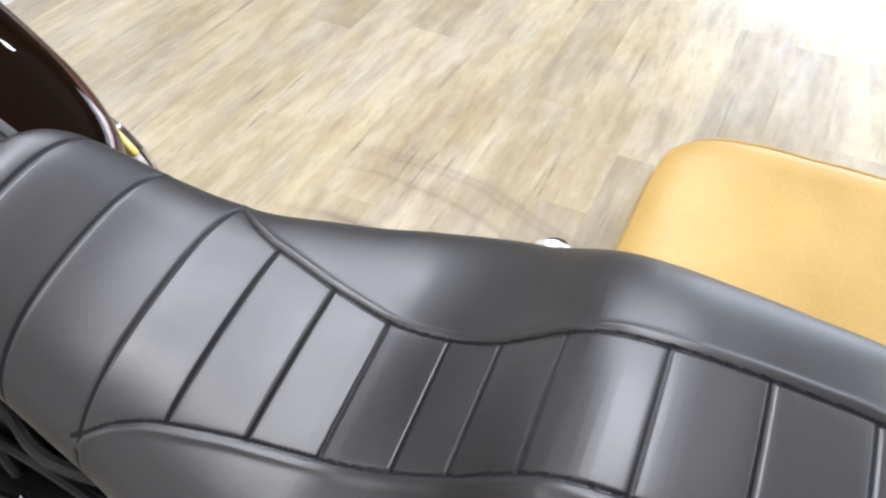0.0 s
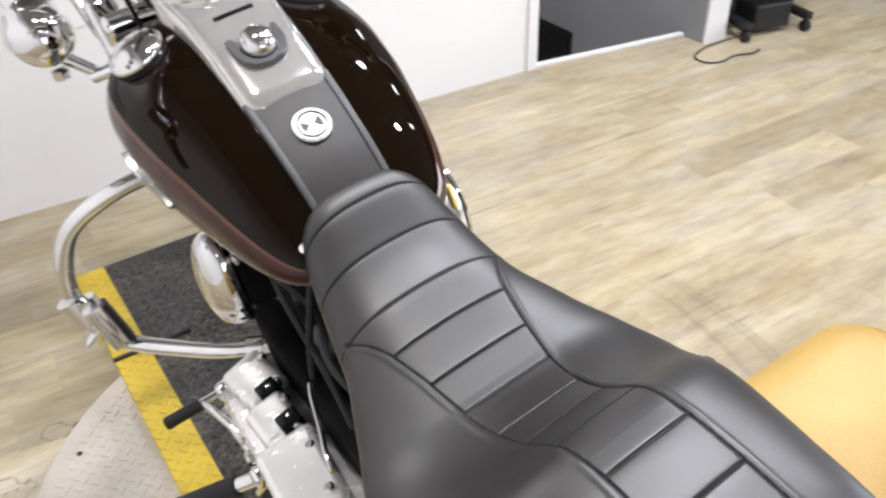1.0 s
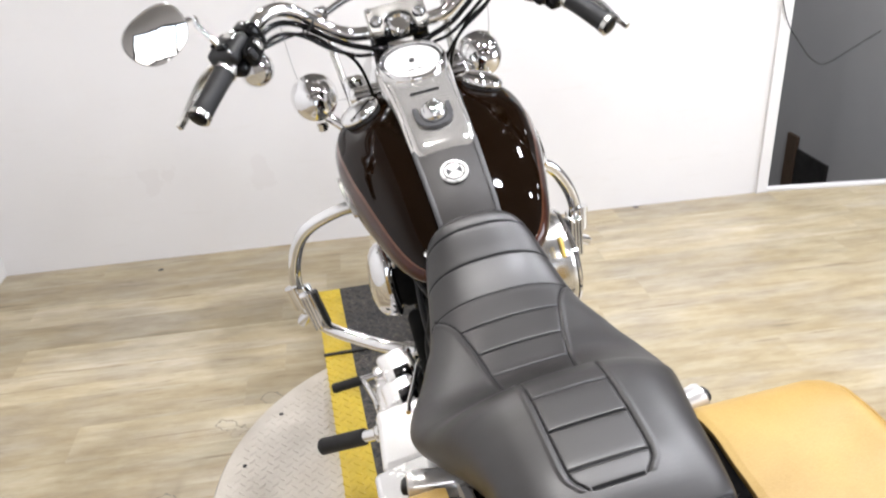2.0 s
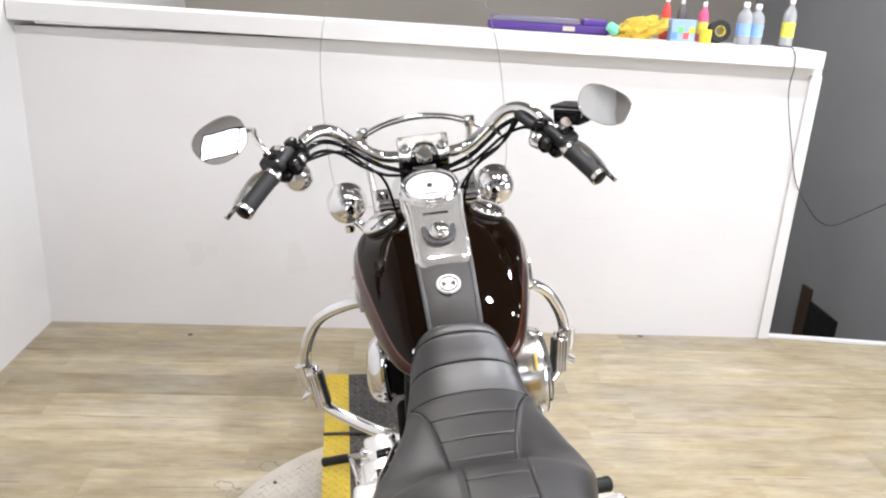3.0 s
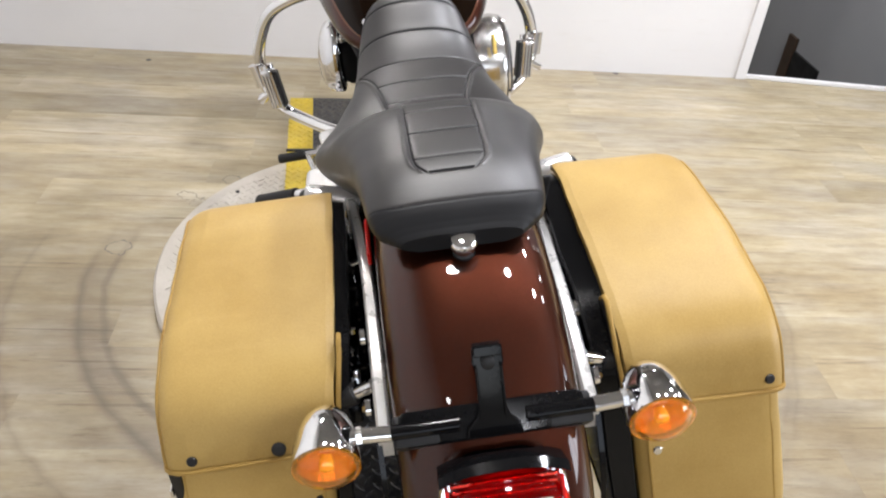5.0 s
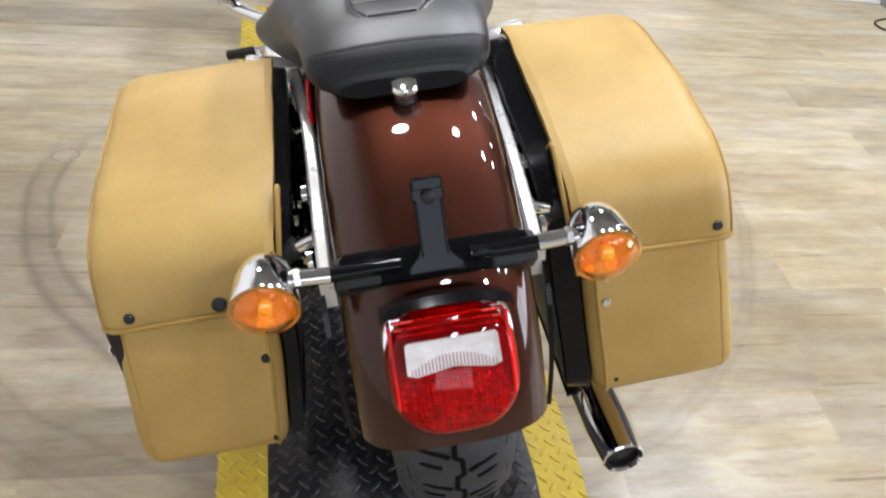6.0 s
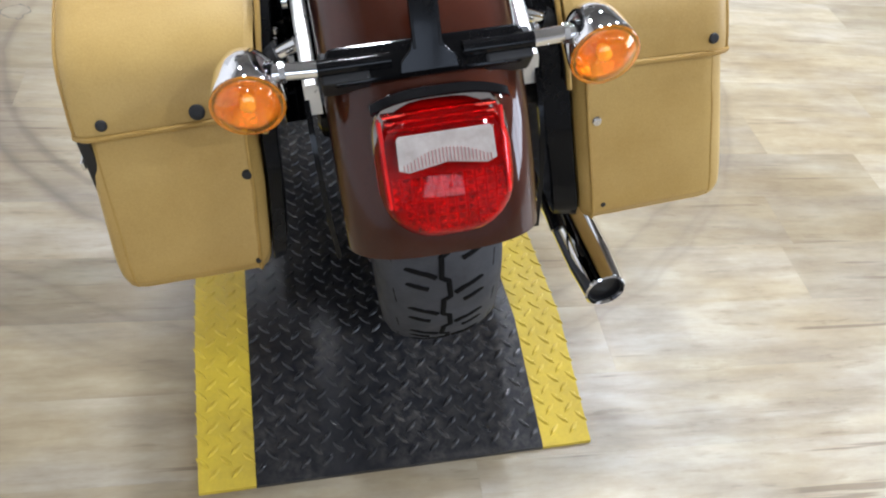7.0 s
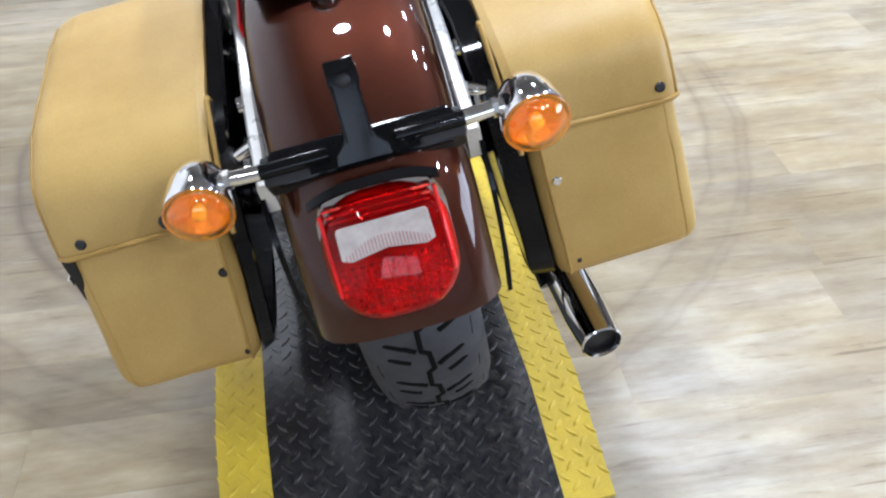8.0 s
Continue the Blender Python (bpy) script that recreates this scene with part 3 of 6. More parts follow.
# ---- the motorcycle: its own frame, leaning on the stand ----
BIKE = thing("motorcycle", pose(0.171, -0.013, DZ, 0, 0, 3.1) @ pose(0, 0, 0, 0, -8.8, 0),
             "dark bronze cruiser motorcycle with black seat and tan saddlebags", "motorcycle")
AX_R, AX_F, RAD = (0.045, 0.322), (1.675, 0.325), 0.322


def mirror2(fn):
    for s in (-1, 1):
        fn(s)


# -- wheels --
def tyre(parent, cy, cz, r, w):
    bm = bmesh.new()
    prof = [(-0.36, 0.62), (-0.46, 0.7), (-0.5, 0.8), (-0.485, 0.88), (-0.43, 0.935), (-0.33, 0.97), (-0.17, 0.993), (0, 1.0), (0.17, 0.993), (0.33, 0.97), (0.43, 0.935), (0.485, 0.88), (0.5, 0.8), (0.46, 0.7), (0.36, 0.62)]
    rings = []
    for k in range(96):
        a = 2 * math.pi * k / 96
        rings.append([(p * w, cy + r * q * math.cos(a), cz + r * q * math.sin(a)) for p, q in prof])
    rings.append(rings[0])
    skin(bm, rings, True, False)
    bmesh.ops.remove_doubles(bm, verts=bm.verts, dist=1e-5)
    return part("tyre", bm, TYRE, parent, "black rubber tyre with zigzag tread grooves")


def groove(pts, cy, cz, r, w, half=0.0034):
    """A near-black strip on the crown that paints a tread groove's shade, with sharp bends: rows (across -1..1, angle
    in degrees).
    """
    line = []
    for (u0, a0), (u1, a1) in zip(pts, pts[1:]):
        for k in range(6):
            line.append((u0 + (u1 - u0) * k / 6, a0 + (a1 - a0) * k / 6))
    line.append(pts[-1])

    def on(u, a, lift):
        rr = r * (1 - 0.088 * abs(u) ** 2.6) + lift
        return Vector((u * w / 2 * 0.9, cy + rr * math.cos(radians(a)), cz + rr * math.sin(radians(a))))

    rows = []
    for k, (u, a) in enumerate(line):
        p, q = on(*line[max(k - 1, 0)], 0), on(*line[min(k + 1, len(line) - 1)], 0)
        out = (on(u, a, 0.01) - on(u, a, 0)).normalized()
        side = (q - p).cross(out).normalized() * half
        c = on(u, a, 0.0008)
        rows.append([c - side, c - side * 0.6 + out * 0.0005, c + side * 0.6 + out * 0.0005, c + side, c + side - out * 0.006, c - side - out * 0.006])
    return skin(bmesh.new(), rows)


rear_wheel = part("rear_wheel", lathe([(0.05, -0.05), (0.05, 0.05)], (0, *AX_R), (1, 0, 0), 20), CHROME, BIKE, "chrome hub and dark rim with a wide tyre")
tyre(rear_wheel, *AX_R, RAD, 0.165)
rim = bmesh.new()
tube([(0, AX_R[0] + 0.212 * math.cos(2 * math.pi * k / 48), AX_R[1] + 0.212 * math.sin(2 * math.pi * k / 48)) for k in range(49)], 0.014, 10, rim)
part("rim", rim, BLACK, rear_wheel)
for k in range(10):
    a = 2 * math.pi * k / 10
    part("spoke", tube([(0, AX_R[0] + q * math.cos(a), AX_R[1] + q * math.sin(a)) for q in (0.045, 0.212)], 0.008, 8), BLACK, rear_wheel)
for k in range(9):
    a0 = 158 + k * 14
    part("groove", groove([(-0.05, a0), (-0.07, a0 + 5.2), (0.05, a0 + 6.4), (0.07, a0 + 12), (-0.05, a0 + 13.2), (-0.05, a0 + 14)], *AX_R, RAD, 0.165), SHADE_BLACK, rear_wheel)
    for s in (-1, 1):
        off = 3.5 if s > 0 else -2.5
        part("groove", groove([(s * 0.16, a0 + 7.5 + off), (s * 0.3, a0 + 6.2 + off), (s * 0.8, a0 + 3.6 + off), (s * 0.83, a0 - 2.2 + off)], *AX_R, RAD, 0.165), SHADE_BLACK, rear_wheel)
        part("groove", groove([(s * 0.3, a0 + 11 + off), (s * 0.72, a0 + 8.8 + off)], *AX_R, RAD, 0.165), SHADE_BLACK, rear_wheel)
front_wheel = part("front_wheel", lathe([(0.045, -0.05), (0.045, 0.05)], (0, *AX_F), (1, 0, 0), 20), CHROME, BIKE, "chrome hub with a narrow tyre")
tyre(front_wheel, *AX_F, 0.325, 0.11)
rimf = bmesh.new()
tube([(0, AX_F[0] + 0.235 * math.cos(2 * math.pi * k / 48), AX_F[1] + 0.235 * math.sin(2 * math.pi * k / 48)) for k in range(49)], 0.013, 10, rimf)
part("rim", rimf, CHROME, front_wheel)
for k in range(10):
    a = 2 * math.pi * k / 10
    part("spoke", tube([(0, AX_F[0] + q * math.cos(a), AX_F[1] + q * math.sin(a)) for q in (0.04, 0.235)], 0.006, 8), CHROME, front_wheel)


# -- fenders --
def fender(name, cy, cz, r, half, a0, a1, material, label, n=56):
    rows, sec = [], []
    for k in range(25):
        s = -1 + 2 * k / 24
        t = abs(s)
        # a crowned top that rolls over into straight sides
        a = radians(86 * min(t / 0.8475, 1.0))
        u = math.copysign(math.sin(a) ** 0.82 * half, s)
        drop = 0.056 * (1 - math.cos(a)) ** 1.15 + max(0.0, t - 0.8475) * 0.28
        sec.append((u, drop))
    bm = bmesh.new()
    for i in range(n + 1):
        a = radians(a0 + (a1 - a0) * i / n)
        outer = [(u, cy + (r - d) * math.cos(a), cz + (r - d) * math.sin(a)) for u, d in sec]
        inner = [(u * 0.975, cy + (r - d - 0.004) * math.cos(a), cz + (r - d - 0.004) * math.sin(a)) for u, d in reversed(sec)]
        rows.append(outer + inner)
    return part(name, skin(bm, rows), material, BIKE, label)


FR = 0.392
rear_fender = fender("rear_fender", *AX_R, FR, 0.108, 40, 162.6, PAINT_BRONZE, "glossy bronze brown rear fender")
fender("front_fender", *AX_F, 0.36, 0.075, 25, 175, PAINT_BRONZE, "glossy bronze brown front fender")


def on_fender(a, proud=0.0, u=0.0):
    a = radians(a)
    return Vector((u, AX_R[0] + (FR + proud) * math.cos(a), AX_R[1] + (FR + proud) * math.sin(a)))


def fender_pose(a, proud=0.0):
    """x across, y backwards down the fender, z away from it."""
    p, n = on_fender(a, proud), on_fender(a, 1.0) - on_fender(a, 0.0)
    yv = Vector((0, -math.sin(radians(a)), math.cos(radians(a))))
    m = Matrix((Vector((1, 0, 0)), yv, n)).transposed().to_4x4()
    if m.determinant() < 0:
        m = Matrix((Vector((-1, 0, 0)), yv, n)).transposed().to_4x4()
    m.translation = p
    return m


# seat bolt
knob = part("seat_bolt", lathe([(0.0, -0.012), (0.011, -0.012), (0.011, 0.002), (0.0155, 0.004), (0.0165, 0.008), (0.0165, 0.013), (0.014, 0.0165), (0.007, 0.018), (0.0, 0.018)], on_fender(102.8, 0.008), (0, -0.22, 0.97), 20), CHROME, BIKE, "knurled chrome seat screw")
part("washer", lathe([(0.0, -0.002), (0.0135, -0.002), (0.0135, 0.0), (0.0, 0.0)], on_fender(102.8, 0.002), (0, -0.22, 0.97), 20), BLACK_MATT, knob)
# backrest bracket tab that stands off the fender
TAB_UP = (Vector((0, -0.2, 0.696)) - on_fender(133.5, 0.016)).normalized()
TAB_OUT = Vector((1, 0, 0)).cross(TAB_UP) * (1 if Vector((1, 0, 0)).cross(TAB_UP).y < 0 else -1)
tab_pose = Matrix((TAB_UP.cross(TAB_OUT), TAB_UP, TAB_OUT)).transposed().to_4x4()
tab_pose.translation = on_fender(133.5, 0.016)
TAB_L = (Vector((0, -0.2, 0.696)) - on_fender(133.5, 0.016)).length
TAB = [(-0.03, -0.008), (0.03, -0.008), (0.028, 0.004), (0.018, 0.014), (0.0145, 0.026), (0.0145, TAB_L - 0.02), (0.0165, TAB_L - 0.012), (0.0155, TAB_L + 0.004), (0.012, TAB_L + 0.009), (-0.012, TAB_L + 0.009), (-0.0155, TAB_L + 0.004), (-0.0165, TAB_L - 0.012), (-0.0145, TAB_L - 0.02), (-0.0145, 0.026), (-0.018, 0.014), (-0.028, 0.004)]
tab = part("bracket_tab", plate(TAB, 0.006, tab_pose, 0.0015), BLACK, BIKE, "black mounting tab with a bolt")
part("tab_bolt", lathe([(0, 0), (0.0075, 0), (0.0075, 0.004), (0.004, 0.006), (0, 0.006)], tab_pose @ Vector((0, TAB_L - 0.011, 0.006)), TAB_OUT, 12), BLACK_MATT, tab)
part("tab_end", plate(rounded(0.03, 0.012, 0.003), 0.014, tab_pose @ pose(0, TAB_L + 0.004, 0.003), 0.0015), BLACK, tab)
for s in (-1, 1):
    part("rib", set_block(tab_pose, (0.0025, TAB_L - 0.03, 0.009), (s * 0.013, TAB_L / 2, 0.008)), BLACK, tab)
# licence and signal bar across the fender
sig_bar = part("signal_bar", plate(rounded(0.2, 0.038, 0.01), 0.012, fender_pose(132.3, -0.001), 0.003), BLACK, BIKE, "black bar across the fender that holds the turn signals")
for s in (-1, 1):
    cyl = tube([(s * 0.036, *fender_pose(132.3, 0.012).translation.yz), (s * 0.108, *fender_pose(132.3, 0.012).translation.yz)], 0.0085, 14)
    part("sleeve", cyl, BLACK, sig_bar)
    part("bracket", block((0.05, 0.034, 0.036), (s * 0.082, fender_pose(132.3, -0.004).translation.y, fender_pose(132.3, -0.004).translation.z - 0.004), (35, 0, 0), 0.004), BLACK_MATT, sig_bar)


def signal(s):
    c = Vector((s * 0.179, -0.231, 0.603))
    d = Vector((0, -1, -0.1)).normalized()
    ob = part("turn_signal", lathe([(0.0, -0.06), (0.01, -0.0585), (0.02, -0.0525), (0.028, -0.04), (0.0335, -0.022), (0.0362, 0.0), (0.0368, 0.009), (0.0362, 0.012), (0.033, 0.012), (0.0325, 0.0), (0.028, -0.012), (0.016, -0.022), (0.0, -0.024)], c, d, 36, None, False), CHROME, BIKE, "chrome bullet turn signal with amber lens")
    lens = [(0.0, 0.0315), (0.009, 0.031), (0.018, 0.0285), (0.025, 0.0245), (0.0295, 0.0195), (0.0312, 0.0172), (0.0345, 0.0165), (0.0362, 0.0148), (0.0362, 0.0122), (0.0335, 0.0122), (0.031, 0.0135), (0.0275, 0.0178), (0.0235, 0.0222), (0.017, 0.026), (0.0085, 0.0284), (0.0, 0.0288)]
    part("lens", lathe(lens, c, d, 40, None, False), AMBER, ob, "domed amber plastic lens").visible_shadow = False
    part("reflector", lathe([(0.0, -0.004), (0.01, -0.002), (0.02, 0.004), (0.0285, 0.0115), (0.031, 0.0118), (0.029, 0.008), (0.0, -0.008)], c, d, 18, None, False), AMBER_CORE, ob, "faceted amber reflector bowl", angle=12)
    part("bulb", lathe([(0.0, 0.0), (0.006, 0.001), (0.0085, 0.008), (0.0075, 0.014), (0.0, 0.017)], c, d, 16), AMBER_BULB, ob, "pale amber bulb")
    stem = fender_pose(132.3, 0.012).translation
    part("stem", tube([(s * 0.108, stem.y, stem.z), (s * 0.152, stem.y + 0.002, stem.z + 0.001)], 0.0088, 14), CHROME, ob)
    part("collar", tube([(s * 0.15, stem.y + 0.002, stem.z), (s * 0.157, stem.y + 0.003, stem.z)], 0.0125, 14), BLACK, ob)
    part("nut", lathe([(0, 0), (0.0105, 0), (0.0105, 0.006), (0, 0.006)], (s * 0.1385, stem.y + 0.0015, stem.z + 0.0007), (s, 0, 0), 6), CHROME_SOFT, ob)


mirror2(signal)


# tail light, lying on the fender
def tail_light():
    m = fender_pose(147.5, 0.0)
    down = -1 if m.to_3x3() @ Vector((0, 1, 0)) @ Vector((0, -0.3, -1)) < 0 else 1

    def dome(w, h, r, z0, z1, inset, steps=5, oy=0.0, crown=0.0):
        rings = []
        for k in range(steps + 1):
            t = k / steps
            ww, hh = w - 2 * inset * (1 - math.cos(t * math.pi / 2)), h - 2 * inset * (1 - math.cos(t * math.pi / 2))
            z = z0 + (z1 - z0) * math.sin(t * math.pi / 2)
            rings.append([m @ Vector((x, y + oy, z)) for x, y in rounded(ww, hh, max(r - inset * t * 0.5, 0.008), 6)])
        if crown:
            last = rounded(w - 2 * inset, h - 2 * inset, max(r - inset * 0.5, 0.008), 6)
            for f in (0.94, 0.86, 0.76, 0.64, 0.5, 0.36, 0.22, 0.1, 0.02):
                rings.append([m @ Vector((x * f, y * f + oy, z1 + crown * (1 - f * f))) for x, y in last])
        return skin(bmesh.new(), rings)

    base = part("tail_light", dome(0.14, 0.136, 0.045, -0.03, 0.024, 0.004, oy=-down * 0.01), CHROME, BIKE, "red tail light in a chrome housing on the rear fender")
    # deep red body, a shallow bowl of facets below a clear red cover
    part("lens_body", dome(0.132, 0.132, 0.052, 0.012, 0.034, 0.006, 5, down * 0.003), RED, base, "dark red lens body")
    cells = bmesh.new()
    rnd = random.Random(3)
    for iy in range(7):
        for ix in range(11):
            x, y = -0.05 + 0.01 * ix, down * (0.01 + 0.0078 * iy)
            if (abs(x) / 0.057) ** 2.6 + (abs(y) / 0.066) ** 2.6 > 1:
                continue
            tip = 0.037 + 0.003 * rnd.random()
            q = [m @ Vector((x + dx * 0.0048, y + dy * 0.004, 0.0335)) for dx, dy in ((-1, -1), (1, -1), (1, 1), (-1, 1))]
            top = cells.verts.new(m @ Vector((x + 0.004 * (rnd.random() - 0.5), y + 0.004 * (rnd.random() - 0.5), tip)))
            ring = [cells.verts.new(p) for p in q]
            for k in range(4):
                cells.faces.new((ring[k], ring[(k + 1) % 4], top))
    part("reflector", cells, RED_CORE, base, "faceted red reflector cells", angle=5)
    # bright red bars paint the glow along the lens's top and side edges
    for k in range(3):
        bm = block((0.112 - 0.004 * k, 0.004, 0.006), (0, -down * (0.054 - 0.007 * k), 0.036), bevel=0.0015)
        bm.transform(m)
        part("glint_bar", bm, RED_CORE, base)
    for sx in (-1, 1):
        bm = block((0.004, 0.086, 0.008), (sx * 0.059, -down * 0.008, 0.036), bevel=0.0015)
        bm.transform(m)
        part("glint_bar", bm, RED_BRIGHT, base, "bright red side bar painted as a glint")
    cover = [dome(0.136, 0.137, 0.054, 0.02, 0.0435, 0.014, 10, down * 0.003, 0.0095), dome(0.132, 0.133, 0.052, 0.018, 0.0415, 0.014, 10, down * 0.003, 0.0095)]
    shell = cover[0]
    tmp = bpy.data.meshes.new("tmp")
    bmesh.ops.reverse_faces(cover[1], faces=cover[1].faces)
    cover[1].to_mesh(tmp)
    cover[1].free()
    shell.from_mesh(tmp)
    bpy.data.meshes.remove(tmp)
    part("lens", shell, RED_GLASS, base, "clear red plastic cover").visible_shadow = False
    # clear window with upright ribs that fade into an arc
    win = [(-0.044, -0.036), (0.044, -0.036), (0.0465, -0.033), (0.0475, -0.004), (0.038, -0.0005), (0.02, -0.0035), (0.0, -0.0065), (-0.02, -0.0035), (-0.038, -0.0005), (-0.0475, -0.004), (-0.0465, -0.033)]
    mw_ = m.copy()
    mw_.translation = m @ Vector((0, 0, 0.0515))
    part("clear_window", plate([(x, down * y) for x, y in win][::down], 0.0026, mw_, 0.0008), LENS_CLEAR, base, "clear ribbed window")
    for k in range(25):
        x = -0.042 + k * 0.0035
        foot = -0.002 - 0.0045 * max(0.0, 1 - (x / 0.036) ** 2)
        h = 0.007 + 0.0075 * max(0.0, 1 - (x / 0.04) ** 2)
        bm = block((0.0012, h, 0.0014), (x, down * (foot - h / 2), 0.0543), bevel=0.0004, segs=1)
        bm.transform(m)
        part("rib", bm, LENS_RIB, base)
    visor = []
    for k in range(13):
        x = -0.066 + 0.132 * k / 12
        e = 0.012 * (1 - (abs(x) / 0.07) ** 3)
        visor.append([m @ Vector((x, -down * (0.064 + e), 0.006)), m @ Vector((x, -down * (0.066 + e), 0.046)), m @ Vector((x, -down * (0.058 + e), 0.055)), m @ Vector((x, -down * (0.056 + e), 0.052)), m @ Vector((x, -down * (0.061 + e), 0.044)), m @ Vector((x, -down * (0.058 + e), 0.006))])
    part("visor", skin(bmesh.new(), visor), BLACK, base, "black visor")
    return base


tail_light()


# fender struts
def strut(s):
    pts = [(s * 0.15, 0.33, 0.575), (s * 0.137, 0.2, 0.605), (s * 0.124, 0.06, 0.612), (s * 0.12, -0.08, 0.598), (s * 0.119, -0.19, 0.56)]
    rows = []
    for q in glide(pts, 6):
        rows.append([q + Vector((dx, 0, dz)) for dx, dz in ((-0.008, -0.02), (0.008, -0.02), (0.008, 0.014), (0.005, 0.018), (-0.005, 0.018), (-0.008, 0.014))])
    ob = part("fender_strut", skin(bmesh.new(), rows), SILVER, BIKE, "polished metal fender strut")
    for v, w in ((0.2, 0.6), (-0.05, 0.6), (-0.145, 0.575)):
        part("bolt", lathe([(0.0, 0.0), (0.0105, 0.0), (0.0105, 0.006), (0.006, 0.01), (0, 0.01)], (s * 0.132, v, w), (s, 0, 0), 12), CHROME, ob)
    for v in (-0.12, 0.14):
        part("standoff", tube([(s * 0.128, v, 0.585), (s * 0.182, v, 0.565)], 0.0085, 12), CHROME, ob)
        part("grommet", tube([(s * 0.15, v, 0.577), (s * 0.176, v, 0.567)], 0.014, 12), RUBBER, ob)
    # long black guard below the strut
    part("guard", skin(bmesh.new(), [[q + Vector((dx, 0, dz)) for dx, dz in ((-0.003, -0.008), (0.003, -0.008), (0.003, 0.008), (-0.003, 0.008))] for q in glide([(s * 0.126, -0.185, 0.56), (s * 0.126, -0.22, 0.5), (s * 0.125, -0.235, 0.43), (s * 0.122, -0.24, 0.37)], 5)]), BLACK, ob)


mirror2(strut)
part("side_marker", block((0.006, 0.075, 0.022), (-0.117, 0.09, 0.645), (6, 0, 0), 0.003), RED_BRIGHT, rear_fender, "narrow red side marker")


# rear shocks
def shock(s):
    a, b = Vector((s * 0.155, 0.08, 0.33)), Vector((s * 0.155, 0.27, 0.56))
    ob = part("rear_shock", tube([a, b], 0.02, 16), BLACK, BIKE, "black rear shock absorber with coil spring")
    d = (b - a).normalized()
    x = d.orthogonal().normalized()
    yv = d.cross(x)
    coil = [a + d * (0.03 + 0.22 * k / 90) + (x * math.cos(k * 0.62) + yv * math.sin(k * 0.62)) * 0.028 for k in range(91)]
    part("spring", tube(coil, 0.0055, 7), BLACK, ob)
    part("cap", lathe([(0.0, 0), (0.034, 0), (0.034, 0.012), (0.026, 0.02), (0.0, 0.02)], b - d * 0.02, d, 18), CHROME, ob)


mirror2(shock)

# -- seat --
TOP = [(-0.04, 0.728), (-0.03, 0.742), (-0.015, 0.754), (0.01, 0.766), (0.03, 0.774), (0.06, 0.781), (0.118, 0.787), (0.165, 0.79), (0.205, 0.786), (0.228, 0.772), (0.25, 0.748), (0.275, 0.722), (0.31, 0.699), (0.34, 0.687), (0.368, 0.682), (0.412, 0.688), (0.472, 0.699), (0.53, 0.713), (0.565, 0.729), (0.595, 0.748), (0.62, 0.769), (0.642, 0.787), (0.658, 0.796), (0.672, 0.794), (0.685, 0.775)]
HALF = [(-0.04, 0.062), (-0.036, 0.08), (-0.028, 0.094), (-0.014, 0.1035), (0.006, 0.1095), (0.03, 0.112), (0.06, 0.116), (0.1, 0.122), (0.15, 0.134), (0.2, 0.149), (0.25, 0.166), (0.3, 0.181), (0.33, 0.185), (0.36, 0.183), (0.39, 0.176), (0.43, 0.161), (0.47, 0.147), (0.51, 0.13), (0.55, 0.12), (0.6, 0.108), (0.65, 0.094), (0.668, 0.082), (0.685, 0.06)]
MID = [(-0.04, 0.718), (0.0, 0.73), (0.05, 0.735), (0.1, 0.73), (0.15, 0.715), (0.2, 0.696), (0.25, 0.675), (0.3, 0.655), (0.35, 0.638), (0.42, 0.628), (0.5, 0.637), (0.56, 0.659), (0.6, 0.685), (0.64, 0.717), (0.685, 0.735)]
LOW = [(-0.04, 0.713), (0.0, 0.703), (0.1, 0.672), (0.2, 0.63), (0.3, 0.592), (0.38, 0.57), (0.45, 0.575), (0.53, 0.6), (0.6, 0.64), (0.68, 0.7)]
BULK = [(-0.04, 3.2), (0.1, 2.8), (0.2, 2.5), (0.26, 2.5), (0.34, 2.5), (0.42, 2.4), (0.5, 2.4), (0.6, 2.5), (0.68, 2.6)]
SIDE = [(0.034, 0.026), (0.037, 0.034), (0.044, 0.041), (0.06, 0.045), (0.118, 0.046), (0.174, 0.046), (0.23, 0.047), (0.3, 0.05), (0.368, 0.057), (0.427, 0.067), (0.484, 0.081), (0.51, 0.093), (0.535, 0.112)]
PLEATS = [0.06, 0.116, 0.172, 0.231, 0.275, 0.315, 0.368, 0.419, 0.475]
WIDE = [0.53, 0.59, 0.638]


def dip(d, width, depth):
    return depth * math.exp(-((d / width) ** 2)) if abs(d) < 4 * width else 0.0


def seam(d):
    """A sewn seam: a thin drawn-in line in a shallow valley."""
    return dip(d, 0.0013, 0.0017) + dip(d, 0.0045, 0.0003)


def seat_relief(u, v):
    """How far the cover is drawn in at its seams and puffed between them."""
    au, h = abs(u), 0.0
    for p in WIDE:
        h -= seam(v - p)
    edge = soft(v, SIDE, 0.004)
    if 0.034 < v < 0.536:
        h -= seam(au - edge)
        h += dip(au - edge - 0.006, 0.0028, 0.0012)
        if au < edge + 0.002:
            fade = min(1.0, max(0.0, (edge + 0.002 - au) / 0.004))
            for p in PLEATS:
                h -= seam(v - p) * fade
    if au < 0.028:
        h -= seam(v - 0.034)
    # seam where the pad turns over its rear edge
    h -= 0.6 * seam(v + 0.007 - 4.0 * max(0.0, au - 0.055) ** 2)
    return h


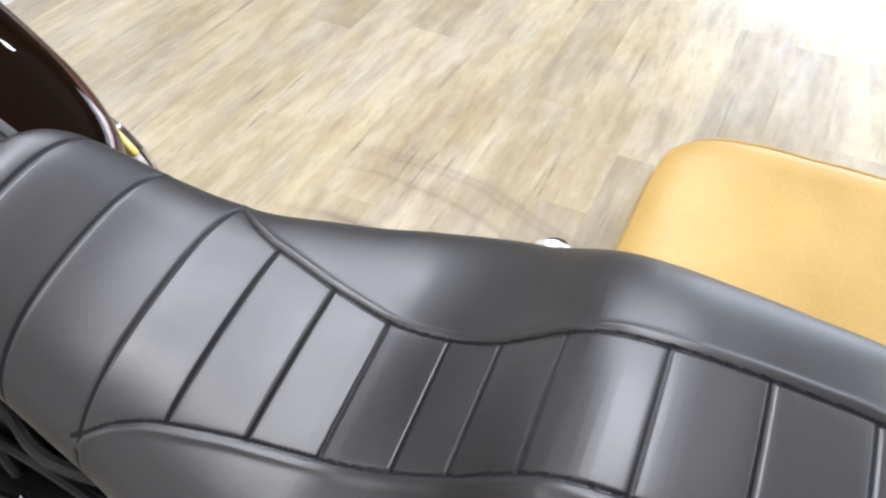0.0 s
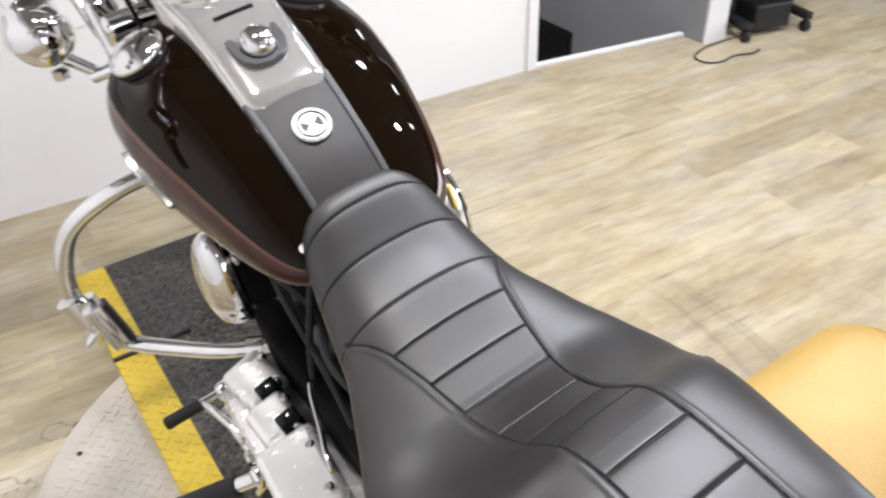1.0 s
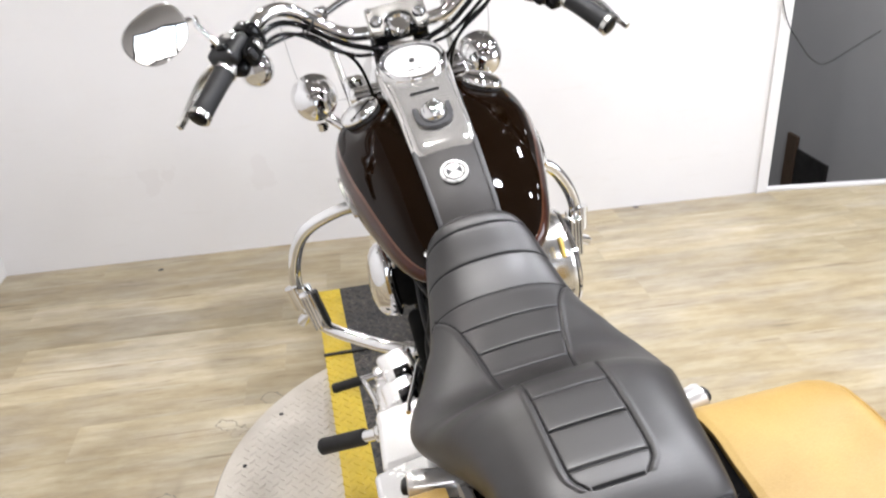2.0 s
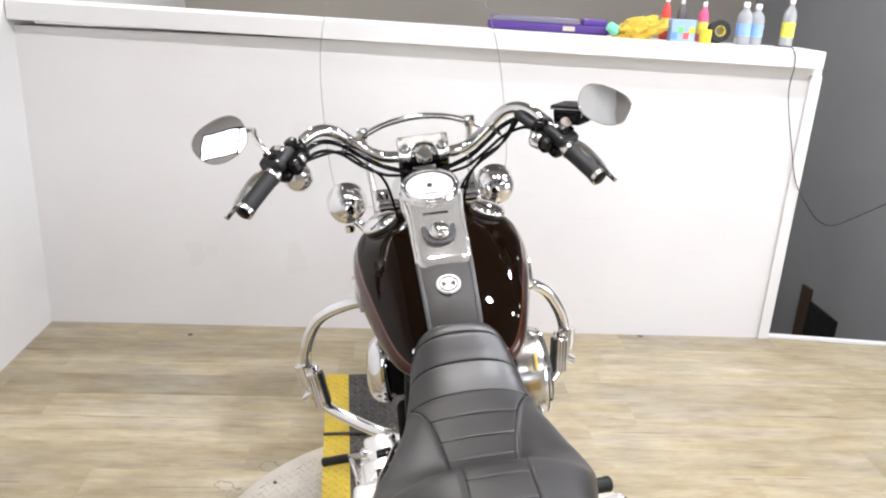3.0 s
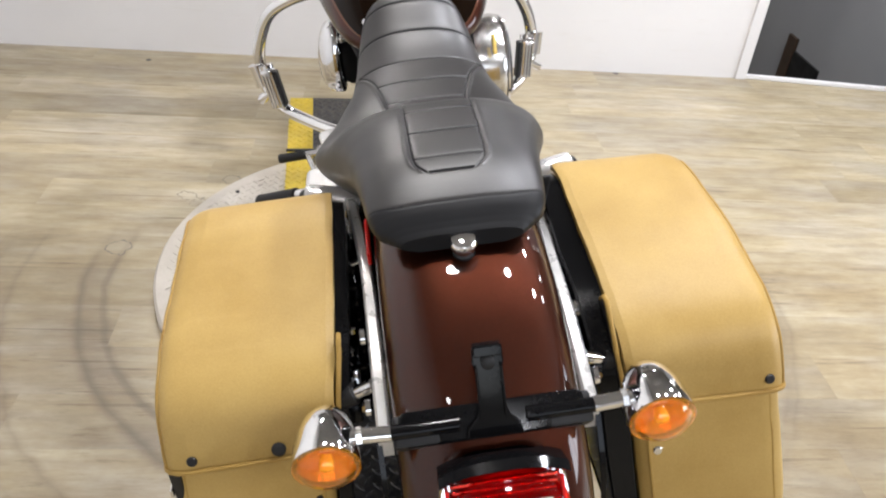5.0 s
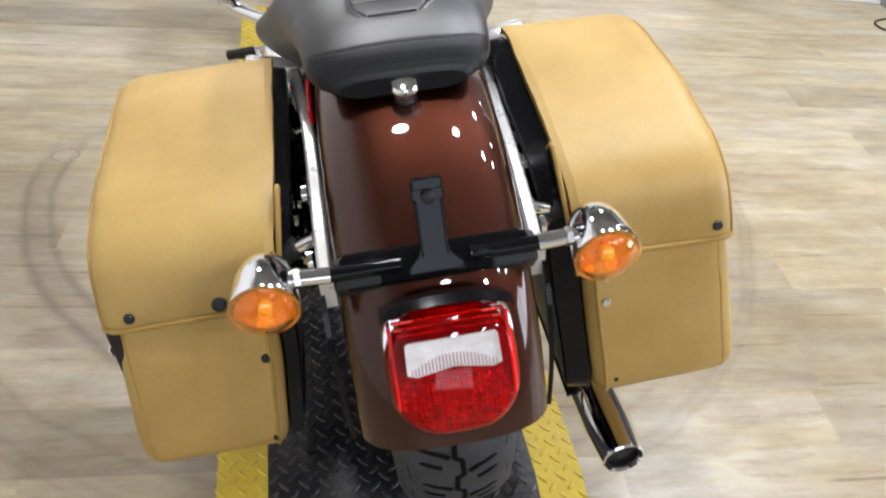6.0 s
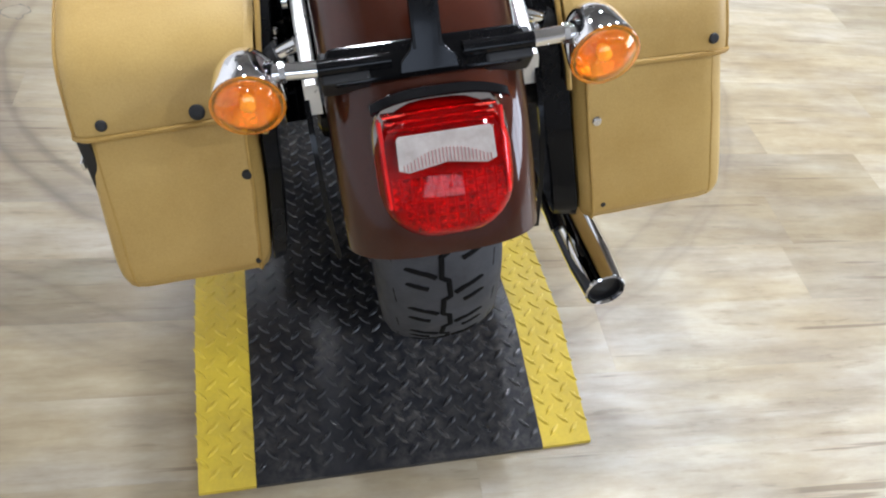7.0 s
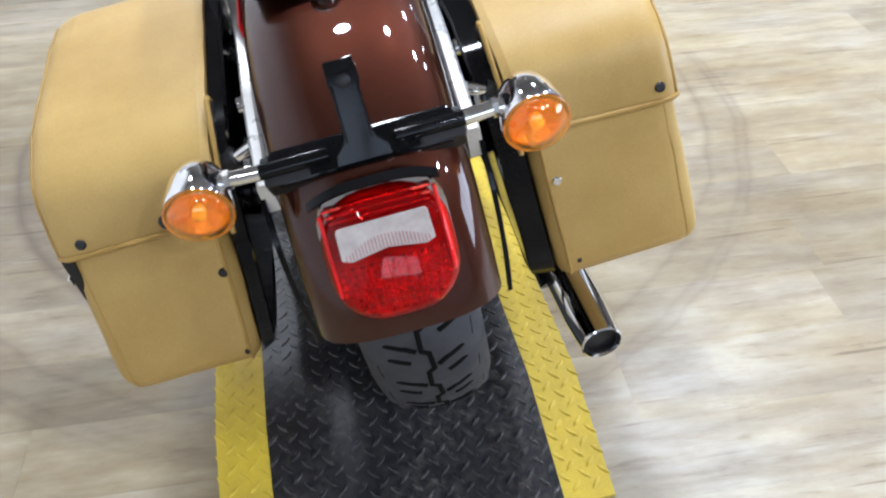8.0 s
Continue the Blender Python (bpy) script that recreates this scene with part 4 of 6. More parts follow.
def seat():
    rings = []
    nv, ns = 600, 220
    for i in range(nv + 1):
        v = -0.04 + 0.725 * i / nv
        wt, hw, wl, p = soft(v, TOP, 0.006), soft(v, HALF, 0.006), soft(v, LOW), soft(v, BULK)
        wm = soft(v, MID, 0.01)
        half = []
        for k in range(ns + 1):
            a = k / ns
            if a < 0.62:
                x = 0.9 * a / 0.62
                half.append((hw * x, wm + (wt - wm) * (1 - x**p) ** (1 / p)))
            elif a < 0.78:
                th0 = math.asin(0.9 ** (p / 2))
                th = th0 + (math.pi / 2 - th0) * (a - 0.62) / 0.16
                half.append((hw * math.sin(th) ** (2 / p), wm + (wt - wm) * max(math.cos(th), 0) ** (2 / p)))
            else:
                q = (a - 0.78) / 0.22
                half.append((hw * (1 - 0.3 * q**1.7), wm - (wm - wl) * q))
        ring = []
        for s in (-1, 1):
            row = [(s * u - 0.009 * math.exp(-(((v - 0.33) / 0.1) ** 2)) * min(1.0, (u / 0.1) ** 2), v, w + (seat_relief(s * u, v) if k < 0.76 * ns else 0.0)) for k, (u, w) in enumerate(half)]
            ring += row[::-1] if s < 0 else row[1:]
        rings.append(ring)

    def cover(i, k):
        """Darker smooth vinyl below the rear seam, and in seam creases as painted shade."""
        u, v, w = rings[i][k]
        # seam creases coloured darker in place of their shade
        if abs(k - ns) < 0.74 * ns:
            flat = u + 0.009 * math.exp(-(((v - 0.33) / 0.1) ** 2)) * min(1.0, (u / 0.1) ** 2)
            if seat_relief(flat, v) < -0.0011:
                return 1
        return 1 if v < -0.0065 + 4.0 * max(0.0, abs(u) - 0.055) ** 2 and v < 0.004 else 0

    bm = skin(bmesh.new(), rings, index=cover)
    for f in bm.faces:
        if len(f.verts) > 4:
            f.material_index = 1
    return part("seat", bm, [LEATHER, LEATHER_SMOOTH_SHADE], BIKE, "black vinyl two-up seat with stitched cross pleats", angle=70)


SEAT = seat()
part("seat_pan", block((0.15, 0.5, 0.05), (0, 0.37, 0.575), bevel=0.02), BLACK_MATT, SEAT)
# added near-black plate that paints the shade below the seat's rear
part("seat_shade", plate(rounded(0.17, 0.1, 0.04), 0.03, pose(0, 0.028, 0.682)), SHADE_BLACK, SEAT)

# -- fuel tank --
TK_TOP = [(0.62, 0.705), (0.63, 0.73), (0.65, 0.757), (0.7, 0.804), (0.735, 0.829), (0.76, 0.846), (0.8, 0.87), (0.84, 0.889), (0.92, 0.917), (1.0, 0.933), (1.05, 0.933), (1.08, 0.922), (1.1, 0.892)]
TK_HALF = [(0.62, 0.062), (0.628, 0.09), (0.64, 0.11), (0.66, 0.129), (0.7, 0.149), (0.76, 0.167), (0.84, 0.188), (0.92, 0.2), (0.98, 0.2), (1.03, 0.19), (1.07, 0.168), (1.09, 0.14), (1.1, 0.11)]
TK_MID = [(0.62, 0.704), (0.64, 0.712), (0.7, 0.743), (0.8, 0.777), (0.9, 0.808), (1.0, 0.828), (1.1, 0.825)]
TK_LOW = [(0.62, 0.69), (0.65, 0.68), (0.7, 0.672), (0.8, 0.67), (0.9, 0.68), (1.0, 0.69), (1.1, 0.72)]


def tank_point(v, th):
    top, hw, mid, lowz = (soft(v, t, 0.008) for t in (TK_TOP, TK_HALF, TK_MID, TK_LOW))
    s, c = math.sin(th), math.cos(th)
    p = 0.84
    u = hw * math.copysign(abs(s) ** 0.94, s)
    w = mid + ((top - mid) * abs(c) ** p if c > 0 else -(mid - lowz) * abs(c) ** 0.8)
    return (u, v, w)


def tank():
    nv, nt = 90, 96
    ths = [2 * math.pi * k / nt for k in range(nt)]
    rings = []
    for i in range(nv + 1):
        t = i / nv
        v = 0.62 + 0.48 * (0.5 - 0.5 * math.cos(math.pi * t))
        rings.append([tank_point(v, th) for th in ths])

    def paint(i, k):
        a = min(k, nt - 1 - k) / nt * 360
        t = i / nv
        lim = 65
        if a < lim:
            return 0
        return 2 if a < lim + 3.75 else 1

    return part("fuel_tank", skin(bmesh.new(), rings, index=paint), [PAINT_DARK, PAINT_BRONZE, PINSTRIPE], BIKE, "glossy dark brown fuel tank with bronze sides", angle=60)


tank()


def on_tank(u, v, lift=0.0):
    """Height of the tank's top at a place."""
    hw = soft(v, TK_HALF, 0.008)
    s = min(abs(u) / hw, 1.0) ** (1 / 0.94)
    mid, top = soft(v, TK_MID, 0.008), soft(v, TK_TOP, 0.008)
    return mid + (top - mid) * max(1 - s * s, 0) ** (0.84 / 2) + lift


# leather strip behind the console, with bright edging
def ribbon(u0, u1, v0, v1, lift, thick, n=26, m=8, crown=0.0):
    rings = []
    for i in range(n + 1):
        v = v0 + (v1 - v0) * i / n
        top, bot = [], []
        for k in range(m + 1):
            u = u0(v) + (u1(v) - u0(v)) * k / m
            w = on_tank(u, v, lift) + crown * math.sin(math.pi * k / m)
            top.append((u, v, w + thick))
            bot.append((u, v, w - 0.006))
        rings.append(top + bot[::-1])
    return skin(bmesh.new(), rings)


half_strip = lambda v: 0.049 + (v - 0.6) * 0.04
dash = part("dash_strip", ribbon(lambda v: -half_strip(v), half_strip, 0.66, 0.8, 0.003, 0.004, crown=0.002), LEATHER_DASH, BIKE, "black leather dash strip with bright edging and medallion")
for s in (-1, 1):
    part("edging", ribbon(lambda v: s * half_strip(v) - 0.004, lambda v: s * half_strip(v) + 0.004, 0.66, 0.8, 0.003, 0.007, m=4, crown=0.001), PIPING, dash, "raised grey edging")
mw = on_tank(0, 0.743)
slope = Vector((0, -0.46, 0.89))
med = part("medallion", lathe([(0.0, 0.0), (0.0255, 0.0), (0.0255, 0.003), (0.0235, 0.0045), (0.021, 0.0042), (0.0205, 0.003), (0.0, 0.003)], (0, 0.743, mw + 0.008), slope, 40), SILVER, dash, "round silver medallion")
part("ring", lathe([(0.0178, 0.0), (0.0194, 0.0), (0.0194, 0.0018), (0.0178, 0.0018), (0.0178, 0.0)], Vector((0, 0.743, mw + 0.008)) + slope * 0.0028, slope, 40, None, False), INK, med)
part("field", lathe([(0.0, 0.0), (0.0178, 0.0), (0.0178, 0.0006), (0.0, 0.0006)], Vector((0, 0.743, mw + 0.008)) + slope * 0.003, slope, 32), SILVER, med)
MM = Matrix((Vector((1, 0, 0)), slope.cross(Vector((1, 0, 0))), slope)).transposed().to_4x4()
MM.translation = Vector((0, 0.743, mw + 0.008)) + slope * 0.0034
for s in (-1, 1):
    part("emblem", plate([(s * 0.0035, 0.0), (s * 0.0125, 0.0085), (s * 0.014, 0.0), (s * 0.0125, -0.0085)][::s], 0.0012, MM), DASH_GREY, med, "plain raised emblem")


# chrome console with speedometer and ignition switch
def console():
    rings = []
    n = 40
    for i in range(n + 1):
        v = 0.787 + 0.313 * i / n
        hw = lerp(v, [(0.787, 0.05), (0.789, 0.056), (0.793, 0.0595), (0.8, 0.061), (0.81, 0.0615), (0.9, 0.064), (0.94, 0.066), (0.98, 0.07), (1.02, 0.0745), (1.06, 0.07), (1.09, 0.05), (1.1, 0.03)])
        w = lerp(v, [(0.787, 0.872), (0.792, 0.879), (0.8, 0.885), (0.86, 0.92), (0.93, 0.95), (0.98, 0.967), (1.04, 0.98), (1.08, 0.973), (1.1, 0.947)])
        ring = []
        for k in range(25):
            s = -1 + 2 * k / 24
            ring.append((hw * s, v, w - 0.012 * abs(s) ** 7 - 0.002 * s * s))
        ring += [(hw * 0.98, v, w - 0.075), (-hw * 0.98, v, w - 0.075)]
        rings.append(ring)
    ob = part("console", skin(bmesh.new(), rings), CONSOLE, BIKE, "chrome tank console with speedometer and switch", angle=60)
    c, d = Vector((0, 1.012, 0.979)), Vector((0, -0.33, 0.945)).normalized()
    sp = part("speedometer", lathe([(0.0, -0.02), (0.069, -0.02), (0.069, 0.004), (0.067, 0.009), (0.063, 0.0115), (0.0595, 0.009), (0.0585, 0.003), (0.0, 0.003)], c, d, 56), CHROME, ob, "round chrome speedometer with silver dial")
    part("dial", lathe([(0.0, 0.0), (0.058, 0.0), (0.058, 0.0045), (0.0, 0.0045)], c, d, 56), DIAL, sp, "silver grey dial")
    part("gasket", lathe([(0.0555, 0.0), (0.0585, 0.0), (0.0585, 0.006), (0.0555, 0.006), (0.0555, 0.0)], c, d, 48, None, False), INK, sp)
    part("needle_hub", lathe([(0, 0), (0.006, 0), (0.006, 0.004), (0, 0.0045)], c + d * 0.0046, d, 16), INK, sp)
    m = d.to_track_quat("Z", "Y").to_matrix().to_4x4()
    yv = Vector((1, 0, 0)).cross(d) * -1
    m = Matrix((Vector((1, 0, 0)), d.cross(Vector((1, 0, 0))), d)).transposed().to_4x4()
    m.translation = c + d * 0.005
    for k in range(13):
        a = radians(225 - 270 * k / 12)
        bm = block((0.0015, 0.007, 0.0006), (0.048 * math.cos(a), 0.048 * math.sin(a), 0), (0, 0, math.degrees(a) - 90))
        bm.transform(m)
        part("tick", bm, INK_GREY, sp)
    bm = block((0.03, 0.003, 0.0008), (0, -0.03, 0))
    bm.transform(m)
    part("display", bm, INK, sp)
    part("lens", lathe([(0, 0.0085), (0.06, 0.0085), (0.06, 0.0095), (0, 0.0095)], c, d, 48), GLASS, sp).visible_shadow = False
    # lamp slot
    part("lamp_slot", block((0.058, 0.008, 0.006), (0, 0.918, 0.943), (20, 0, 0), 0.002), BLACK, ob, "dark slot of warning lamps")
    # switch
    c2, d2 = Vector((0, 0.853, 0.9165)), Vector((0, -0.45, 0.893)).normalized()
    m2 = Matrix((Vector((1, 0, 0)), d2.cross(Vector((1, 0, 0))), d2)).transposed().to_4x4()
    m2.translation = c2 - d2 * 0.002
    frame_bm = plate([(-0.034, 0.02), (-0.034, -0.006), (-0.03, -0.018), (-0.018, -0.026), (0.018, -0.026), (0.03, -0.018), (0.034, -0.006), (0.034, 0.02), (0.024, 0.02), (0.0, 0.006), (-0.024, 0.02)], 0.005, m2, 0.001)
    sw = part("switch_plate", frame_bm, CHROME_SOFT, ob, "switch surround with lettering bars")
    arc = [(0.026 * math.cos(radians(a)), 0.026 * math.sin(radians(a))) for a in range(20, -201, -20)]
    cup = [(-0.036, 0.022), (-0.036, -0.006), (-0.031, -0.02), (-0.019, -0.03), (0.0, -0.034), (0.019, -0.03), (0.031, -0.02), (0.036, -0.006), (0.036, 0.022), (0.028, 0.022)] + arc + [(-0.028, 0.022)]
    m3 = m2.copy()
    m3.translation = c2 + d2 * 0.0005
    part("switch_recess", plate(cup, 0.006, m3, 0.0008), DASH_GREY, ob, "dark grey cup round the switch")
    part("ignition_knob", lathe([(0, 0), (0.024, 0), (0.0245, 0.006), (0.022, 0.016), (0.016, 0.023), (0.007, 0.026), (0, 0.0265)], c2, d2, 32), CHROME, ob, "domed chrome ignition switch")
    for k in (-1, 0, 1):
        bm = block((0.009, 0.003, 0.0008), (k * 0.017, -0.0225 + abs(k) * 0.005, 0.0055))
        bm.transform(m2)
        part("marking", bm, INK, sw)


console()


def fuel_cap(s):
    v, u = 0.985, s * 0.125
    c = Vector((u, v, on_tank(u, v)))
    d = Vector((s * 0.34, -0.08, 0.94)).normalized()
    ob = part("fuel_cap", lathe([(0.0, -0.012), (0.037, -0.012), (0.0385, -0.002), (0.0415, 0.002), (0.042, 0.009), (0.039, 0.014), (0.028, 0.0185), (0.012, 0.021), (0.0, 0.0215)], c, d, 40), CHROME, BIKE, "round chrome fuel cap")
    part("gasket", lathe([(0.0, -0.006), (0.041, -0.006), (0.041, -0.001), (0.0, -0.001)], c, d, 32), RUBBER, ob)


mirror2(fuel_cap)


def badge(s):
    rows = []
    for k in range(14):
        v = 0.83 + 0.13 * k / 13
        wide = 0.012 * math.sin(math.pi * (k + 0.6) / 14.2) ** 0.6
        th = math.pi / 2 * 1.05
        u, _, w = tank_point(v, th)
        rows.append([(s * (u - 0.004), v, w - wide), (s * (u + 0.006), v, w - wide * 0.8), (s * (u + 0.007), v, w + wide * 0.8), (s * (u - 0.004), v, w + wide)])
    part("tank_badge", skin(bmesh.new(), rows), CHROME_SOFT, BIKE, "silver metal tank badge")


mirror2(badge)
# tank rear bolt
part("tank_bolt", lathe([(0, 0), (0.008, 0), (0.007, 0.005), (0, 0.007)], (-0.085, 0.652, on_tank(-0.085, 0.652) - 0.002), (-0.4, -0.5, 0.8), 12), CHROME, BIKE)


# -- saddlebags --
BAG = [(0.215, 0.36), (0.212, 0.56), (0.205, 0.622), (0.178, 0.652), (0.13, 0.659), (0.05, 0.65), (-0.01, 0.64), (-0.055, 0.631), (-0.1, 0.616), (-0.132, 0.592), (-0.149, 0.557), (-0.157, 0.527), (-0.172, 0.47), (-0.19, 0.4), (-0.203, 0.352), (-0.2, 0.327), (-0.175, 0.316), (0.0, 0.306), (0.15, 0.31), (0.195, 0.33)]


def bag_line(n=6, grow=0.0):
    c = Vector((0.0, 0.48, 0))
    pts = [Vector((v, w, 0)) for v, w in BAG]
    return [p + (p - c).normalized() * grow for p in glide(pts + [pts[0]], n)[:-1]]


def saddlebag(s):
    ui, uo = 0.168, 0.372 if s < 0 else 0.358

    def at(u, p, lift=0.0):
        """The bag hangs a little outwards at its foot."""
        ahead = max(0.0, p.x) / 0.2 * (0.03 - (0.008 if s < 0 else 0.02) * max(0.0, (u - ui) / (uo - ui)) ** 3)
        flare = 0.09 if s > 0 else 0.12 - 0.07 * (u - ui) / (uo - ui)
        slim = 0.0 if s < 0 else 0.05 * max(0.0, p.x) * (u - ui) / (uo - ui)
        sag = 0.0035 * noise.noise(Vector((s * u * 9, p.x * 8, p.y * 8 + 3))) + 0.0012 * noise.noise(Vector((s * u * 30, p.x * 26, p.y * 26)))
        return (s * (u - slim + flare * (0.66 - p.y) + sag), p.x + ahead + sag, p.y + lift + sag)

    rings = []
    for u, g in ((ui, -0.016), (ui + 0.004, -0.006), (ui + 0.012, 0), (uo - 0.03, 0), (uo - 0.016, -0.002), (uo - 0.008, -0.0055), (uo - 0.003, -0.011), (uo - 0.0005, -0.017), (uo, -0.026)):
        rings.append([at(u, p) for p in bag_line(5, g)])
    ob = part("saddlebag", skin(bmesh.new(), rings), TAN, BIKE, "tan leather saddlebag with a flap over the top", angle=55)

    def flap_run(grow):
        run = [p for p in bag_line(8, grow) if p.y > 0.524 and (p.x < 0.198 and p.y > 0.6 or p.x < 0)]
        return sorted(run, key=lambda p: -p.x)

    layers = [(ui - 0.005, -0.004), (ui - 0.004, 0.004), (ui + 0.006, 0.0065), (uo - 0.03, 0.007), (uo - 0.014, 0.005), (uo - 0.004, 0.001), (uo + 0.002, -0.006), (uo + 0.0048, -0.015), (uo + 0.005, -0.05), (uo + 0.001, -0.05), (uo + 0.0006, -0.018), (uo - 0.003, -0.008), (uo - 0.012, -0.002), (ui + 0.006, 0.0005)]
    run0 = flap_run(0.0)
    c = Vector((0.0, 0.48, 0))
    rows = [[at(u, p + (p - c).normalized() * g) for u, g in layers] for p in run0]
    flap = part("flap", skin(bmesh.new(), rows), TAN, ob, "tan leather flap", angle=55)
    # sewn edges of flap and body
    part("edge_band", tube([at(uo + 0.0015, p + (p - c).normalized() * -0.005) for p in run0], 0.0022, 8), TAN_EDGE, flap, "darker stitched edge")
    hem = [at(u, run0[-1] + (run0[-1] - c).normalized() * (g + 0.001)) for u, g in layers[2:8]]
    part("hem", tube(hem, 0.0034, 8), TAN_EDGE, flap, "darker stitched hem")
    back_run = [p for p in bag_line(5, 0.0005) if p.x < -0.12 and p.y < 0.53]
    part("edge_band", tube([at(ui + 0.014, p) for p in back_run], 0.0024, 8), TAN_EDGE, ob, "darker stitched edge")
    part("edge_band", tube([at(uo - 0.018, p + (p - c).normalized() * -0.004) for p in back_run], 0.0022, 8), TAN_EDGE, ob, "darker stitched edge")
    part("backing_panel", skin(bmesh.new(), [[at(u, p) for p in bag_line(4, g)] for u, g in ((ui - (0.037 if s > 0 else 0.024), -0.02), (ui - (0.035 if s > 0 else 0.022), -0.012), (ui - 0.005, -0.008), (ui - 0.003, -0.016))]), BLACK, ob, "black backing panel")
    fin = [(-0.045, 0.6), (-0.07, 0.628), (-0.082, 0.64), (-0.094, 0.643), (-0.108, 0.632), (-0.135, 0.585), (-0.165, 0.535), (-0.172, 0.51), (-0.11, 0.52)]
    part("gusset", skin(bmesh.new(), [[at(u, Vector((v, w, 0))) for v, w in fin] for u in (ui - 0.012, ui - 0.007)]), BLACK_MATT, ob, "black leather gusset beside the flap")
    part("gusset_edge", tube([at(ui - 0.0095, Vector((v, w, 0))) for v, w in fin[1:8]], 0.0032, 8), TAN_EDGE, ob, "tan piping along the gusset")
    studs = [(0.346, 0.543, 0.0075), (0.21, 0.459, 0.0), (0.222, 0.344, 0.0)] + ([(0.245, 0.545, 0.0075)] if s < 0 else [])
    for u, w, g in studs:
        best = min((p for p in bag_line(12, g) if p.x < 0), key=lambda p: abs(p.y - w))
        r = 0.0062 if w > 0.4 else 0.0036
        if w > 0.5 and u < 0.3:
            r = 0.0085
        part("stud", lathe([(0, -0.003), (r, -0.003), (r * 1.04, 0.001), (r * 0.8, 0.003), (r * 0.33, 0.0035), (0, 0.003)], (s * u, best.x, best.y), (0, -0.9, 0.4 if w > 0.5 else 0.2), 16), BLACK_MATT if w > 0.5 or w < 0.4 or s < 0 else CHROME_SOFT, ob, "small dark stud" if w > 0.5 else "small metal stud")
    if s < 0:
        st = part("strap", block((0.013, 0.034, 0.085), (-0.374, -0.146, 0.486), (0, 3, 0), 0.003), BLACK_MATT, ob, "black buckle strap")
        part("buckle", block((0.004, 0.04, 0.012), (-0.3815, -0.146, 0.497), (0, 3, 0), 0.0015), CHROME_SOFT, st, "silver buckle bar")


mirror2(saddlebag)


# -- exhaust on the right --
def exhaust():
    line = glide([(0.19, 0.95, 0.24), (0.205, 0.7, 0.2), (0.215, 0.4, 0.185), (0.225, 0.1, 0.182), (0.24, -0.222, 0.183)], 6)
    rad = [0.022 + 0.012 * min(1, max(0, (i - 6) / 8)) for i in range(len(line))]
    rad[-1] = 0.03
    ob = part("exhaust", tube(line, rad, 24, caps=False), CHROME, BIKE, "chrome exhaust pipe and muffler")
    part("muffler_mouth", lathe([(0.03, -0.006), (0.0305, 0.0), (0.028, 0.002), (0.0265, -0.002), (0.026, -0.12), (0.0, -0.12)], line[-1], (0.03, -1, 0.02), 28, None, False), CHROME, ob)
    # added black disc that paints the shade inside the mouth
    part("mouth_shade", lathe([(0.0, -0.014), (0.0257, -0.014), (0.0257, -0.011), (0.0, -0.011)], line[-1], (0.03, -1, 0.02), 24), BLACK_MATT, ob, "black disc painted as the dark inside of the muffler")
    part("liner", lathe([(0.0258, -0.1), (0.0258, -0.004), (0.0245, -0.004), (0.0245, -0.1)], line[-1], (0.03, -1, 0.02), 24), BLACK_MATT, ob)
    part("upper_pipe", tube(glide([(0.17, 0.9, 0.42), (0.215, 0.8, 0.33), (0.21, 0.6, 0.24)], 6), 0.024, 18), CHROME, ob)
    arm = glide([(0.16, 0.12, 0.36), (0.175, -0.03, 0.3), (0.19, -0.14, 0.24)], 6)
    part("hanger", tube(arm, 0.012, 12), BLACK, ob)


exhaust()


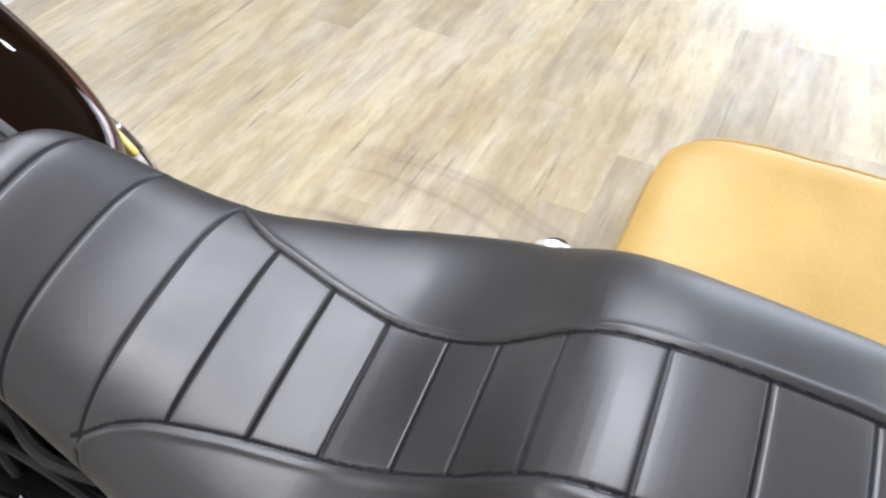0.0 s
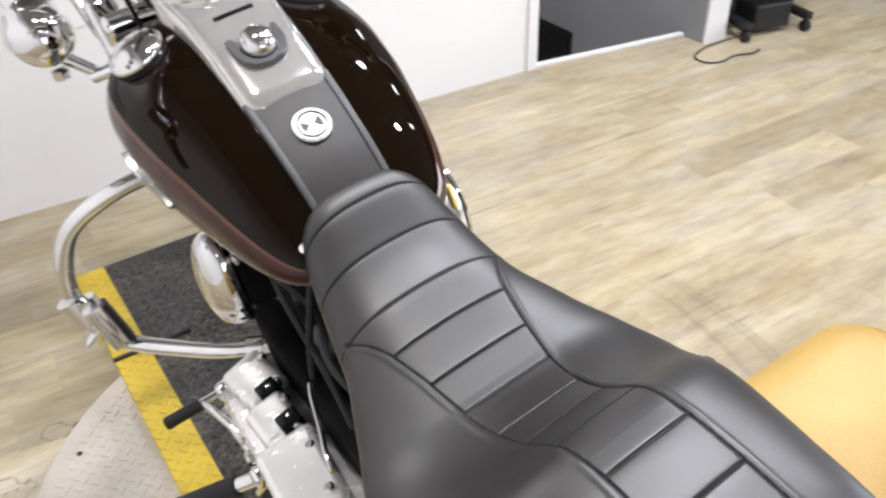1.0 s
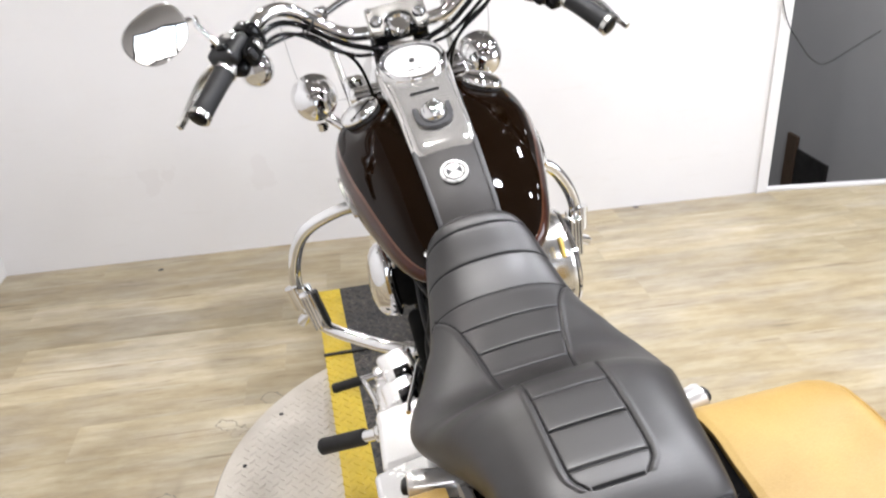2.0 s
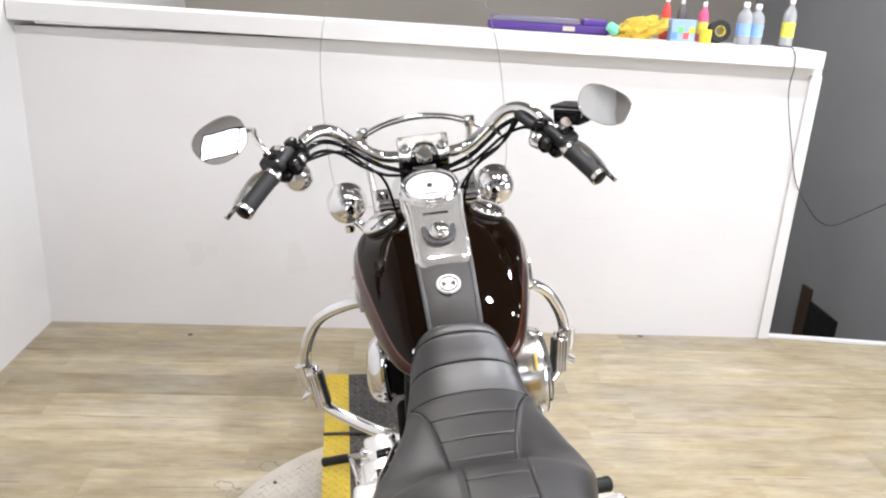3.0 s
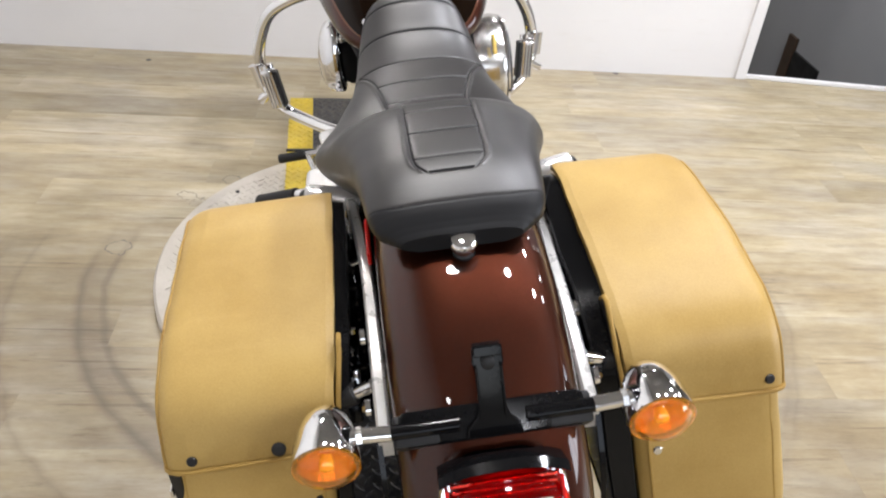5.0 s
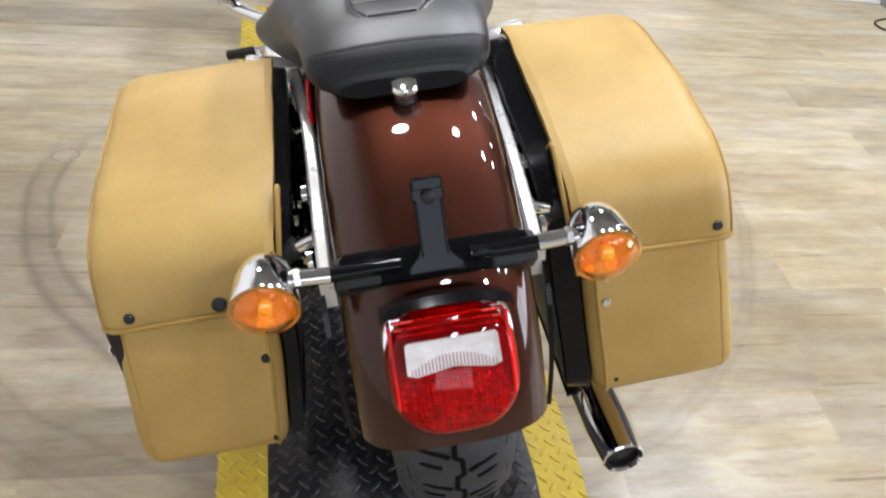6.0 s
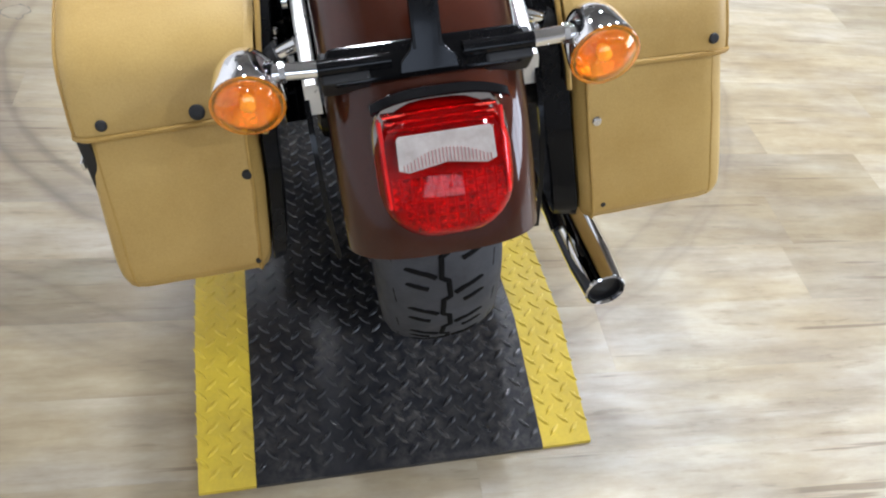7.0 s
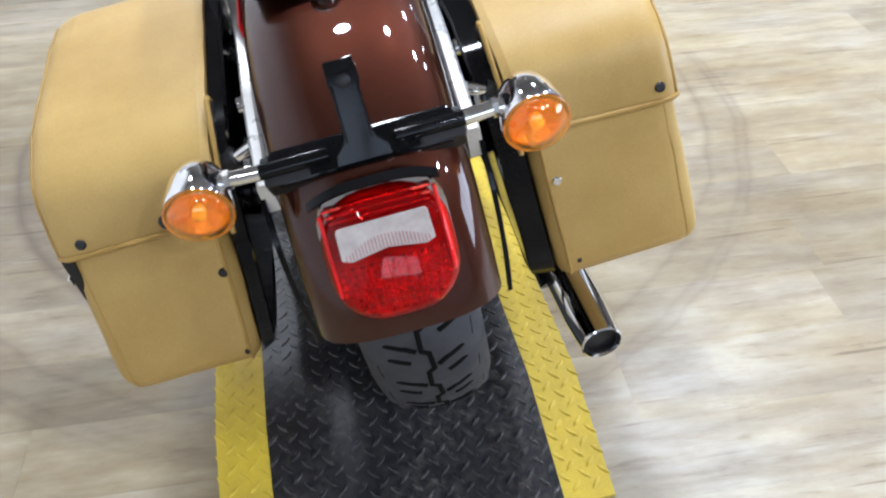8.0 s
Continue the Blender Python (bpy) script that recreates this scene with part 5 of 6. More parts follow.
# -- engine --
def engine():
    ob = part("engine", block((0.24, 0.36, 0.26), (0.0, 0.78, 0.31), (0, 0, 0), 0.05, 4), BLACK_MATT, BIKE, "black and chrome V-twin engine")
    for v, tilt in ((0.68, 22), (0.92, -22)):
        m = pose(0, v, 0.47, tilt, 0, 0)
        for k in range(9):
            bm = block((0.15 + 0.004 * (k % 2), 0.14, 0.008), (0, 0, k * 0.0165), bevel=0.003, segs=1)
            bm.transform(m)
            part("cooling_fin", bm, BLACK_MATT, ob)
        bm = lathe([(0, 0), (0.052, 0), (0.052, 0.15), (0, 0.15)])
        bm.transform(m)
        part("cylinder", bm, BLACK, ob)
        bm = block((0.15, 0.15, 0.06), (0, 0, 0.17), bevel=0.016, segs=3)
        bm.transform(m)
        part("rocker_cover", bm, CHROME, ob, "chrome rocker cover")
    # primary cover on the left
    outline = [(p.x, p.y) for p in glide([(0.3, 0.3, 0), (0.32, 0.38, 0), (0.45, 0.42, 0), (0.65, 0.39, 0), (0.86, 0.375, 0), (0.93, 0.3, 0), (0.88, 0.2, 0), (0.7, 0.175, 0), (0.45, 0.185, 0), (0.34, 0.21, 0), (0.3, 0.3, 0)], 5)[:-1]]
    m = Matrix(((0, 0, -1, -0.13), (1, 0, 0, 0), (0, 1, 0, 0), (0, 0, 0, 1)))
    prim = part("primary_cover", plate(outline, 0.122, m, 0.018), ALU, ob, "polished primary cover")
    part("derby_cover", lathe([(0, 0), (0.075, 0), (0.075, 0.006), (0.066, 0.012), (0, 0.014)], (-0.252, 0.47, 0.295), (-1, 0, 0), 32), CHROME, prim)
    for v, w in ((0.34, 0.35), (0.45, 0.405), (0.56, 0.395), (0.67, 0.375), (0.78, 0.365), (0.88, 0.34), (0.9, 0.26)):
        part("bolt", lathe([(0, 0), (0.008, 0), (0.008, 0.006), (0.005, 0.009), (0, 0.009)], (-0.25, v, w), (-1, 0, 0), 10), CHROME, prim)
    # castings between the primary cover and the frame, with bolts and a black gap
    for u, v, w, sx, sy, sz, turn in ((-0.19, 0.835, 0.395, 0.075, 0.1, 0.06, 8), (-0.198, 0.735, 0.4, 0.07, 0.08, 0.065, 4), (-0.21, 0.61, 0.405, 0.095, 0.15, 0.06, -4), (-0.222, 0.46, 0.4, 0.11, 0.14, 0.06, 0)):
        part("casting", block((sx, sy, sz), (u, v, w), (6, -8, turn), 0.012, 3), ALU, ob, "bright polished casting")
    for u, v, w in ((-0.165, 0.86, 0.428), (-0.168, 0.79, 0.432), (-0.172, 0.75, 0.435), (-0.178, 0.69, 0.44), (-0.18, 0.64, 0.44), (-0.19, 0.56, 0.44)):
        part("casting_bolt", lathe([(0, 0), (0.0085, 0), (0.0085, 0.009), (0.005, 0.012), (0, 0.012)], (u, v, w - 0.008), (-0.2, 0, 1), 12), CHROME, ob)
    # black blocks stand in for the shade in the gaps between castings
    for v, w in ((0.785, 0.41), (0.7, 0.42)):
        part("gap_shade", block((0.035, 0.03, 0.05), (-0.183, v, w + 0.004), (0, -8, 4), 0.004), BLACK, ob)
    part("starter", tube([(-0.05, 0.5, 0.46), (-0.15, 0.5, 0.46)], 0.03, 20), BLACK, ob, "black starter motor")
    part("inner_cover", block((0.05, 0.5, 0.2), (-0.12, 0.66, 0.4), (0, 0, 0), 0.02, 3), SHADE_BLACK, ob, "black inner case")
    # air cleaner on the right
    ac = part("air_cleaner", lathe([(0, -0.07), (0.085, -0.07), (0.1, -0.06), (0.103, -0.015), (0.1, 0.0), (0.088, 0.012), (0.06, 0.018), (0, 0.02)], (0.192, 0.84, 0.56), (1, 0, 0), 48), CHROME_SOFT, ob, "round chrome air cleaner")
    for r, x, tone in ((0.0945, 0.2015, CHROME), (0.0765, 0.2085, DASH_GREY), (0.0705, 0.2105, CHROME)):
        part("trim_ring", lathe([(r - 0.0035, -0.002), (r + 0.0035, -0.002), (r + 0.0025, 0.003), (r - 0.0025, 0.003), (r - 0.0035, -0.002)], (x - 0.002, 0.84, 0.56), (1, 0, 0), 48, None, False), tone, ac, "ring round the cover")
    part("insert", lathe([(0, 0), (0.045, 0), (0.043, 0.003), (0, 0.004)], (0.211, 0.84, 0.56), (1, 0, 0), 32), BLACK, ac)
    part("reflector", block((0.008, 0.018, 0.04), (0.166, 0.725, 0.645), (-25, 0, 0), 0.003), AMBER_BULB, ac, "amber side marker")
    part("backplate", lathe([(0, -0.03), (0.1, -0.03), (0.108, -0.01), (0.108, 0.0), (0, 0.004)], (0.118, 0.835, 0.575), (1, 0, 0), 36), BLACK_MATT, ac, "black backing plate")
    # horn on the left: a tall rounded cowl, narrower at its top
    rings = []
    for k in range(17):
        t = math.pi * k / 16
        z = 0.61 - 0.078 * math.cos(t)
        wide = math.sin(t) ** 0.62 * (1.0 - 0.14 * (z - 0.61) / 0.078)
        rings.append([(-0.156 - 0.046 * wide * max(0.0, math.sin(a)) ** 0.8 + 0.012 * wide * max(0.0, -math.sin(a)), 0.858 + 0.054 * wide * math.copysign(abs(math.cos(a)) ** 0.8, math.cos(a)), z) for a in (2 * math.pi * q / 32 for q in range(32))])
    horn = part("horn_cover", skin(bmesh.new(), rings), CHROME, ob, "tall rounded chrome horn cover", angle=75)
    part("horn_body", lathe([(0, 0), (0.046, 0), (0.058, 0.01), (0.058, 0.058), (0.05, 0.07), (0, 0.07)], (-0.078, 0.852, 0.605), (-1, 0, 0), 24), SHADE_BLACK, horn)
    part("horn_bracket", block((0.05, 0.02, 0.012), (-0.125, 0.82, 0.66), (0, 0, 12), 0.003), CHROME_SOFT, horn)
    # frame tubes and cables
    for s in (-1, 1):
        fr = part("frame_tube", tube(glide([(s * 0.03, 1.12, 0.8), (s * 0.09, 1.02, 0.6), (s * 0.11, 0.98, 0.3), (s * 0.11, 0.9, 0.17), (s * 0.11, 0.4, 0.17), (s * 0.13, 0.28, 0.3), (s * 0.14, 0.3, 0.56)], 6), 0.016, 14), BLACK, BIKE, "black tubular frame")
    part("frame_tube", tube(glide([(0, 1.12, 0.78), (0, 0.8, 0.68), (0, 0.5, 0.58), (0, 0.25, 0.56)], 6), 0.025, 14), BLACK, BIKE, "black tubular frame")
    part("frame_tube", tube(glide([(-0.06, 0.62, 0.64), (-0.1, 0.56, 0.57), (-0.13, 0.44, 0.5), (-0.14, 0.34, 0.45)], 6), 0.018, 14), BLACK, BIKE, "black tubular frame")
    for pts in ([(-0.1, 0.86, 0.66), (-0.115, 0.74, 0.6), (-0.12, 0.64, 0.55), (-0.13, 0.55, 0.47)], [(-0.06, 0.9, 0.64), (-0.1, 0.8, 0.56), (-0.115, 0.66, 0.5), (-0.12, 0.6, 0.46)], [(-0.12, 0.8, 0.65), (-0.09, 0.7, 0.6), (-0.12, 0.6, 0.6), (-0.1, 0.5, 0.56)], [(-0.07, 0.72, 0.66), (-0.12, 0.68, 0.57), (-0.13, 0.7, 0.48)]):
        part("cable", tube(glide(pts, 8), 0.006, 8), RUBBER, ob)
    part("side_cover", block((0.02, 0.22, 0.2), (-0.125, 0.42, 0.47), (0, 6, 0), 0.009, 3), BLACK, BIKE, "black battery side cover")
    part("side_cover", block((0.02, 0.22, 0.2), (0.125, 0.42, 0.47), (0, -6, 0), 0.009, 3), BLACK, BIKE, "black battery side cover")
    part("swingarm", block((0.26, 0.3, 0.05), (0, 0.24, 0.3), bevel=0.015), BLACK, BIKE, "black swingarm")
    part("under_fender", block((0.2, 0.35, 0.12), (0, 0.33, 0.5), bevel=0.02), BLACK_MATT, BIKE, "black inner fender and battery tray")


engine()
part("frame_trim", tube(glide([(-0.148, 0.632, 0.556), (-0.157, 0.607, 0.56), (-0.172, 0.55, 0.566), (-0.184, 0.51, 0.57), (-0.19, 0.48, 0.572)], 6), 0.0038, 10), CHROME, BIKE, "thin chrome trim below the seat edge")


# -- foot controls --
def peg(name, a, b, r, label, mat_=RUBBER):
    a, b = Vector(a), Vector(b)
    n = 14
    ob = part(name, tube([a + (b - a) * k / (2 * n) for k in range(2 * n + 1)], [r if k % 2 else r * 0.965 for k in range(2 * n + 1)], 16), mat_, BIKE, label)
    d = (b - a).normalized()
    part("end_cap", lathe([(0, 0), (r * 1.02, 0), (r * 1.02, 0.008), (r * 0.8, 0.012), (0, 0.012)], b - d * 0.006, d, 16), RUBBER, ob)
    part("mount", tube([a - d * 0.035, a + d * 0.004], r * 0.72, 12), CHROME, ob)
    part("clevis", block((0.03, 0.03, 0.03), tuple(a - d * 0.045), (0, 0, 0), 0.009, 3), CHROME, ob)
    return ob


peg("rider_peg", (-0.293, 0.72, 0.352), (-0.384, 0.775, 0.313), 0.0175, "ribbed black rubber rider footpeg")
peg("rider_peg", (0.215, 0.66, 0.352), (0.3, 0.672, 0.345), 0.0175, "ribbed black rubber rider footpeg")
shift = peg("shift_peg", (-0.282, 0.925, 0.34), (-0.342, 0.93, 0.335), 0.0115, "black rubber shift lever peg")
part("shift_lever", tube(glide([(-0.28, 0.925, 0.34), (-0.268, 0.88, 0.348), (-0.255, 0.82, 0.345), (-0.25, 0.76, 0.34)], 6), [0.007] * 12 + [0.009] * 7, 12), CHROME, shift, "curved chrome shift lever")
part("shift_pivot", lathe([(0, 0), (0.02, 0), (0.02, 0.035), (0.014, 0.04), (0, 0.04)], (-0.225, 0.755, 0.34), (-1, 0, 0), 20), CHROME, shift)


def passenger(s):
    a = Vector((s * 0.13, 0.28, 0.592))
    b = Vector((s * 0.216, 0.286, 0.607))
    ob = part("passenger_peg", tube([a, a + (b - a) * 0.9, b - (b - a) * 0.02, b], [0.0215, 0.0215, 0.02, 0.016], 24), ALU, BIKE, "folded chrome passenger footpeg")
    part("grip_rib", block((0.07, 0.008, 0.008), tuple(a + (b - a) * 0.5 + Vector((0, 0, -0.021))), (0, 0, 0), 0.003), RUBBER, ob)
    part("pad", lathe([(0, 0), (0.012, 0), (0.012, 0.008), (0.008, 0.011), (0, 0.011)], b - Vector((s * 0.004, 0, 0)), (s, 0.35, 0.1), 16), RUBBER, ob)
    part("bracket", tube(glide([(s * 0.15, 0.24, 0.5), (s * 0.152, 0.25, 0.55), (s * 0.15, 0.275, 0.585)], 5), 0.013, 12), CHROME, ob)
    part("bracket_bolt", lathe([(0, 0), (0.016, 0), (0.016, 0.012), (0.009, 0.018), (0, 0.018)], (s * 0.17, 0.245, 0.57), (0, 0, 1), 14), CHROME, ob)
    for k, (v, w) in enumerate(((0.3, 0.46), (0.24, 0.44), (0.18, 0.45), (0.1, 0.43), (0.02, 0.46), (-0.05, 0.47))):
        part("link", block((0.02, 0.03, 0.022), (s * 0.163, v, w), (15 * k, 0, 0), 0.005), BLACK if k % 2 else CHROME, ob)
        part("bolt", lathe([(0, 0), (0.007, 0), (0.007, 0.008), (0, 0.009)], (s * 0.166, v + 0.02, w + 0.03), (0, 0, 1), 10), CHROME, ob)


mirror2(passenger)


# -- crash bars with highway pegs --
def crash_bar(s):
    o = -0.012 if s < 0 else -0.032
    pts = [(s * 0.03, 1.1, 0.7), (s * 0.13, 1.11, 0.7), (s * 0.225, 1.125, 0.692), (s * 0.31, 1.145, 0.655), (s * 0.355, 1.16, 0.585), (s * 0.372, 1.165, 0.51), (s * 0.362, 1.15, 0.44), (s * 0.325, 1.115, 0.405), (s * 0.255, 1.05, 0.39), (s * 0.19, 0.99, 0.385), (s * 0.12, 0.95, 0.38)]
    pts = [(u * 0.985 + o, v, w - 0.026) for u, v, w in pts]
    ob = part("crash_bar", tube(glide(pts, 8), 0.0155, 18), CHROME, BIKE, "chrome tubular engine guard bar")
    part("clamp", tube([(s * 0.375 + o, 1.165, 0.49), (s * 0.366 + o, 1.155, 0.435)], 0.0225, 18), CHROME, ob)
    pg = part("highway_peg", tube([(s * 0.348 + o, 1.14, 0.495), (s * 0.335 + o, 1.12, 0.4)], 0.0165, 16), CHROME, ob, "folded chrome highway peg with rubber pads")
    part("peg_frame", block((0.036, 0.034, 0.1), (s * 0.34 + o, 1.118, 0.44), (-10, s * 8, 0), 0.007, 3), CHROME, pg)
    for dx in (-0.012, -0.004, 0.004, 0.012):
        part("ridge", block((0.004, 0.006, 0.088), (s * 0.34 + o + dx, 1.1, 0.437), (-10, s * 8, 0), 0.0015), CHROME_SOFT, pg)
    part("side_pad", block((0.009, 0.034, 0.092), (s * 0.3195 + o, 1.114, 0.44), (-10, s * 8, 0), 0.003), RUBBER, pg, "black rubber pad")
    part("foot", block((0.05, 0.03, 0.022), (s * 0.365 + o, 1.145, 0.41), (0, s * 35, 0), 0.007), CHROME, pg)
    part("knob", lathe([(0, 0), (0.011, 0), (0.011, 0.01), (0.007, 0.014), (0, 0.014)], (s * 0.336 + o, 1.12, 0.395), (0, -0.2, -1), 14), CHROME, pg)
    part("flange", tube([(s * 0.13 + o, 0.955, 0.354), (s * 0.155 + o, 0.97, 0.357)], 0.021, 16), CHROME, ob)


mirror2(crash_bar)


# -- fork, bars and controls --
def fork_leg(s):
    a, b = Vector((s * 0.1, 1.19, 0.86)), Vector((s * 0.1, 1.66, 0.34))
    ob = part("fork_leg", tube([a, a + (b - a) * 0.55, a + (b - a) * 0.56, b], [0.021, 0.021, 0.029, 0.029], 20), CHROME, BIKE, "chrome front fork leg")


mirror2(fork_leg)
part("triple_clamp", block((0.27, 0.07, 0.035), (0, 1.17, 0.89), (-42, 0, 0), 0.012, 3), CHROME, BIKE, "chrome upper fork clamp")
part("steering_neck", tube([(0, 1.17, 0.9), (0, 1.3, 0.68)], 0.03, 18), BLACK, BIKE, "black steering neck")
part("headlight", lathe([(0, -0.09), (0.03, -0.088), (0.06, -0.07), (0.08, -0.03), (0.088, 0.01), (0.09, 0.03), (0.0, 0.035)], (0, 1.37, 0.86), (0, 1, -0.05), 36), CHROME, BIKE, "round chrome headlight shell")

BL = [(0.0, 1.115, 1.035), (-0.06, 1.117, 1.035), (-0.11, 1.115, 1.045), (-0.16, 1.105, 1.08), (-0.205, 1.085, 1.12), (-0.245, 1.06, 1.13), (-0.285, 1.02, 1.112), (-0.338, 0.95, 1.072), (-0.407, 0.862, 1.014)]
BR = [(0.0, 1.115, 1.035), (0.06, 1.117, 1.033), (0.11, 1.125, 1.04), (0.16, 1.13, 1.075), (0.205, 1.125, 1.112), (0.245, 1.105, 1.12), (0.285, 1.06, 1.095), (0.325, 1.003, 1.035), (0.379, 0.917, 0.973)]
bars = part("handlebar", tube(glide(BL[::-1] + BR[1:], 7), 0.0145, 18), CHROME, BIKE, "wide chrome handlebar")
CN = Vector((0, -0.62, 0.785)).normalized()
CM = Matrix((Vector((1, 0, 0)), CN.cross(Vector((1, 0, 0))), CN)).transposed().to_4x4()
CM.translation = Vector((0, 1.11, 1.045))
arch = [(0.029 * math.cos(radians(a)), -0.014 + 0.026 * math.sin(radians(a))) for a in range(-10, 191, 20)]
rise = part("bar_clamp", plate([(-0.062, 0.034), (-0.062, -0.03), (-0.034, -0.034)] + arch[::-1] + [(0.034, -0.034), (0.062, -0.03), (0.062, 0.034)], 0.02, CM, 0.003), CHROME_SOFT, BIKE, "polished handlebar clamp with an arched opening")
bm = block((0.116, 0.06, 0.026), (0, 0.002, -0.0145), bevel=0.006, segs=3)
bm.transform(CM)
part("clamp_back", bm, BLACK, rise, "black lower half of the clamp")
for s in (-1, 1):
    c = CM @ Vector((s * 0.045, -0.006, 0.019))
    part("clamp_bolt", lathe([(0, 0), (0.0115, 0), (0.0115, 0.009), (0.009, 0.012), (0.006, 0.012), (0.005, 0.006), (0, 0.006)], c, CN, 18), CHROME, rise)
    part("washer", lathe([(0, 0), (0.0135, 0), (0.0135, 0.002), (0, 0.002)], c, CN, 20), BLACK, rise)
    part("riser", tube([(s * 0.045, 1.155, 0.9), (s * 0.045, 1.13, 1.025)], 0.018, 16), BLACK, rise)
    part("corner_screw", lathe([(0, 0), (0.006, 0), (0.005, 0.003), (0, 0.004)], CM @ Vector((s * 0.053, 0.026, 0.02)), CN, 12), CHROME, rise)
part("lamp_pod", lathe([(0, -0.002), (0.0235, -0.002), (0.0245, 0.006), (0.023, 0.015), (0.018, 0.018), (0.015, 0.013), (0, 0.012)], CM @ Vector((0, -0.015, 0.0)), CN, 28), CHROME, rise, "round chrome pod in the clamp")


def grip(s, line):
    end, root = Vector(line[-1]), Vector(line[-2])
    d = (end - root).normalized()
    ob = part("hand_grip", tube([root + d * x for x in (0.012, 0.016, 0.05, 0.09, (end - root).length - 0.016, (end - root).length - 0.01)], [0.016, 0.0195, 0.0185, 0.0185, 0.0195, 0.0185], 20), RUBBER, BIKE, "black rubber handlebar grip with chrome bands")
    part("band", tube([root + d * 0.0, root + d * 0.016], 0.0215, 20), CHROME_SOFT, ob)
    part("end_ring", tube([end - d * 0.014, end - d * 0.004], 0.021, 20), CHROME_SOFT, ob)
    part("end_plug", lathe([(0, 0), (0.016, 0), (0.015, 0.004), (0.008, 0.006), (0, 0.006)], end - d * 0.004, d, 20), BLACK, ob)
    # switch housing inboard of the grip
    side = d.cross(Vector((0, 0, 1))).normalized()
    upv = side.cross(d)
    hub = root - d * 0.028
    m = Matrix((d, side, upv)).transposed().to_4x4()
    m.translation = hub
    bm = block((0.066, 0.064, 0.03), (0, 0, 0.0165), bevel=0.011, segs=3)
    bm.transform(m)
    sw = part("switch_housing", bm, BLACK_MATT, BIKE, "black handlebar switch housing with its buttons")
    bm = block((0.062, 0.06, 0.03), (0, 0, -0.016), bevel=0.011, segs=3)
    bm.transform(m)
    part("lower_half", bm, BLACK, sw)
    bm = block((0.05, 0.03, 0.042), (-0.012, s * 0.034, -0.004), (0, 0, 10 * s), 0.011, 3)
    bm.transform(m)
    part("side_lobe", bm, BLACK, sw)
    bm = block((0.03, 0.05, 0.05), (-0.05, s * 0.012, 0.002), (0, 0, -12 * s), 0.01, 3)
    bm.transform(m)
    part("clamp_half", bm, BLACK, sw, "gloss black clamp half")
    for dx, dy, size, ink in ((-0.014, 0.006, (0.017, 0.024, 0.012), CHROME_SOFT), (0.012, 0.004, (0.015, 0.022, 0.012), BLACK), (0.0, -0.022, (0.024, 0.01, 0.008), BLACK)):
        bm = block(size, (dx, s * dy, 0.033), (0, 0, 0), 0.004)
        bm.transform(m)
        part("button", bm, ink, sw)
    for dx in (-0.022, 0.002):
        bm = block((0.014, 0.014, 0.022), (dx, s * 0.046, 0.002), (0, 0, 0), 0.004)
        bm.transform(m)
        part("rocker", bm, BLACK_MATT if dx > 0 else CHROME_SOFT, sw)
    for dx, dy in ((-0.052, 0.012), (0.022, 0.024)):
        part("screw", lathe([(0, 0), (0.004, 0), (0.0035, 0.003), (0, 0.0035)], m @ Vector((dx, s * dy, 0.027 if dx < 0 else 0.0305)), upv, 10), CHROME, sw)
    # lever
    fwd = side * (1 if side.y > 0 else -1)
    lv = [root - d * 0.02 + fwd * 0.03, root + d * 0.015 + fwd * 0.044, root + d * 0.06 + fwd * 0.042, end - d * 0.02 + fwd * 0.036, end + d * 0.016 + fwd * 0.034]
    rows = []
    for k, q in enumerate(glide(lv, 6)):
        hw = 0.005 + 0.002 * math.sin(k / 24 * math.pi)
        rows.append([q + upv * z + fwd * f for f, z in ((-0.004, -hw), (0.004, -hw), (0.005, hw), (-0.004, hw))])
    part("lever", skin(bmesh.new(), rows), CHROME_SOFT, BIKE, "polished hand lever")
    part("lever_perch", block((0.03, 0.03, 0.03), tuple(root - d * 0.03 + fwd * 0.032), (0, 0, 0), 0.008, 3), BLACK if s > 0 else CHROME, sw)
    return root, d, fwd, upv


rootL, dL, fL, uL = grip(-1, BL)
rootR, dR, fR, uR = grip(1, BR)
# brake reservoir and small mirrors of the perches
RC = rootR - dR * 0.045 + fR * 0.035 + uR * 0.052
mcyl = part("brake_reservoir", block((0.075, 0.055, 0.04), tuple(RC), (0, 0, -50), 0.01, 3), BLACK, BIKE, "black brake fluid reservoir with a silver-edged lid")
part("lid", block((0.079, 0.059, 0.008), tuple(RC + Vector((0, 0, 0.023))), (0, 0, -50), 0.003, 2), BLACK_MATT, mcyl)
part("lid_edge", block((0.0805, 0.0605, 0.003), tuple(RC + Vector((0, 0, 0.0185))), (0, 0, -50), 0.001, 1), CHROME_SOFT, mcyl)
part("sight_glass", lathe([(0, 0), (0.012, 0), (0.011, 0.004), (0, 0.005)], rootR - dR * 0.03 + fR * 0.0 + uR * 0.05, (0.3, -0.8, 0.4), 16), LENS_CLEAR, mcyl)
part("cable_fitting", tube(glide([rootR - dR * 0.03 - fR * 0.03 - uR * 0.015, rootR - dR * 0.06 - fR * 0.045 - uR * 0.02, rootR - dR * 0.075 - fR * 0.03 - uR * 0.01, rootR - dR * 0.1 - fR * 0.01], 6), 0.011, 12), CHROME, BIKE, "chrome throttle cable elbow")


def bar_signal(c):
    part("front_signal", lathe([(0, -0.03), (0.02, -0.028), (0.03, -0.012), (0.033, 0.008), (0.03, 0.02), (0, 0.024)], c, (0.1, 1, 0), 24), CHROME, BIKE, "small chrome front turn signal")


bar_signal(rootL - dL * 0.045 - Vector((-0.02, 0.0, 0.045)))


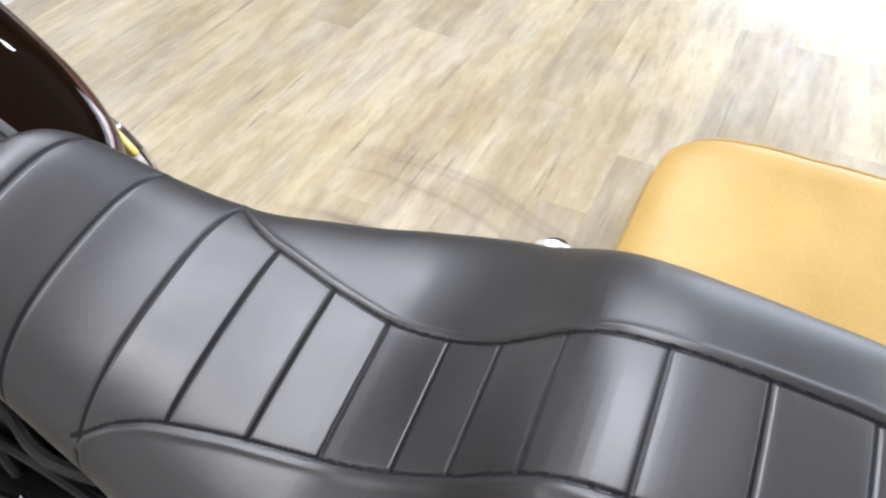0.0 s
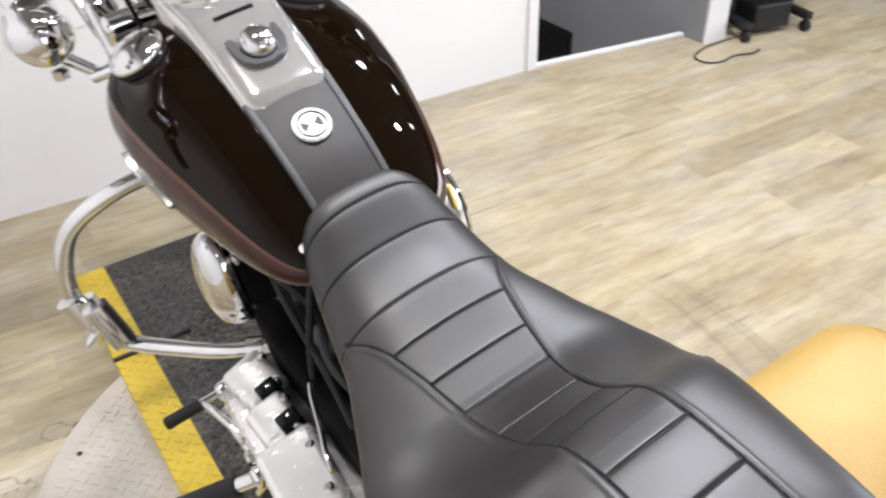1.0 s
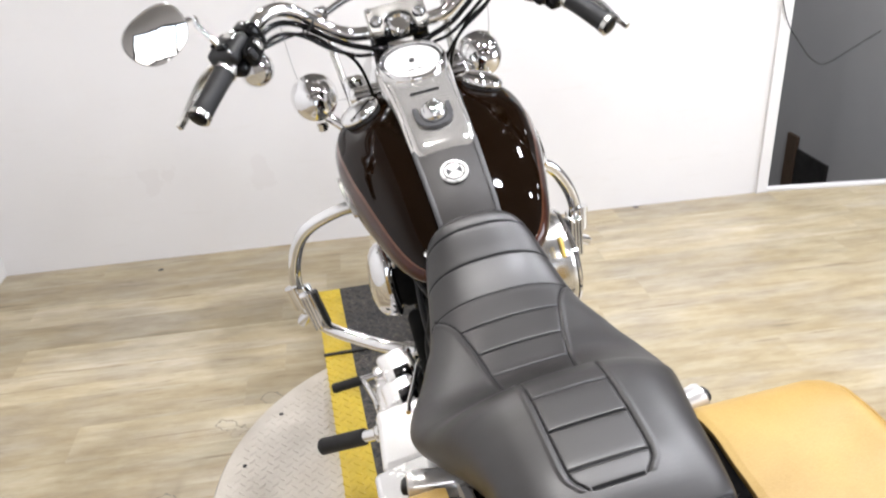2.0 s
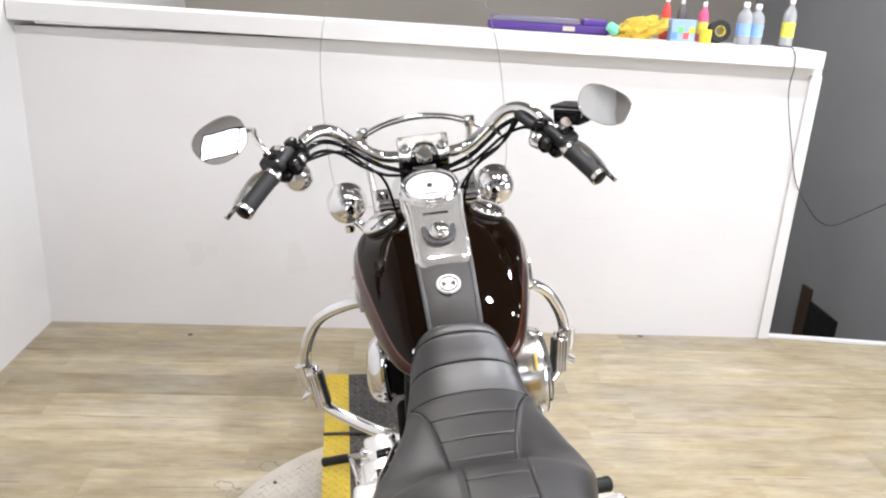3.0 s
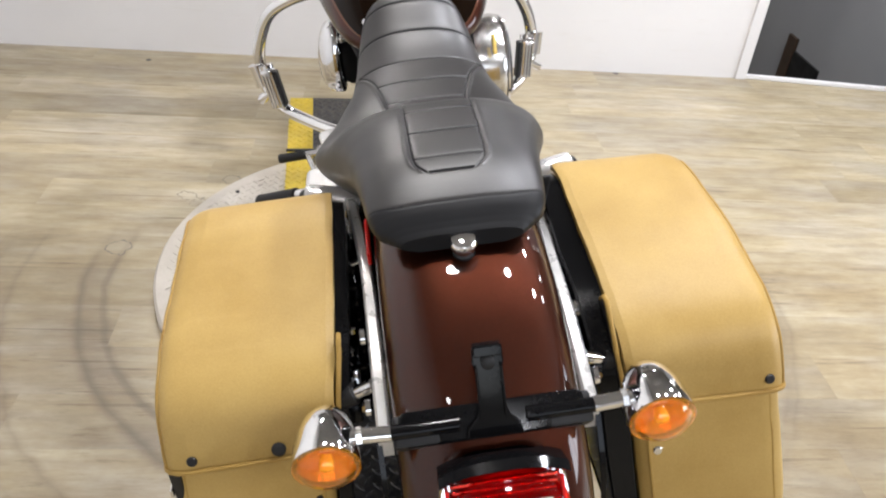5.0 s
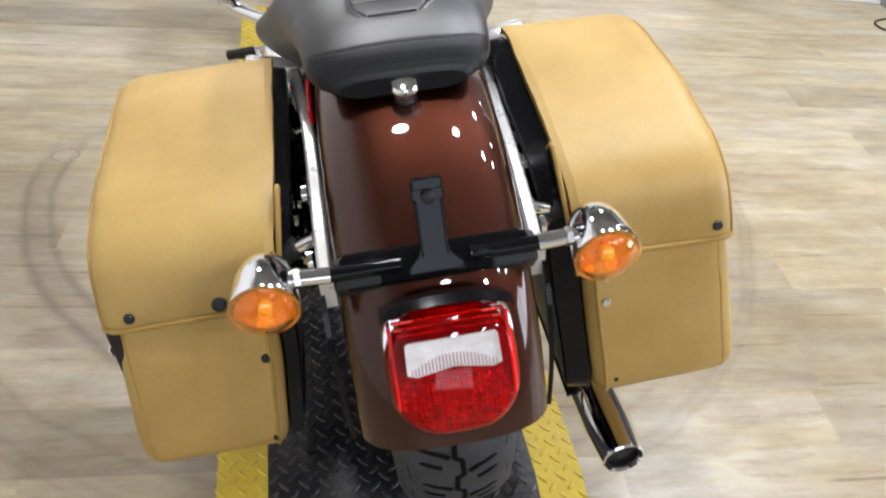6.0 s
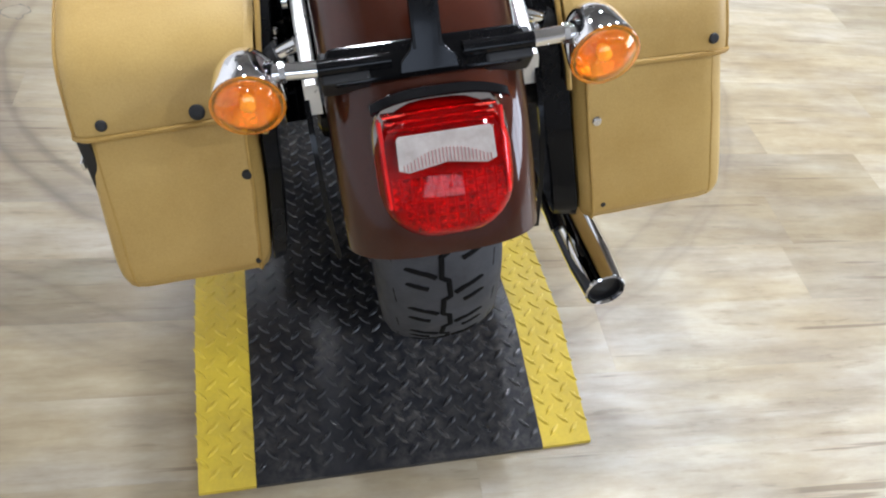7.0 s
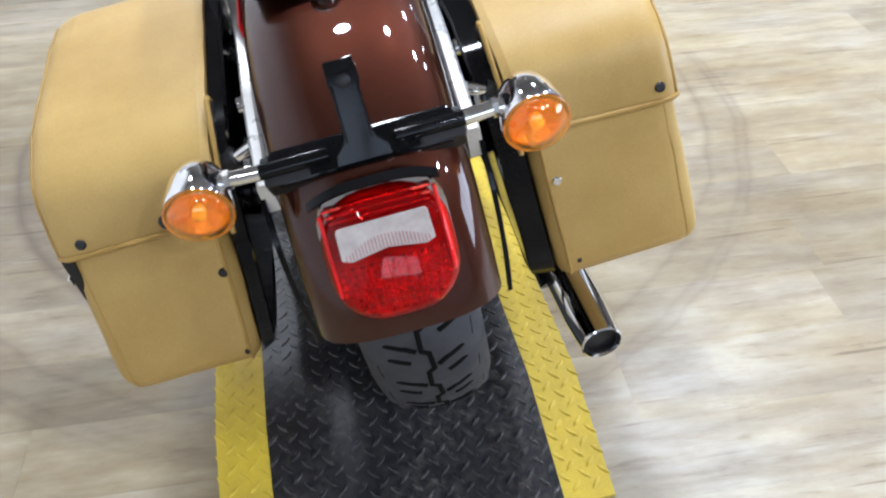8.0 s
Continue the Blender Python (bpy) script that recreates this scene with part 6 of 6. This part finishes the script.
def side_mirror(c, face, stalk, w, h, roll=0.0):
    c, face = Vector(c), Vector(face).normalized()
    right = face.cross(Vector((0, 0, 1))).normalized()
    upv = right.cross(face)
    m = Matrix((right, upv, face)).transposed().to_4x4() @ pose(0, 0, 0, 0, 0, roll)
    m.translation = c
    outline = []
    for k in range(36):
        a = 2 * math.pi * k / 36
        x, y_ = math.cos(a), math.sin(a)
        outline.append((w / 2 * math.copysign(abs(x) ** 0.8, x) * (1 + 0.1 * y_), h / 2 * math.copysign(abs(y_) ** 0.85, y_)))
    rings = []
    for z, k in ((-0.03, 0.2), (-0.026, 0.5), (-0.018, 0.8), (-0.006, 0.98), (0.002, 1.0), (0.0044, 0.99), (0.0046, 0.965), (0.0026, 0.95)):
        rings.append([m @ Vector((x * k, y_ * k, z)) for x, y_ in outline])
    ob = part("mirror", skin(bmesh.new(), rings), CHROME, BIKE, "oval chrome rear-view mirror")
    dome = [[m @ Vector((x * 0.955 * k, y_ * 0.955 * k, 0.0026 + 0.0022 * (1 - k * k))) for x, y_ in outline] for k in (1.0, 0.85, 0.7, 0.55, 0.4, 0.25, 0.1, 0.02)]
    part("mirror_glass", skin(bmesh.new(), dome, True, False), MIRROR, ob, "convex mirror glass", angle=80)
    part("stalk", tube(glide([Vector(p) for p in stalk] + [c - face * 0.012], 8), 0.0055, 10), CHROME, ob)


side_mirror((-0.447, 1.0, 1.147), (0.12, -1, 0.14), [rootL - dL * 0.02 + uL * 0.02, rootL - dL * 0.03 + uL * 0.07 + fL * 0.03, (-0.38, 1.02, 1.16)], 0.124, 0.092, -24)
side_mirror((0.404, 0.96, 1.13), (-0.4, -1, 0.2), [rootR - dR * 0.03 + uR * 0.03, rootR - dR * 0.02 + uR * 0.075 + fR * 0.03, (0.36, 1.0, 1.125)], 0.122, 0.082, 25)

# wiring looms under the bars and the control cables
for pts, r, label in (([rootL - dL * 0.06 - uL * 0.02, (-0.245, 1.045, 1.107), (-0.2, 1.068, 1.096), (-0.155, 1.085, 1.06), (-0.105, 1.092, 1.025), (-0.05, 1.085, 1.005), (0.0, 1.1, 0.99), (0.03, 1.16, 0.93)], 0.006, "thick black wiring loom under the bar"),
                      ([rootL - dL * 0.055 - uL * 0.03, (-0.24, 1.03, 1.09), (-0.195, 1.05, 1.075), (-0.15, 1.07, 1.035), (-0.1, 1.08, 1.005), (-0.05, 1.09, 0.99), (-0.01, 1.15, 0.93)], 0.0042, "black control cable"),
                      ([rootL - dL * 0.05 - uL * 0.025, (-0.2, 1.075, 1.075), (-0.14, 1.085, 1.03), (-0.1, 1.1, 0.98), (-0.08, 1.14, 0.87)], 0.0036, "black control cable"),
                      ([rootR - dR * 0.07 - uR * 0.02, (0.25, 1.08, 1.098), (0.2, 1.1, 1.086), (0.155, 1.105, 1.05), (0.11, 1.1, 1.02), (0.055, 1.085, 1.004), (0.01, 1.095, 0.99), (-0.02, 1.16, 0.93)], 0.006, "thick black wiring loom under the bar"),
                      ([rootR - dR * 0.06 - uR * 0.03, (0.25, 1.06, 1.08), (0.2, 1.085, 1.065), (0.15, 1.09, 1.03), (0.1, 1.085, 1.0), (0.05, 1.09, 0.985), (0.01, 1.15, 0.93)], 0.004, "black control cable"),
                      ([rootR - dR * 0.135 - fR * 0.03, (0.19, 1.06, 1.055), (0.135, 1.09, 1.01), (0.1, 1.12, 0.95), (0.085, 1.15, 0.86)], 0.0036, "black throttle cable"),
                      ([rootR - dR * 0.14 - fR * 0.038, (0.18, 1.05, 1.05), (0.122, 1.08, 1.0), (0.085, 1.12, 0.94), (0.07, 1.15, 0.86)], 0.0036, "black throttle cable")):
    part("cable", tube(glide(pts, 8), r, 10), BLACK, BIKE, label)
part("cable_sleeve", tube([rootR - dR * 0.085 - fR * 0.024, rootR - dR * 0.1 - fR * 0.027, rootR - dR * 0.14 - fR * 0.034, rootR - dR * 0.148 - fR * 0.035], [0.009, 0.012, 0.0115, 0.007], 12), BLACK_MATT, BIKE, "black rubber sleeve of the throttle cables")
for q, n_ in (((-0.178, 1.08, 1.086), (0.6, 0.2, -0.6)), ((0.178, 1.106, 1.074), (0.6, -0.1, 0.7))):
    n_ = Vector(n_).normalized()
    part("cable_tie", lathe([(0.016, -0.002), (0.019, -0.002), (0.019, 0.002), (0.016, 0.002), (0.016, -0.002)], q, n_, 20, None, False), BLACK_MATT, BIKE, "black cable tie round bar and loom")


# passing lamps on their bar
def lamp(s):
    c = Vector((s * 0.205 - 0.007, 1.31, 0.879))
    ob = part("passing_lamp", lathe([(0, -0.056), (0.018, -0.053), (0.034, -0.044), (0.046, -0.028), (0.0525, -0.008), (0.054, 0.012), (0.056, 0.02), (0.052, 0.026), (0, 0.03)], c, (0, 1, 0.02), 36), CHROME, BIKE, "round chrome passing lamp")
    part("stem", tube([c + Vector((-s * 0.01, 0, -0.04)), c + Vector((-s * 0.05, -0.02, -0.08))], 0.012, 12), CHROME, ob)
    part("nut", lathe([(0, 0), (0.014, 0), (0.014, 0.016), (0, 0.018)], c + Vector((0, -0.02, -0.072)), (0, 0, 1), 8), CHROME, ob)


mirror2(lamp)
part("lamp_bar", tube(glide([(-0.17, 1.29, 0.79), (-0.08, 1.26, 0.8), (0.08, 1.26, 0.8), (0.17, 1.29, 0.79)], 6), 0.012, 12), CHROME, BIKE, "chrome bar of the passing lamps")
for s in (-1, 1):
    part("fork_cover", block((0.05, 0.05, 0.12), (s * 0.115, 1.22, 0.87), (-30, 0, 0), 0.015, 3), CHROME, BIKE, "chrome fork cover")


# windshield
def windshield():
    outline = [(0.0, 1.5), (-0.07, 1.495), (-0.14, 1.46), (-0.19, 1.38), (-0.222, 1.26), (-0.236, 1.12), (-0.242, 1.0), (-0.235, 0.9), (-0.19, 0.84), (-0.1, 0.82), (0.0, 0.815)]
    full = glide([(u, w, 0) for u, w in outline], 4)
    full = full + [Vector((-p.x, p.y, 0)) for p in reversed(full[1:-1])]

    def sit(u, w, off):
        v = 1.46 - (w - 0.82) * 0.36 - 1.1 * u * u
        return (u, v + off, w)

    bm = bmesh.new()
    n = 14
    rows = []
    for i in range(n + 1):
        t = i / n
        rows.append([sit(p.x * (1 - t) if t < 1 else 0, 1.15 + (p.y - 1.15) * (1 - t) if t < 1 else 1.15, 0) for p in full])
    rows_b = [[(u, v + 0.0035, w) for u, v, w in r] for r in rows]
    verts = [[bm.verts.new(p) for p in r] for r in rows[:-1]]
    vb = [[bm.verts.new(p) for p in r] for r in rows_b[:-1]]
    m = len(full)
    for g in (verts, vb):
        for i in range(len(g) - 1):
            for k in range(m):
                bm.faces.new((g[i][k], g[i][(k + 1) % m], g[i + 1][(k + 1) % m], g[i + 1][k]))
        bm.faces.new(g[-1])
    for k in range(m):
        bm.faces.new((verts[0][k], verts[0][(k + 1) % m], vb[0][(k + 1) % m], vb[0][k]))
    ob = part("windshield", bm, GLASS, BIKE, "clear detachable windshield with chrome bracing", angle=50)
    ob.visible_shadow = False
    rim_line = [Vector(sit(p.x, p.y, 0.0015)) for p in full]
    part("rim", tube(rim_line + [rim_line[0]], 0.0009, 6), SCREEN_EDGE, ob, "thin grey edge")
    bar = [sit(u, w, -0.012) for u, w in ((-0.185, 1.035), (-0.15, 1.05), (-0.08, 1.075), (0.0, 1.085), (0.08, 1.078), (0.15, 1.055), (0.2, 1.03))]
    part("brace_bar", tube(glide(bar, 6), 0.0085, 12), CHROME, ob, "arched chrome brace")
    for s in (-1, 1):
        part("upright", tube([sit(s * 0.145, 1.065, -0.01), sit(s * 0.14, 0.95, -0.03), (s * 0.13, 1.26, 0.86)], 0.009, 12), CHROME_SOFT, ob, "grey metal windshield upright")
        part("clip", block((0.03, 0.02, 0.03), sit(s * 0.145, 1.06, -0.014), (0, 0, 0), 0.005), CHROME, ob)


windshield()
# side stand
part("side_stand", tube(glide([(-0.1, 0.88, 0.2), (-0.2, 0.9, 0.12), (-0.27, 0.92, 0.05)], 6), 0.013, 12), CHROME, BIKE, "chrome side stand")


# ---- things on the low wall's cap ----
def wcol(c, rough=0.4):
    return worn("plastic_" + "_".join(str(int(v * 99)) for v in c), c, tuple(min(v * 1.12, 1) for v in c), 15, (rough, rough + 0.1), bump=0.03)


CAPZ = 1.322


def cap_top(x):
    return CAPZ - (x - 0.02) * math.tan(radians(0.8)) + 0.0005


def bottle(x, y, h, r, body, top, label):
    b = thing("bottle", pose(x, y, cap_top(x)), label, "bottle", "bottles on the wall cap")
    part("body", lathe([(0, 0), (r * 0.95, 0), (r, 0.005), (r, h * 0.62), (r * 0.85, h * 0.72), (r * 0.38, h * 0.82), (r * 0.36, h * 0.88), (0, h * 0.88)], seg=20), body, b)
    part("cap", lathe([(0, h * 0.87), (r * 0.42, h * 0.87), (r * 0.42, h * 0.97), (r * 0.3, h), (0, h)], seg=16), top, b)
    part("paper_label", lathe([(r * 1.0, h * 0.2), (r * 1.015, h * 0.2), (r * 1.015, h * 0.5), (r * 1.0, h * 0.5)], seg=20), wcol((0.25, 0.4, 0.7)) if r > 0.03 else wcol((0.7, 0.65, 0.1)), b)


CLEARP = mat("clear_plastic", (0.9, 0.93, 0.95), 0.12, trans=0.7, ior=1.2)
WHITEP = wcol((0.75, 0.75, 0.74))
pur = thing("purple_case", pose(0.5, 2.545, cap_top(0.5), 0, 0.8, 0), "long purple plastic case lying on the wall cap", "case")
part("body", block((0.5, 0.07, 0.036), (0, 0, 0.018), bevel=0.008, segs=3), wcol((0.07, 0.03, 0.2)), pur)
part("lid", block((0.36, 0.072, 0.022), (-0.06, 0, 0.046), bevel=0.006), wcol((0.16, 0.15, 0.2)), pur, "grey purple lid")
part("end_block", block((0.1, 0.06, 0.024), (0.19, 0, 0.048), bevel=0.005), wcol((0.09, 0.04, 0.26)), pur)
part("tag", block((0.05, 0.003, 0.018), (0.08, -0.0365, 0.018)), wcol((0.5, 0.45, 0.35)), pur)
glv = thing("gloves", pose(0.86, 2.47, cap_top(0.86)), "crumpled yellow work gloves", "gloves")
bm = bmesh.new()
bmesh.ops.create_icosphere(bm, subdivisions=4, radius=1)
for v in bm.verts:
    n = noise.noise(v.co * 2.6) * 0.4 + noise.noise(v.co * 6) * 0.18
    v.co = v.co * (1 + n)
    v.co = Vector((v.co.x * 0.1, v.co.y * 0.05, max(v.co.z * 0.05 + 0.03 + 0.25 * v.co.x * 0.1, 0)))
part("glove", bm, wcol((0.55, 0.38, 0.04), 0.6), glv)
part("cuff", lathe([(0.018, 0), (0.022, 0.01), (0.02, 0.045), (0.012, 0.05)], (-0.085, 0, 0.02), (-0.8, 0, 0.5), 14), wcol((0.2, 0.62, 0.4)), glv, "green cuff")
pk = thing("paper_box", pose(1.035, 2.46, cap_top(1.035)), "small printed cardboard box", "box")
part("carton", block((0.1, 0.05, 0.085), (0, 0, 0.0425), bevel=0.002), wcol((0.3, 0.42, 0.7)), pk)
for k, c in enumerate(((0.15, 0.3, 0.7), (0.2, 0.55, 0.2), (0.75, 0.12, 0.1), (0.6, 0.5, 0.05))):
    part("print", block((0.024, 0.002, 0.026), (-0.036 + 0.024 * k, -0.026, 0.022 + 0.022 * (k % 2))), wcol(c), pk)
for x, y, h, r, c, t, l in ((0.99, 2.54, 0.17, 0.02, (0.6, 0.06, 0.05), (0.7, 0.7, 0.7), "red spray can with white cap"), (1.06, 2.55, 0.165, 0.02, (0.1, 0.1, 0.11), (0.7, 0.7, 0.7), "dark spray can with white cap"), (1.135, 2.5, 0.16, 0.021, (0.7, 0.1, 0.22), (0.8, 0.8, 0.8), "red squeeze bottle with white cap")):
    bottle(x, y, h, r, wcol(c), wcol(t), l)
bottle(1.31, 2.5, 0.17, 0.031, CLEARP, WHITEP, "clear water bottle with blue paper label")
bottle(1.375, 2.53, 0.165, 0.031, CLEARP, WHITEP, "clear water bottle with blue paper label")
bottle(1.5, 2.5, 0.2, 0.026, CLEARP, wcol((0.75, 0.7, 0.6)), "clear plastic spray bottle")
tin = thing("tin", pose(1.13, 2.44, cap_top(1.13)), "small yellow metal tin with lid", "tin")
part("can", lathe([(0, 0), (0.024, 0), (0.0245, 0.05), (0.022, 0.053), (0, 0.053)], seg=20), wcol((0.7, 0.55, 0.04)), tin)
roll = thing("tape_roll", pose(1.21, 2.51, cap_top(1.21) + 0.045, 80, 0, 0), "black roll of tape standing on edge", "tape")
part("tape", lathe([(0.022, -0.02), (0.045, -0.02), (0.045, 0.02), (0.022, 0.02), (0.022, -0.02)], seg=28, caps=False), BLACK_MATT, roll)
part("core", lathe([(0.019, -0.021), (0.022, -0.021), (0.022, 0.021), (0.019, 0.021), (0.019, -0.021)], seg=24, caps=False), wcol((0.6, 0.5, 0.1)), roll)
# cord that hangs from the cap along the wall
cord = thing("cord", pose(0, 0, 0), "thin black cord hanging from the cap into the stairwell", "cord")
part("strand", tube(glide([(1.44, 2.46, cap_top(1.44) + 0.006), (1.462, 2.36, cap_top(1.46) + 0.006), (1.478, 2.343, 1.25), (1.5, 2.39, 1.12), (1.56, 2.392, 0.9), (1.61, 2.393, 0.75), (1.66, 2.36, 0.66), (1.75, 2.4, 0.58), (1.95, 2.6, 0.5), (2.2, 2.8, 0.5), (2.413, 2.9, 0.55)], 6), 0.0021, 7), RUBBER, cord)

# ---- outlet on the stairwell wall and the black stand beside it ----
outlet = thing("wall_outlet", pose(2.419, 2.52, 0.3), "dark outlet box with a green cord on the stairwell wall", "outlet")
part("box", block((0.03, 0.06, 0.12), (-0.015, 0, 0), bevel=0.004), wcol((0.12, 0.13, 0.11)), outlet)
part("socket", block((0.004, 0.034, 0.06), (-0.031, 0, 0.004), bevel=0.001), BLACK_MATT, outlet)
part("cord", tube(glide([(-0.034, -0.01, 0.03), (-0.06, -0.02, -0.02), (-0.04, -0.06, -0.03), (-0.02, -0.12, 0.05), (-0.006, -0.16, 0.2), (-0.006, -0.18, 0.5)], 8), 0.004, 7), wcol((0.45, 0.55, 0.1)), outlet)
stand = thing("rolling_stand", pose(2.77, 2.2, 0, 0, 0, -11), "black rolling tool stand on castors", "stand")
for dx in (-0.165, 0.165):
    part("upright", block((0.03, 0.03, 0.8), (dx, 0, 0.46), bevel=0.006), BLACK_MATT, stand)
    part("foot", block((0.04, 0.3, 0.035), (dx, 0, 0.075), bevel=0.008), BLACK_MATT, stand)
    for dy in (-0.13, 0.13):
        w = part("castor", lathe([(0, -0.012), (0.026, -0.012), (0.028, -0.006), (0.028, 0.006), (0.026, 0.012), (0, 0.012)], (dx, dy, 0.028), (1, 0, 0), 18), RUBBER, stand)
        part("fork", block((0.034, 0.012, 0.045), (dx, dy, 0.052), bevel=0.004), BLACK, w)
part("bin", block((0.2, 0.2, 0.12), (0.0, 0, 0.085), bevel=0.012), BLACK_MATT, stand)
part("cabinet", block((0.29, 0.2, 0.4), (0, 0.03, 0.46), bevel=0.012), BLACK, stand)
for k in range(5):
    part("bar", tube([(-0.165, -0.09, 0.2 + 0.022 * k), (0.165, -0.09, 0.2 + 0.022 * k)], 0.006, 8), BLACK, stand)
part("handle", tube(glide([(0.2, -0.05, 0.36), (0.26, -0.08, 0.34), (0.27, -0.08, 0.2), (0.22, -0.06, 0.14)], 6), 0.011, 10), BLACK, stand)
lead = thing("power_lead", pose(0, 0, 0), "black power lead lying in a loop on the floor", "cable")
part("strand", tube(glide([(2.62, 2.16, 0.005), (2.5, 2.16, 0.005), (2.38, 2.15, 0.005), (2.27, 2.1, 0.005), (2.26, 2.03, 0.005), (2.32, 1.995, 0.005), (2.42, 2.01, 0.005), (2.5, 1.985, 0.005), (2.56, 2.0, 0.005)], 8), 0.004, 8), RUBBER, lead)

# ---- ceiling lights ----
# fixtures are out of view: rod and shade are added to carry each lamp
for lx, ly, power in LAMPS:
    cl = thing("ceiling_light", pose(lx, ly, CEIL), "unseen hanging downlight with an assumed white metal shade", "light", "hanging downlights")
    part("rose", lathe([(0, 0), (0.05, 0), (0.05, 0.02), (0.02, 0.03), (0, 0.03)], (0, 0, -0.0305), seg=20), WHITE_WALL, cl)
    part("rod", tube([(0, 0, -0.03), (0, 0, HANG - CEIL + 0.05)], 0.006, 8), WHITE_WALL, cl)
    part("shade", lathe([(0.0, 0.06), (0.03, 0.06), (0.06, 0.04), (0.1, -0.02), (0.097, -0.02), (0.058, 0.036), (0.0, 0.05)], (0, 0, HANG - CEIL), seg=28), WHITE_WALL, cl)
